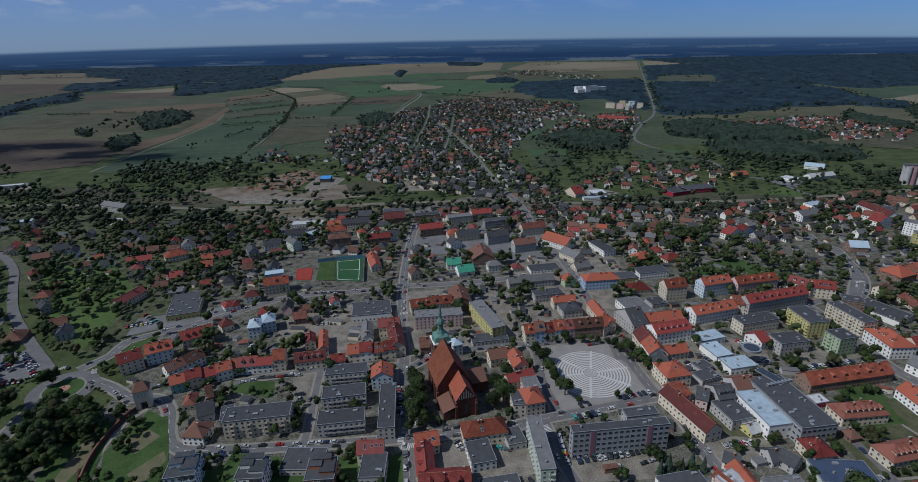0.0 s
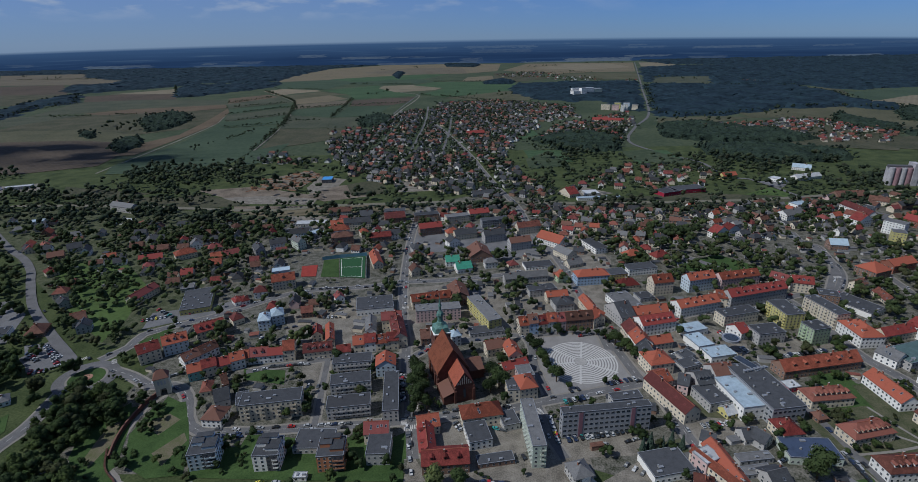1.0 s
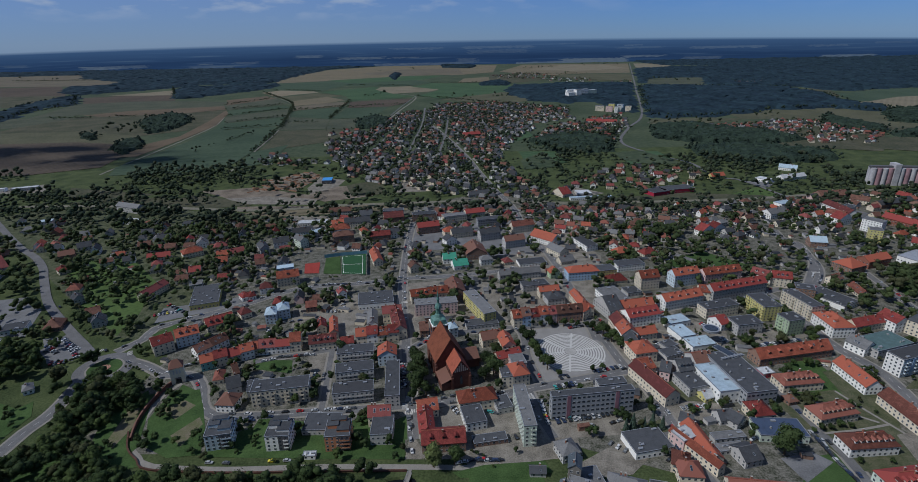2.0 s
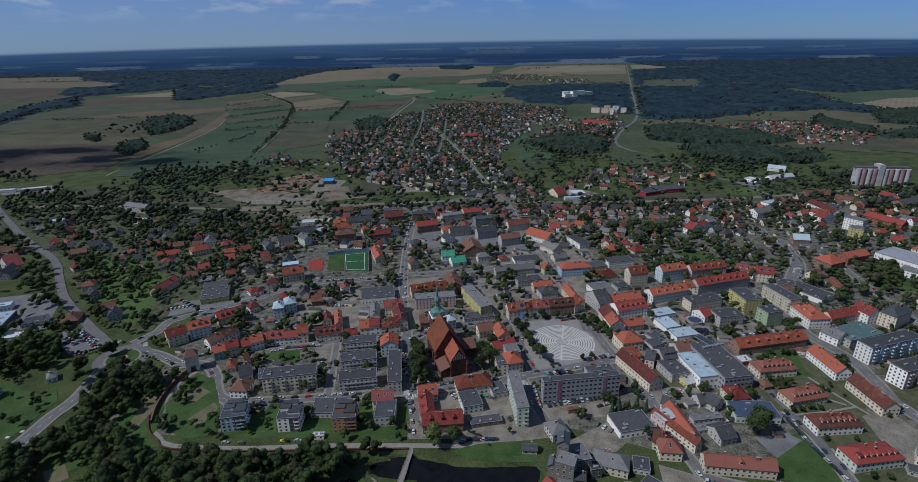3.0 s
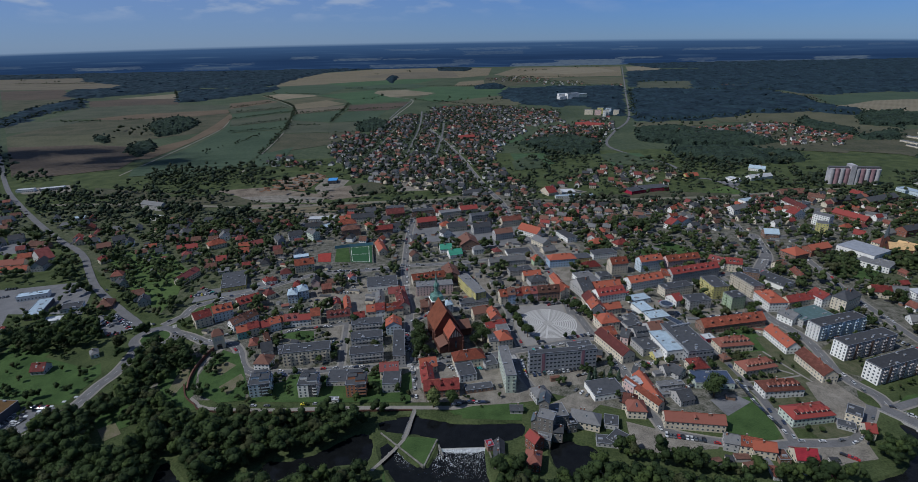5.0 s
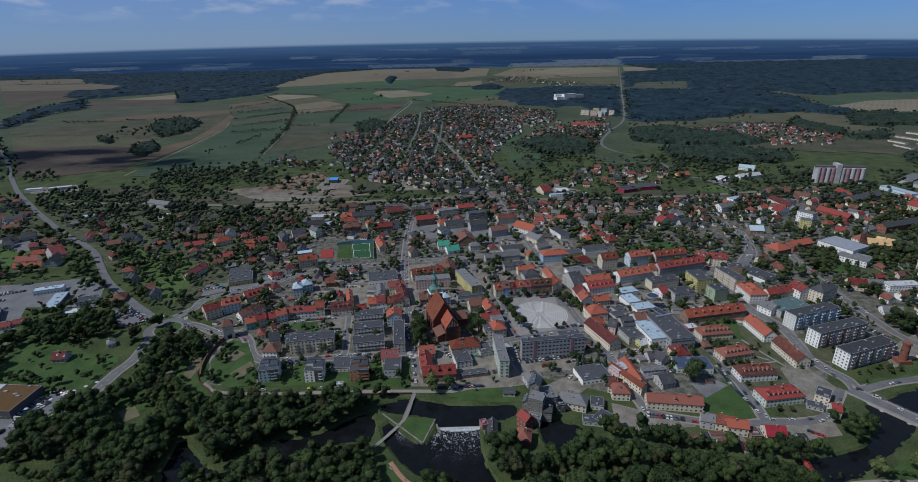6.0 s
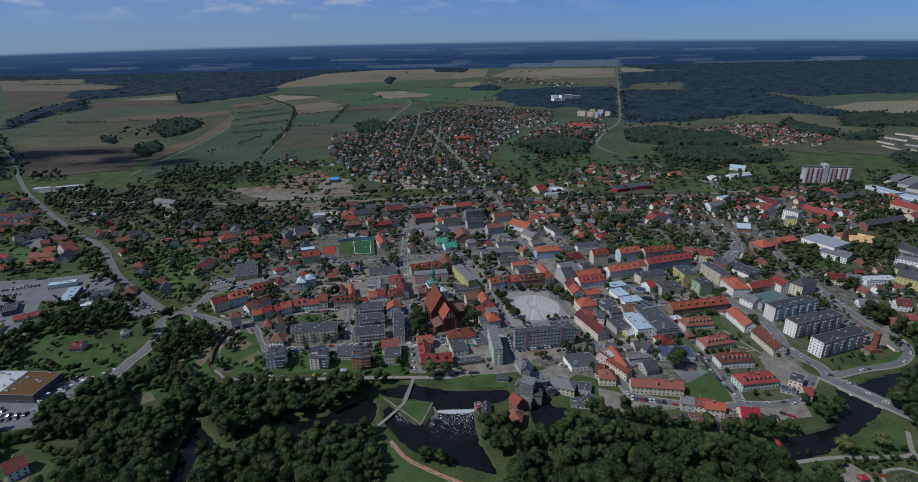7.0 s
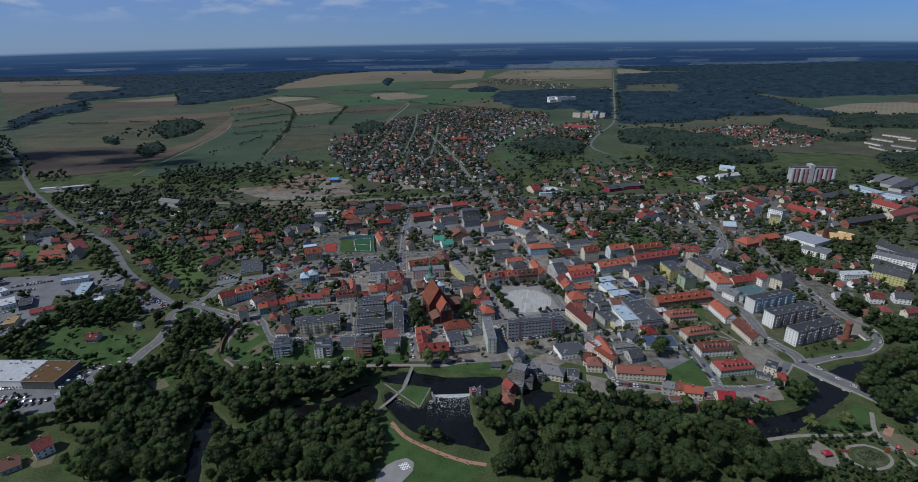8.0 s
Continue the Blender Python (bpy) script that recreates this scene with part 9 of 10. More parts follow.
wood([(399, 373), (454, 369), (420, 330), (386, 340)])
wood([(489, 414), (552, 452), (578, 439), (544, 390), (495, 375), (477, 385)])
wood([(299, 510), (326, 493), (353, 470), (377, 448), (342, 413), (311, 439), (291, 473)])
wood([(402, 475), (463, 487), (400, 411), (368, 407), (376, 436)])
wood([(-410, 470), (-405, 505), (-345, 467), (-314, 418), (-323, 392), (-352, 408)])
wood([(-466, 770), (-500, 859), (-479, 941), (-403, 992), (-344, 887), (-374, 813), (-384, 734)])
wood([(-733, 821), (-711, 867), (-632, 797), (-612, 734), (-642, 709)])
wood([(-523, 715), (-513, 752), (-454, 724), (-398, 618), (-444, 604)])
wood([(-581, 692), (-531, 702), (-466, 615), (-519, 618)])
wood([(-593, 836), (-584, 885), (-516, 853), (-490, 788), (-546, 791)])
wood([(-293, 275), (-259, 280), (-240, 279), (-222, 262), (-230, 243), (-223, 215), (-245, 216)])
wood([(-424, 670), (-364, 692), (-225, 658), (-187, 552), (-228, 520), (-295, 557), (-349, 560)])
wood([(-67, 694), (73, 719), (74, 652), (35, 638), (-48, 648)])
wood([(203, 578), (273, 565), (297, 545), (279, 496), (226, 514), (189, 533)])
wood([(129, 1170), (442, 1340), (305, 972), (208, 931), (146, 1101)])
wood([(379, 965), (542, 1032), (627, 896), (490, 736), (408, 758), (359, 833)])
# groves of the outskirts
wood([(-723, 766), (-686, 846), (-580, 728), (-593, 649), (-673, 701)], True)
wood([(-580, 573), (-550, 581), (-503, 519), (-534, 521)], True)
wood([(-501, 503), (-476, 517), (-420, 430), (-441, 419)], True)
wood([(-606, 919), (-563, 991), (-448, 941), (-416, 853), (-526, 818)], True)
wood([(-860, 928), (-815, 950), (-783, 906), (-834, 891)], True)
wood([(-363, 464), (-338, 476), (-299, 409), (-318, 388)], True)
wood([(412, 419), (434, 428), (417, 390), (417, 366), (386, 351), (378, 362)], True)
wood([(521, 443), (590, 449), (529, 382), (482, 367), (490, 394)], True)
wood([(617, 682), (631, 626), (611, 604), (578, 621)], True)
wood([(634, 602), (712, 602), (671, 539), (608, 527), (574, 511)], True)
wood([(638, 810), (689, 805), (645, 728), (584, 717)], True)
wood([(613, 482), (691, 502), (671, 478), (604, 466)], True)
wood([(515, 515), (570, 576), (553, 531), (519, 507)], True)
wood([(923, 860), (1019, 878), (927, 773), (893, 785)], True)
wood([(188, 702), (253, 716), (252, 671), (190, 663)], True)
wood([(215, 567), (271, 574), (271, 521), (217, 510)], True)
# tall trees on the banks
bank_trees([(100, 114), (135, 104), (174, 94), (204, 86), (231, 83), (252, 90)], 6, 1.35, 1.8)
bank_trees([(98, 109), (135, 98), (174, 88), (204, 80), (228, 77)], 7, 1.2, 1.7)
bank_trees([(101, 135), (140, 124), (180, 114), (207, 106), (235, 109)], 6, 0.8, 1.2)
bank_trees([(322, 131), (341, 150), (365, 161), (407, 170), (520, 146), (640, 116)], 6, 1.3, 1.8)
bank_trees([(326, 122), (345, 140), (372, 153), (407, 160), (520, 138)], 7, 1.2, 1.7)
bank_trees([(335, 116), (352, 131), (380, 143), (410, 150)], 8, 1.1, 1.6)
bank_trees([(320, 106), (330, 113), (345, 112), (338, 103), (326, 98)], 7, 1.3, 1.8)
bank_trees([(430, 202), (470, 205), (530, 184), (640, 154)], 7, 1.2, 1.6)
bank_trees([(265, 128), (272, 136), (268, 146), (262, 138)], 6, 0.9, 1.2)
# woods far out
far_wood([(-3091, 4662), (-2767, 5029), (-2319, 4980), (-679, 5022), (-1022, 4612), (-1070, 3889), (-1066, 3302), (-1090, 3053), (-1268, 3173), (-1476, 3178), (-1526, 2995), (-1604, 2837), (-1715, 2763), (-1811, 2633), (-1977, 2752), (-2154, 3089), (-1985, 3168), (-2119, 3549), (-2604, 3931)])
far_wood([(-1771, 2571), (-1541, 2182), (-1588, 2111), (-1588, 2021), (-1488, 1788), (-1441, 1652), (-1593, 1845), (-1753, 2236), (-1768, 2442)])
far_wood([(-1352, 2663), (-1454, 2980), (-1219, 3042), (-1076, 3011), (-1009, 3116), (-941, 3021), (-976, 2712), (-1149, 2383), (-1201, 2344)])
far_wood([(-942, 1589), (-989, 1721), (-961, 1817), (-868, 1746), (-804, 1619), (-790, 1460), (-818, 1404)])
far_wood([(-785, 1180), (-818, 1258), (-805, 1313), (-755, 1259), (-726, 1182), (-729, 1128)])
far_wood([(-974, 1367), (-1005, 1436), (-943, 1381), (-917, 1317)])
far_wood([(295, 2647), (713, 2767), (909, 2650), (587, 1599), (556, 1645), (552, 1850), (526, 1985), (424, 1925), (307, 2063), (261, 2278)])
far_wood([(905, 2550), (1188, 2458), (1314, 2400), (1477, 2337), (1434, 1993), (1351, 1774), (1369, 1612), (1301, 1537), (1216, 1665), (1006, 1637), (901, 1581), (758, 1510), (607, 1531), (618, 1636)])
far_wood([(1349, 3929), (1662, 3981), (4165, 4777), (2035, 2249), (1847, 2232), (1589, 2152), (1556, 2380), (1215, 2516), (1426, 3011), (1117, 3044), (947, 2642)])
far_wood([(1020, 1405), (1100, 1501), (1074, 1420), (1074, 1355), (1093, 1273), (1034, 1199), (968, 1269)])
far_wood([(1286, 1526), (1420, 1604), (1506, 1621), (1238, 1303), (1206, 1338), (1177, 1362)])
far_wood([(1044, 1190), (1187, 1243), (1097, 1135), (1023, 1144)])
far_wood([(-280, 1551), (-244, 1660), (-184, 1587), (-181, 1428), (-252, 1416)])
far_wood([(523, 1342), (638, 1389), (774, 1221), (796, 1138), (701, 1090), (560, 1134), (483, 1188)])
far_wood([(506, 1070), (631, 1084), (765, 1005), (727, 929), (589, 911), (497, 962)])
far_wood([(185, 1189), (303, 1275), (378, 1168), (331, 1049), (228, 1046)])
far_wood([(-77, 5019), (127, 4998), (233, 4749), (159, 4401), (-51, 4560)])
far_wood([(-397, 3590), (-399, 3894), (-341, 3814), (-331, 3265)])
far_wood([(162, 2892), (276, 3028), (318, 2856), (285, 2717), (160, 2744)])
far_wood([(-1375, 1506), (-1253, 1372), (-1055, 1143), (-986, 1070), (-882, 915), (-927, 920)])
far_wood([(1700, 4350), (2600, 4000), (4650, 3300), (4650, 5040), (1700, 5040)])
far_wood([(3322, 4541), (4602, 4559), (2399, 2236), (1987, 2205), (1837, 2381)])
far_wood([(1269, 1498), (1380, 1596), (1469, 1553), (1766, 1568), (1489, 1276), (1303, 1345), (1197, 1383)])
far_wood([(992, 954), (1200, 971), (1123, 891), (950, 885)])
far_wood([(-5200, 4300), (-2600, 4500), (-900, 4900), (-900, 5040), (-5200, 5040)])
# hedges and lines of trees between the fields
hedge([(-865, 2056), (-747, 2289)])
hedge([(-807, 1905), (-624, 2056)])
hedge([(-739, 1728), (-580, 1905)])
hedge([(-681, 1567), (-529, 1700)])
hedge([(-640, 1453), (-496, 1510)])
hedge([(-480, 1553), (-398, 1555)])
hedge([(-553, 1835), (-390, 1945)])
hedge([(-375, 1908), (-174, 1984)])
hedge([(-376, 1600), (-402, 2141)])
hedge([(-896, 2576), (-628, 2096), (-527, 1699), (-477, 1423), (-441, 1119)])
hedge([(-3016, 3812), (-2410, 3719)])
hedge([(-544, 2896), (-206, 2788)])
hedge([(-881, 2694), (-625, 2582)])
hedge([(-104, 2952), (318, 2856)])
hedge([(-1526, 2995), (-1213, 2370)])
hedge([(437, 3536), (885, 3469)])
hedge([(1223, 2223), (1463, 1988)])
hedge([(1207, 1651), (1390, 1638)])
hedge([(-140, 2253), (222, 1921)])
hedge([(-338, 1387), (-242, 1415)])
hedge([(-582, 1140), (-525, 1371)])
hedge([(-1313, 1737), (-953, 1801)])
hedge([(-1555, 1797), (-1505, 2156)])
# clumps of trees in the fields: place, number, spread
for x, y, n, spread in ((625, 4164, 3, 14), (702, 4221, 4, 14), (794, 4275, 5, 16), (568, 4183, 2, 10), (1110, 4532, 3, 14), (1257, 4682, 4, 18), (1300, 4562, 4, 16), (1367, 4537, 3, 16), (-314, 4385, 5, 18), (-520, 4138, 3, 14), (19, 4825, 5, 20), (752, 3566, 5, 20), (1104, 2914, 6, 30), (1192, 2810, 6, 30), (-348, 2266, 4, 14), (-295, 2355, 4, 14), (-924, 1476, 8, 26), (-987, 1526, 5, 20), (-874, 1430, 6, 18), (-3143, 4066, 4, 22), (-2788, 3865, 5, 20), (949, 1535, 4, 16), (886, 1518, 3, 14), (669, 1385, 8, 40), (583, 1417, 6, 30), (200, 2169, 9, 34), (78, 2146, 6, 26)):
    field_clump(x, y, n, spread)
# housing districts: turn of the streets, spacing, share of trees
district([(-181, 875), (-266, 1078), (-297, 1214), (-203, 1418), (-167, 1711), (1, 1840), (143, 1639), (225, 1366), (146, 1205), (99, 990), (114, 852), (149, 729), (71, 705), (-73, 775)], -32, 17.5, 0.12, 0.9)
district([(-72, 1938), (173, 1992), (387, 1779), (363, 1508), (187, 1421), (35, 1614)], -20, 22, 0.15, 0.8)
district([(240, 1364), (527, 1611), (470, 1337), (391, 1179), (231, 1159)], -25, 23, 0.3, 0.7)
district([(172, 758), (268, 881), (331, 920), (402, 892), (450, 826), (384, 744), (270, 736)], -15, 24, 0.4, 0.5)
district([(596, 1322), (970, 1427), (1025, 1186), (898, 1058), (785, 1102), (639, 1229)], -10, 21, 0.5, 0.45)
district([(-64, 661), (61, 678), (160, 699), (297, 639), (279, 565), (201, 532), (149, 582), (52, 577), (-44, 582)], -20, 18.5, 0.22, 0.75)
district([(66, 576), (122, 583), (184, 560), (255, 538), (223, 491), (155, 502), (70, 506)], -18, 21, 0.5, 0.5)
district([(312, 676), (441, 668), (535, 636), (460, 555), (387, 523), (317, 510), (299, 564)], 20, 22, 0.45, 0.6)
district([(-210, 634), (-80, 662), (-59, 455), (-89, 513), (-164, 517), (-196, 518)], -12, 20, 0.3, 0.85)
district([(-428, 624), (-340, 641), (-219, 612), (-168, 487), (-169, 435), (-227, 409), (-290, 440), (-370, 527)], 12, 22, 0.3, 0.95)
district([(-600, 656), (-473, 649), (-391, 562), (-348, 481), (-449, 515), (-515, 551)], 20, 25, 0.35, 0.7)
district([(-198, 413), (-149, 420), (-102, 420), (-88, 369), (-135, 371), (-171, 354)], 8, 20, 0.4, 0.8)
district([(-426, 484), (-368, 443), (-308, 377), (-276, 342), (-304, 351), (-365, 409)], 50, 22, 0.4, 0.8)
district([(-852, 812), (-766, 784), (-498, 507), (-487, 463), (-626, 516)], 20, 24, 0.4, 0.5)
district([(445, 697), (628, 700), (794, 629), (681, 490), (592, 472), (545, 526), (421, 510)], 15, 24, 0.4, 0.6)
district([(522, 421), (592, 387), (468, 245), (436, 241), (432, 299), (438, 344)], 10, 23, 0.4, 0.9)
district([(-247, 994), (-365, 1088), (-417, 1063), (-368, 955), (-258, 946)], -10, 30, 0.3, 0.4)
district([(108, 329), (170, 334), (147, 263), (139, 268)], -20, 24, 0.5, 0.3)
# hamlets beyond the fields
district([(269, 3468), (536, 3690), (656, 3364), (643, 3027), (449, 3074), (275, 3210)], -10, 52, 0.15, 0.9)
district([(539, 3008), (762, 3182), (780, 2908), (595, 2793)], -10, 50, 0.15, 0.9)
district([(727, 2763), (965, 2864), (903, 2652), (707, 2626)], -10, 50, 0.15, 0.8)
district([(1427, 2716), (1670, 2736), (1580, 2570), (1367, 2583)], 0, 36, 0.3, 0.6)
district([(-322, 1311), (-275, 1399), (-186, 1331), (-120, 1507), (-120, 1288), (-215, 1217)], -10, 26, 0.8, 0.3)
district([(192, 1189), (253, 1336), (384, 1421), (451, 1413), (386, 1167), (313, 1131), (248, 1083)], -20, 23, 0.35, 0.6)
yard_sheds(-230, 250, 195, 480, 380, 31)
yard_sheds(-420, 480, 440, 640, 420, 32)
yard_sheds(180, 420, 130, 300, 60, 33)
yard_sheds(150, 235, 116, 136, 60, 34)
town_trees(-420, 0, 300, 700, 620, 21, 0.55, 1.5)
town_trees(-700, -380, 330, 800, 330, 27, 0.6, 1.6)
town_trees(500, 900, 330, 800, 400, 28, 0.6, 1.6)
town_trees(0, 520, 300, 700, 1150, 22, 0.5, 1.4)
town_trees(-220, 240, 190, 330, 420, 23, 0.4, 1.1)
town_trees(-600, 700, 640, 1000, 800, 24, 0.6, 1.6)
town_trees(240, 460, 190, 420, 260, 25)
town_trees(-480, -240, 130, 420, 190, 26)
tagged(new("district_houses", DISTRICT.mesh("district_houses", D_MATS)), "many small houses with grey and red roofs among gardens", "houses", kind="stuff")
canopy()
# the timber yard beside the railway
def log_stacks():
    rng, s = random.Random(44), Shape()
    for k in range(90):
        x, y = rng.uniform(-330, -235), rng.uniform(790, 925)
        if not any(inside(q, np.array(x), np.array(y)) for q in PAVED):
            continue
        l, w, h, a = rng.uniform(6, 22), rng.uniform(1.2, 3.0), rng.uniform(0.8, 2.6), radians(-28 + rng.choice((0, 0, 90)) + rng.gauss(0, 4))
        c, q = math.cos(a), math.sin(a)
        e = [(x + c * u - q * v, y + q * u + c * v) for u, v in ((-l / 2, -w), (l / 2, -w), (l / 2, w), (-l / 2, w))]
        r = [(x + c * u, y + q * u, h) for u in (-l / 2 + 0.6, l / 2 - 0.6)]
        b = [(*p, 0.1) for p in e]
        s.face([b[0], b[1], r[1], r[0]])
        s.face([b[2], b[3], r[0], r[1]])
        s.face([b[1], b[2], r[1]])
        s.face([b[3], b[0], r[0]])
    tagged(new("log_stacks", s.mesh("log_stacks", mat("sawn_logs", (0.16, 0.09, 0.055), 0.95, 0.4, 3.0, 0.5))), "long brown stacks of logs in the timber yard", "timber", kind="stuff")


log_stacks()
# garden round the oval path: shrubs along the walks
rng = random.Random(61)
shrubs = []
for ring, n, lo, hi in ((15.5, 24, 0.5, 0.62), (20, 36, 0.4, 0.75), (25, 50, 0.4, 0.85)):
    for k in range(n):
        a = 6.283 * k / n + rng.uniform(-0.05, 0.05)
        x, y = 279 + ring * math.cos(a) + rng.gauss(0, 0.5), 64.5 + ring * math.sin(a) * 0.92 + rng.gauss(0, 0.5)
        if not blocked(x, y, 0.3) and not any(inside(q, np.array(x), np.array(y)) for q in PAVED):
            s = rng.uniform(lo, hi)
            shrubs.append((x, y, s, s * rng.uniform(0.6, 0.9)))
for k in range(520):
    x, y = rng.uniform(225, 330), rng.uniform(40, 92)
    if not blocked(x, y, 0.5) and not any(inside(q, np.array(x), np.array(y)) for q in PAVED) and (x - 281) ** 2 / 700 + (y - 65) ** 2 / 300 > 1:
        s = rng.choice((0.25, 0.3, 0.4, 0.5, 0.6, 0.75))
        shrubs.append((x, y, s, s * 0.8))
for k in range(170):
    a, q = rng.uniform(0, 6.283), rng.random() ** 0.5
    shrubs.append((281 + q * 9 * math.cos(a), 66 + q * 5 * math.sin(a), rng.uniform(0.06, 0.14), 0.07))
tree_mass("garden_shrubs", shrubs, LOW_CROWNS, "clipped shrubs and flower beds in the park garden", WOOD_LEAVES)
tree(255, 90, 9, 2.2, "pale green weeping willow beside the lawn")
tree(283, 93, 9, 2.1, "pale green weeping willow beside the lawn")
for x, y, s in ((-17, 102, 0.95), (-13, 99, 0.75), (-4, 96, 1.0), (0, 93, 0.8)):
    tree(x, y, 1, s, "leafy bush on the river bank below the weir")
for x, y, k, s in ((-309, 122, 1, 1.1), (-303, 125, 4, 0.8), (-297, 128, 1, 1.2), (-291, 130, 2, 0.8), (-285, 126, 1, 0.9), (-276, 118, 3, 1.2), (-268, 114, 1, 0.9), (-261, 113, 3, 1.0), (-254, 113, 1, 0.8), (-247, 112, 3, 1.3), (-258, 105, 3, 0.9), (-251, 102, 1, 0.8), (-246, 96, 1, 1.1), (-252, 84, 4, 0.9), (-243, 76, 2, 0.8), (-316, 116, 2, 0.9), (-303, 114, 1, 0.9)):
    tree(x, y, k, s, "leafy bush in the rough grass near the house")
# avenue trees round the square
for (x0, y0), (x1, y1), n in (((54, 330), (66, 276), 9), ((62, 342), (112, 338), 8), ((112, 334), (140, 286), 11)):
    for k in range(n):
        s = (k + 0.5) / n
        tree(x0 + (x1 - x0) * s + (k % 3 - 1) * 0.6, y0 + (y1 - y0) * s, k, (0.62 if y0 == 342 else 0.92) + 0.12 * ((k * 7) % 3), "round clipped tree along the square")
for x, y in ((73, 271), (98, 275), (106, 277)):
    tree(x, y, 1, 0.75, "small round tree on the square")
for x, y, s in ((-31, 290, 1.2), (-28, 281, 1.35), (-31, 272, 1.3), (-25, 266, 1.2), (-29, 258, 1.4), (-22, 252, 1.1), (-30, 247, 1.0), (-33, 300, 0.9)):
    tree(x, y, 2 if s > 1.15 else 0, s, "tall old tree beside the church")
for x, y, s in ((22, 283, 1.3), (26, 273, 1.45), (20, 268, 1.1), (30, 300, 0.9)):
    tree(x, y, 2, s, "old broad tree east of the brick church")
# the trees that stand nearest are things of their own, the rest one mass
MID_TREES.sort(key=lambda q: q[1])
for k, (x, y, s, h) in enumerate(MID_TREES[:250]):
    tree(x, y, k * 5 + 2, s * 0.98, ("broad dark green park tree", "leafy green riverside tree", "tall dense park tree")[k % 3])
tree(-15, 188, 9, 2.5, "pale green weeping willow on the river bank")
tree(-3, 189, 4, 1.25, "dark leafy tree beside the willow")
tree(188, 190, 2, 1.75, "broad dark tree beside the gravel yard")
for x, y, s in ((222, 209, 0.7), (228, 209, 0.6), (235, 211, 0.75), (241, 210, 0.6), (216, 207, 0.55), (232, 152, 0.7), (241, 151, 0.6), (150, 226, 0.8), (172, 232, 0.9), (196, 240, 0.6), (226, 182, 0.6), (244, 181, 0.5)):
    tree(x, y, 1, s, "leafy shrub beside the terrace")
for x, y, s in ((103, 213, 0.8), (108, 215, 0.95), (114, 213, 0.85), (120, 215, 1.0), (126, 214, 0.8)):
    conifer(x, y, s)
tree_mass("park_trees", MID_TREES[250:], MID_CROWNS, "dense broadleaf park trees along the river", WOOD_LEAVES)
tree_mass("garden_trees", [q for q in LOW_TREES if q[1] < 620], LOW_CROWNS, "garden and street trees between the houses", GARDEN_LEAVES)
tree_mass("outskirt_trees", [q for q in LOW_TREES if q[1] >= 620], TINY_CROWNS, "trees and bushes of the outskirts", HAZED_OUTSKIRT_LEAVES)
tree_mass("wood_edge_trees", EDGE_TREES, TINY_CROWNS, "dark trees along the edges of the woods", [HAZED_COPSE_LEAVES] * 4)
# ---- cars ----
def car_meshes():
    prof = [(-2.1, 0.3), (2.1, 0.3), (2.15, 0.75), (1.1, 0.95), (0.5, 1.42), (-1.2, 1.45), (-1.9, 1.0), (-2.15, 0.85)]
    low, up = [prof[k] for k in (0, 1, 2, 3, 6, 7)], [prof[k] for k in (3, 4, 5, 6)]
    bodies = {}
    for k, m in CAR_PAINT.items():
        s = Shape()
        for sy in (-0.87, 0.87):
            s.face([(x, sy, z) for x, z in (low if sy < 0 else low[::-1])])
        for a, b in zip(low, low[1:] + low[:1]):
            s.face([(a[0], 0.87, a[1]), (a[0], -0.87, a[1]), (b[0], -0.87, b[1]), (b[0], 0.87, b[1])][::-1])
        s.box(-1.2, 0.5, -0.68, 0.68, 1.43, 1.5)
        bodies[k] = s.mesh("body", m)
    s = Shape()
    for sy in (-0.78, 0.78):
        s.face([(x, sy * (0.9 if z > 1.3 else 1.0), z) for x, z in (up if sy < 0 else up[::-1])][::-1])
    for a, b in zip(up, up[1:]):
        s.face([(a[0], 0.78 * (0.9 if a[1] > 1.3 else 1), a[1]), (a[0], -0.78 * (0.9 if a[1] > 1.3 else 1), a[1]), (b[0], -0.78 * (0.9 if b[1] > 1.3 else 1), b[1]), (b[0], 0.78 * (0.9 if b[1] > 1.3 else 1), b[1])][::-1])
    glass = s.mesh("cabin", GLASS)
    s = Shape()
    s.tube(0, 0, 0.32, 0.32, -0.1, 0.1, 10)
    s.f.append(tuple(range(9, -1, -1)))
    s.i.append(0)
    wheel = s.mesh("wheel", RUBBER)
    whole = {}
    for k, body in bodies.items():
        b, n = bmesh.new(), 0
        for me, i in ((body, 0), (glass, 1)):
            b.from_mesh(me)
            b.faces.ensure_lookup_table()
            for f in b.faces[n:]:
                f.material_index = i
            n = len(b.faces)
        for wx in (-1.3, 1.35):
            for wy in (-0.8, 0.8):
                v = bmesh.ops.create_cone(b, segments=8, radius1=0.32, radius2=0.32, depth=0.2, cap_ends=True, matrix=Matrix.Translation((wx, wy, 0.32)) @ Matrix.Rotation(radians(90), 4, "X"))["verts"]
                for f in {f for q in v for f in q.link_faces}:
                    f.material_index = 2
        whole[k] = bpy.data.meshes.new("car")
        b.to_mesh(whole[k])
        b.free()
        for m in (CAR_PAINT[k], GLASS, RUBBER):
            whole[k].materials.append(m)
    return bodies, glass, wheel, whole


CAR_BODY, CAR_GLASS, CAR_WHEEL, CAR_WHOLE = car_meshes()
CAR_COUNT, FAR_CARS = [0], []


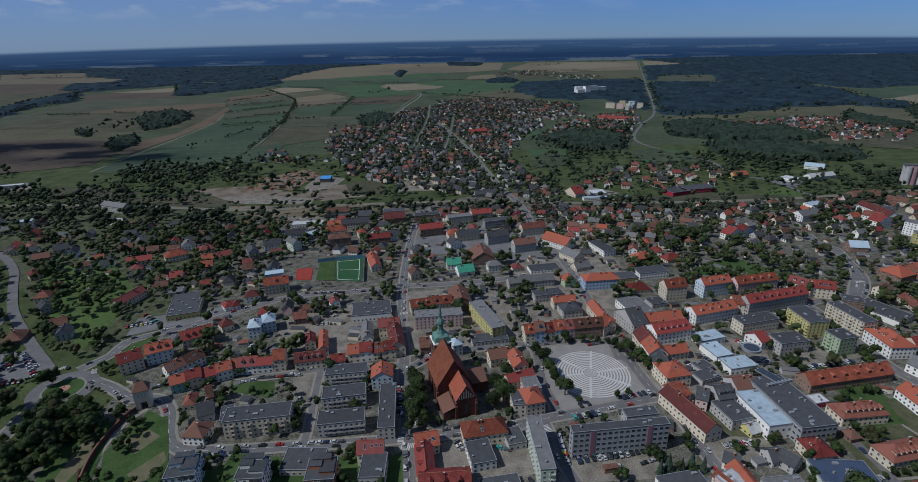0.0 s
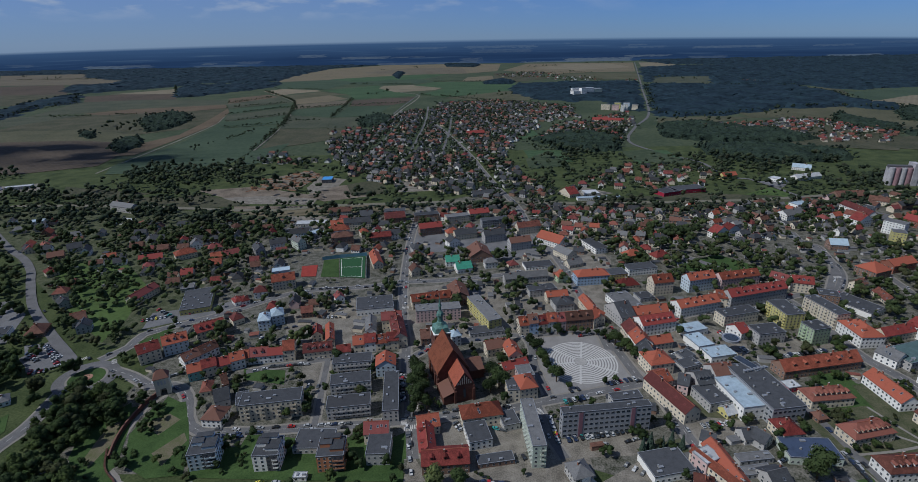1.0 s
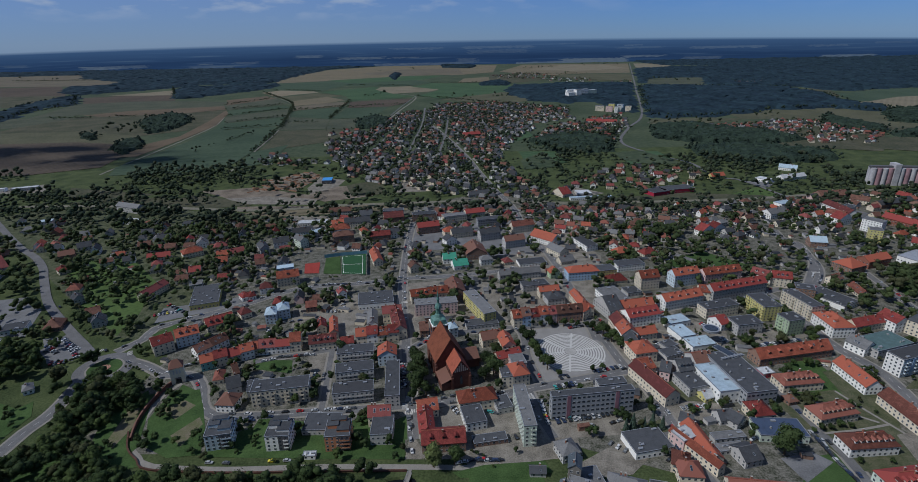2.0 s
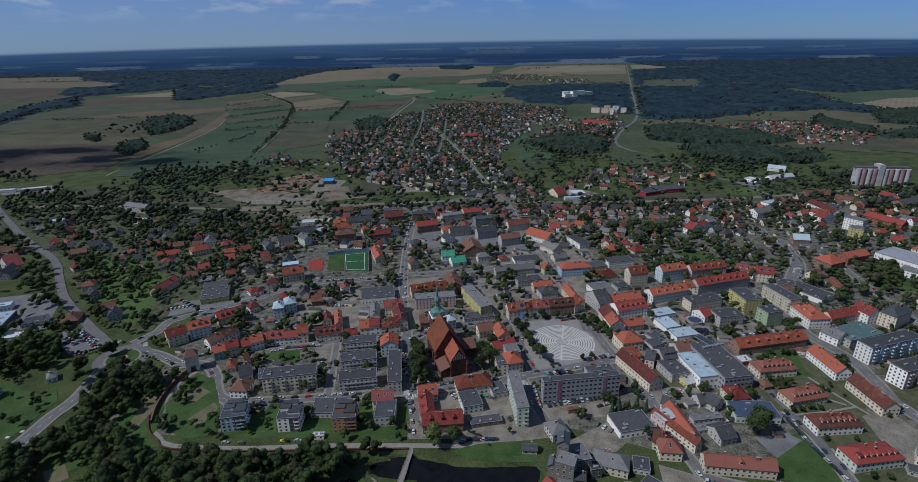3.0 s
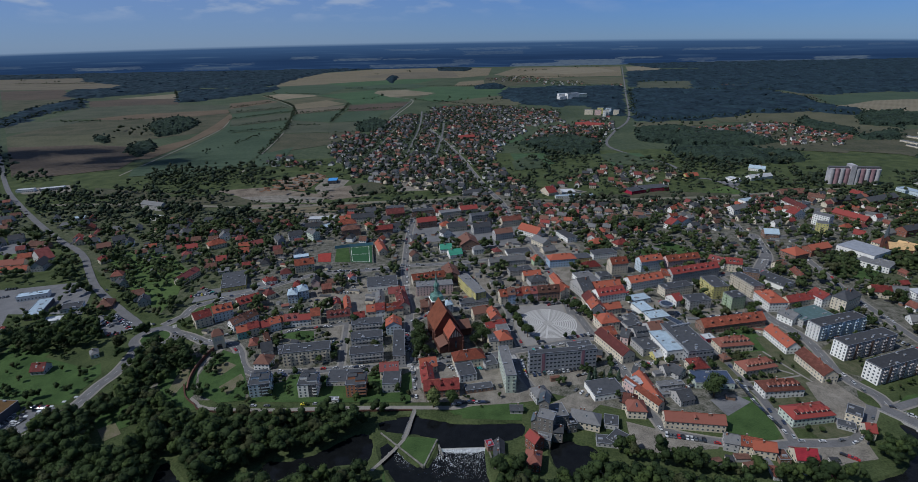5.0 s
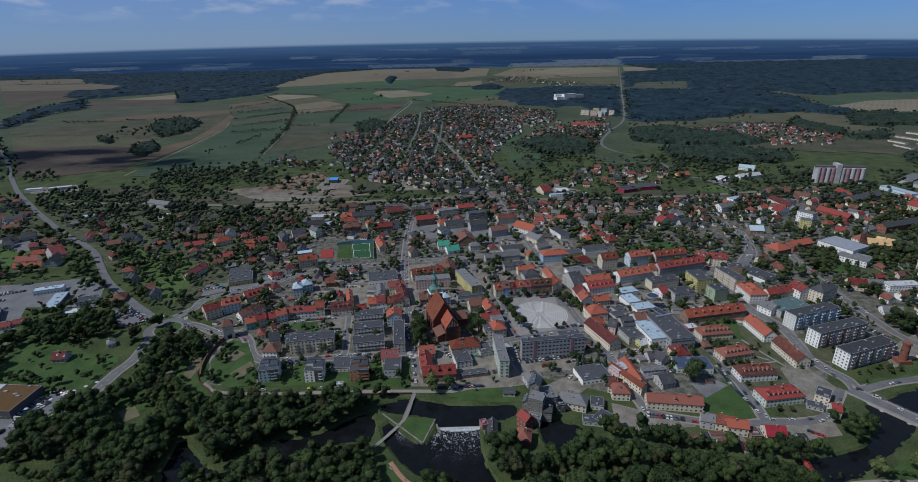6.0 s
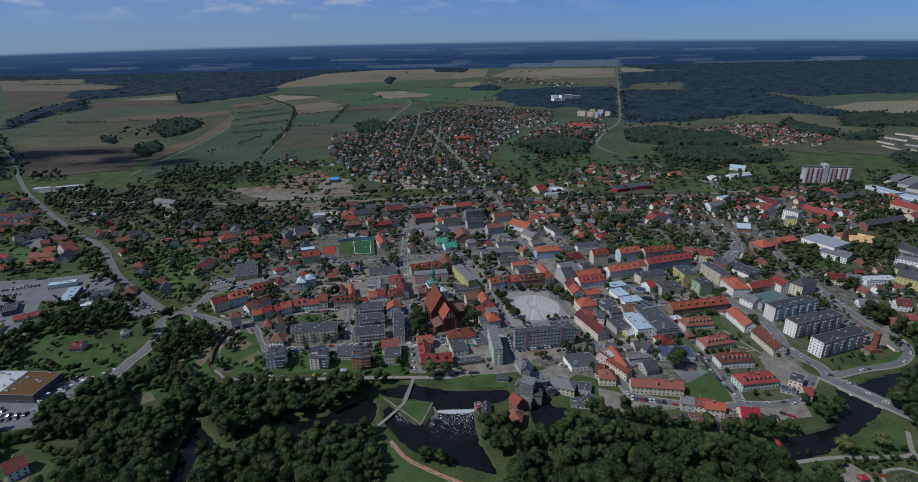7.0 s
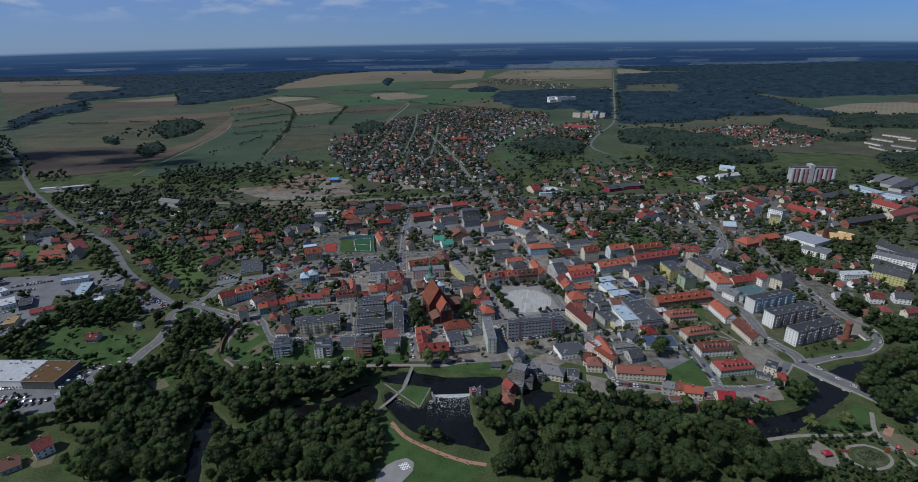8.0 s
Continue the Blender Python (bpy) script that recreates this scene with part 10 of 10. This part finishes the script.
def car(x, y, turn, colour, van=False):
    if CAR_COUNT[0] > 300:
        FAR_CARS.append((x, y, turn, colour))
        return
    near = y < 255
    top = new("van" if van else "car", None if near else CAR_WHOLE[colour])
    top.matrix_basis = pose(x, y, 0.2, 0, 0, turn) @ (Matrix.Diagonal((1.2, 1.1, 1.5, 1)) if van else Matrix.Scale(1.05, 4))
    tagged(top, f"{colour} {'van' if van else 'car'} parked on asphalt", "van" if van else "car", "parked cars")
    if not near:
        return
    part("body", CAR_BODY[colour], top)
    part("cabin", CAR_GLASS, top)
    for wx in (-1.3, 1.35):
        for wy in (-0.8, 0.8):
            part("wheel", CAR_WHEEL, top, m=Matrix.Translation((wx, wy, 0.32)) @ Matrix.Rotation(radians(90), 4, "X"))


def car_row(a, b, n, turn):
    rng = random.Random(int(a[0] * 11 + a[1] * 3))
    for k in range(n):
        s = k / max(n - 1, 1)
        CAR_COUNT[0] += 1
        colour = rng.choice(("white", "white", "black", "black", "silver", "silver", "grey", "grey", "red", "blue", "grey", "black", "white", "yellow" if rng.random() < 0.3 else "silver", "teal" if rng.random() < 0.3 else "black"))
        car(a[0] + (b[0] - a[0]) * s, a[1] + (b[1] - a[1]) * s, turn + rng.uniform(-4, 4) + rng.choice((0, 180)), colour, rng.random() < 0.07)


# rows of parked cars: from, to, how many, turn
car_row((-311, 201), (-297, 200), 8, 95)
car_row((240.8, 130.0), (245.6, 126.1), 3, -39)
car_row((323.0, 138.1), (323.4, 137.5), 1, -56)
car_row((-335.9, 147.2), (-333.2, 151.9), 3, 150)
car_row((-338.0, 148.0), (-318.3, 152.5), 5, 103)
car_row((318.2, 148.4), (318.7, 147.8), 1, -50)
car_row((138.7, 152.2), (161.1, 146.5), 10, 76)
car_row((-350.2, 156.0), (-314.8, 156.5), 7, 91)
car_row((-352.5, 161.1), (-335.1, 160.9), 4, 89)
car_row((311.5, 162.7), (314.9, 160.2), 2, -36)
car_row((-317.4, 172.2), (-313.4, 192.9), 8, 169)
car_row((305.9, 172.4), (307.2, 171.7), 1, -28)
car_row((-363.3, 173.4), (-354.3, 174.2), 5, 95)
car_row((-307.7, 179.8), (-304.5, 188.0), 5, 159)
car_row((214.0, 183.8), (216.9, 151.9), 8, -85)
car_row((120.3, 187.9), (132.4, 194.7), 3, 29)
car_row((-0.5, 189.7), (10.4, 192.2), 4, 13)
car_row((11.8, 190.8), (23.2, 191.1), 4, 2)
car_row((13.6, 192.0), (21.2, 191.1), 3, -7)
car_row((-145.6, 195.0), (-135.6, 194.4), 2, -3)
car_row((-109.2, 195.0), (-100.4, 195.0), 2, 0)
car_row((216.3, 199.4), (215.4, 194.9), 2, -101)
car_row((-311.7, 201.1), (-296.6, 200.2), 7, 87)
car_row((90.6, 202.0), (97.6, 195.8), 3, 48)
car_row((176.4, 202.2), (189.1, 206.5), 2, 19)
car_row((214.3, 206.4), (214.0, 180.8), 9, -91)
car_row((28.8, 207.1), (30.3, 205.5), 1, -47)
car_row((34.8, 209.3), (35.2, 207.7), 1, -76)
car_row((298.5, 210.8), (299.2, 190.8), 3, -88)
car_row((76.5, 217.2), (82.6, 218.0), 3, 7)
car_row((97.1, 219.9), (102.0, 221.5), 2, 18)
car_row((62.6, 222.3), (70.7, 223.8), 3, 100)
car_row((62.8, 222.8), (70.8, 224.5), 3, 102)
car_row((73.8, 224.0), (88.9, 226.6), 6, 100)
car_row((74.8, 225.1), (85.6, 226.6), 5, 98)
car_row((89.5, 226.5), (98.5, 229.0), 4, 106)
car_row((-32.6, 229.1), (-28.1, 199.9), 4, -81)
car_row((-31.3, 230.1), (-30.4, 222.0), 2, -84)
car_row((-143.4, 231.2), (-137.6, 231.9), 2, 7)
car_row((146.0, 231.6), (155.8, 232.1), 4, 93)
car_row((146.2, 231.8), (157.3, 233.2), 4, 97)
car_row((-145.2, 231.9), (-133.7, 231.1), 3, -4)
car_row((160.6, 232.2), (162.8, 233.0), 1, 110)
car_row((20.7, 233.3), (24.5, 231.7), 2, -23)
car_row((161.2, 233.9), (162.5, 233.2), 1, 62)
car_row((288.6, 236.7), (288.0, 218.4), 3, -92)
car_row((-138.0, 237.4), (-134.4, 237.0), 1, -6)
car_row((-123.7, 238.1), (-94.9, 239.3), 4, 2)
car_row((-3.5, 238.6), (-0.1, 233.1), 3, 32)
car_row((-86.4, 239.7), (-69.9, 240.4), 5, 2)
car_row((54.9, 240.3), (55.8, 223.4), 5, -87)
car_row((55.7, 241.5), (56.5, 221.7), 5, -88)
car_row((-32.2, 243.4), (-32.0, 243.1), 1, -56)
car_row((130.3, 246.6), (130.9, 242.4), 1, -82)
car_row((131.0, 247.4), (130.6, 244.9), 1, -99)
car_row((-9.7, 248.7), (-2.0, 250.5), 2, 13)
car_row((-3.5, 250.7), (-2.3, 250.9), 1, 9)
car_row((377.6, 255.0), (382.9, 242.6), 5, 23)
car_row((22.5, 257.0), (28.8, 253.3), 2, -30)
car_row((67.9, 257.0), (82.7, 260.8), 6, 104)
car_row((290.3, 258.4), (290.6, 240.4), 3, -89)
car_row((73.7, 267.9), (78.7, 269.7), 2, 110)
car_row((360.0, 268.7), (370.5, 259.6), 5, 49)
car_row((128.2, 271.2), (127.1, 263.6), 2, -98)
car_row((101.9, 274.9), (109.3, 277.3), 4, 108)
car_row((122.0, 276.9), (124.7, 277.3), 1, 8)
car_row((113.6, 278.0), (119.8, 279.8), 3, 106)
car_row((263.3, 278.2), (267.9, 275.0), 3, -35)
car_row((-104.3, 279.6), (-97.6, 278.8), 2, 83)
car_row((-449.1, 287.8), (-424.1, 268.6), 4, 52)
car_row((-41.8, 292.7), (-37.5, 261.7), 10, 8)
car_row((-205.3, 294.4), (-200.2, 297.6), 3, 32)
car_row((224.6, 300.5), (254.2, 306.2), 11, 101)
car_row((-311.9, 302.4), (-302.4, 304.0), 4, 100)
car_row((-136.8, 303.0), (-112.0, 305.2), 7, 5)
car_row((264.0, 308.3), (270.9, 309.2), 3, 97)
car_row((-464.7, 309.8), (-459.5, 313.8), 3, 128)
car_row((157.6, 311.7), (160.5, 302.1), 4, 17)
car_row((212.6, 314.8), (214.1, 308.7), 3, 14)
car_row((-280.2, 319.2), (-279.4, 318.2), 1, -51)
car_row((171.7, 319.9), (173.9, 313.6), 4, 19)
car_row((-327.8, 320.1), (-329.1, 332.7), 5, 186)
car_row((-332.5, 327.7), (-318.5, 317.3), 5, 53)
car_row((-324.6, 336.4), (-304.0, 321.7), 8, 54)
car_row((95.8, 336.4), (105.3, 338.8), 4, 14)
car_row((-325.6, 337.8), (-297.2, 310.3), 9, 46)
car_row((206.2, 338.0), (212.4, 324.5), 8, 25)
car_row((-158.5, 343.8), (-143.2, 340.5), 4, 78)
car_row((-149.8, 356.2), (-136.3, 360.1), 3, 16)
car_row((121.7, 359.8), (123.6, 348.0), 2, -81)
car_row((-494.7, 361.3), (-472.8, 365.0), 8, 100)
car_row((285.3, 361.5), (289.8, 350.7), 4, -67)
car_row((203.7, 364.5), (216.0, 367.1), 2, 12)
car_row((-502.8, 372.2), (-481.3, 387.1), 10, 125)
car_row((-228.2, 374.7), (-214.7, 375.2), 2, 2)
car_row((-115.6, 374.7), (-101.4, 375.8), 5, 94)
car_row((254.7, 375.3), (259.1, 375.8), 2, 6)
car_row((-270.7, 375.7), (-254.4, 381.4), 6, 109)
car_row((-490.2, 376.7), (-467.5, 387.3), 8, 115)
car_row((-201.5, 386.0), (-193.4, 390.7), 4, 120)
car_row((-236.0, 387.3), (-221.3, 395.2), 9, 118)
car_row((-106.1, 394.2), (-100.5, 375.7), 4, 17)
car_row((-266.8, 395.2), (-247.7, 381.2), 5, 54)
car_row((-369.5, 396.6), (-366.7, 393.5), 1, -48)
car_row((-481.3, 404.1), (-473.3, 406.5), 4, 107)
car_row((-131.0, 430.4), (-109.5, 431.5), 9, 3)
car_row((-12.1, 463.7), (-5.3, 468.0), 5, 122)
car_row((630.9, 480.7), (645.6, 488.0), 1, 26)
car_row((94.0, 513.8), (98.8, 505.4), 2, -60)
car_row((170.2, 515.6), (174.5, 488.8), 5, 9)
car_row((-493.9, 517.0), (-491.5, 515.2), 1, -37)
car_row((467.7, 523.4), (477.9, 522.8), 4, 87)
car_row((225.1, 527.0), (241.0, 529.1), 4, 98)
def kerb_cars():
    """Cars left along the kerbs of the town's streets."""
    rng = random.Random(71)
    for line, width in ROAD_LINES:
        if not 5.2 <= width <= 7.5 or line[0][1] > 700:
            continue
        d = np.gradient(line, axis=0)
        for k in range(1, len(line) - 1):
            if line[k][1] > 720 or rng.random() > 0.42:
                continue
            u = d[k] / max(np.hypot(*d[k]), 1e-6)
            side = rng.choice((-1, 1)) * (width / 2 - 1.15)
            FAR_CARS.append((line[k][0] - u[1] * side, line[k][1] + u[0] * side, math.degrees(math.atan2(u[1], u[0])), rng.choice(("white", "black", "silver", "grey", "grey", "red", "blue", "white", "silver", "black"))))


kerb_cars()
rest = bmesh.new()
CAR_KEYS = list(CAR_PAINT)
for x, y, turn, colour in FAR_CARS:
    n, k = len(rest.faces), len(rest.verts)
    rest.from_mesh(CAR_WHOLE[colour])
    rest.verts.ensure_lookup_table()
    rest.faces.ensure_lookup_table()
    bmesh.ops.transform(rest, matrix=pose(x, y, 0.2, 0, 0, turn), verts=rest.verts[k:])
    for f in rest.faces[n:]:
        f.material_index = CAR_KEYS.index(colour) if f.material_index == 0 else len(CAR_KEYS) + f.material_index - 1
me = bpy.data.meshes.new("far_cars")
rest.to_mesh(me)
rest.free()
for m in [CAR_PAINT[k] for k in CAR_KEYS] + [GLASS, RUBBER]:
    me.materials.append(m)
tagged(new("far_cars", me), "many small cars along the kerbs and in distant car parks", "cars", kind="stuff")
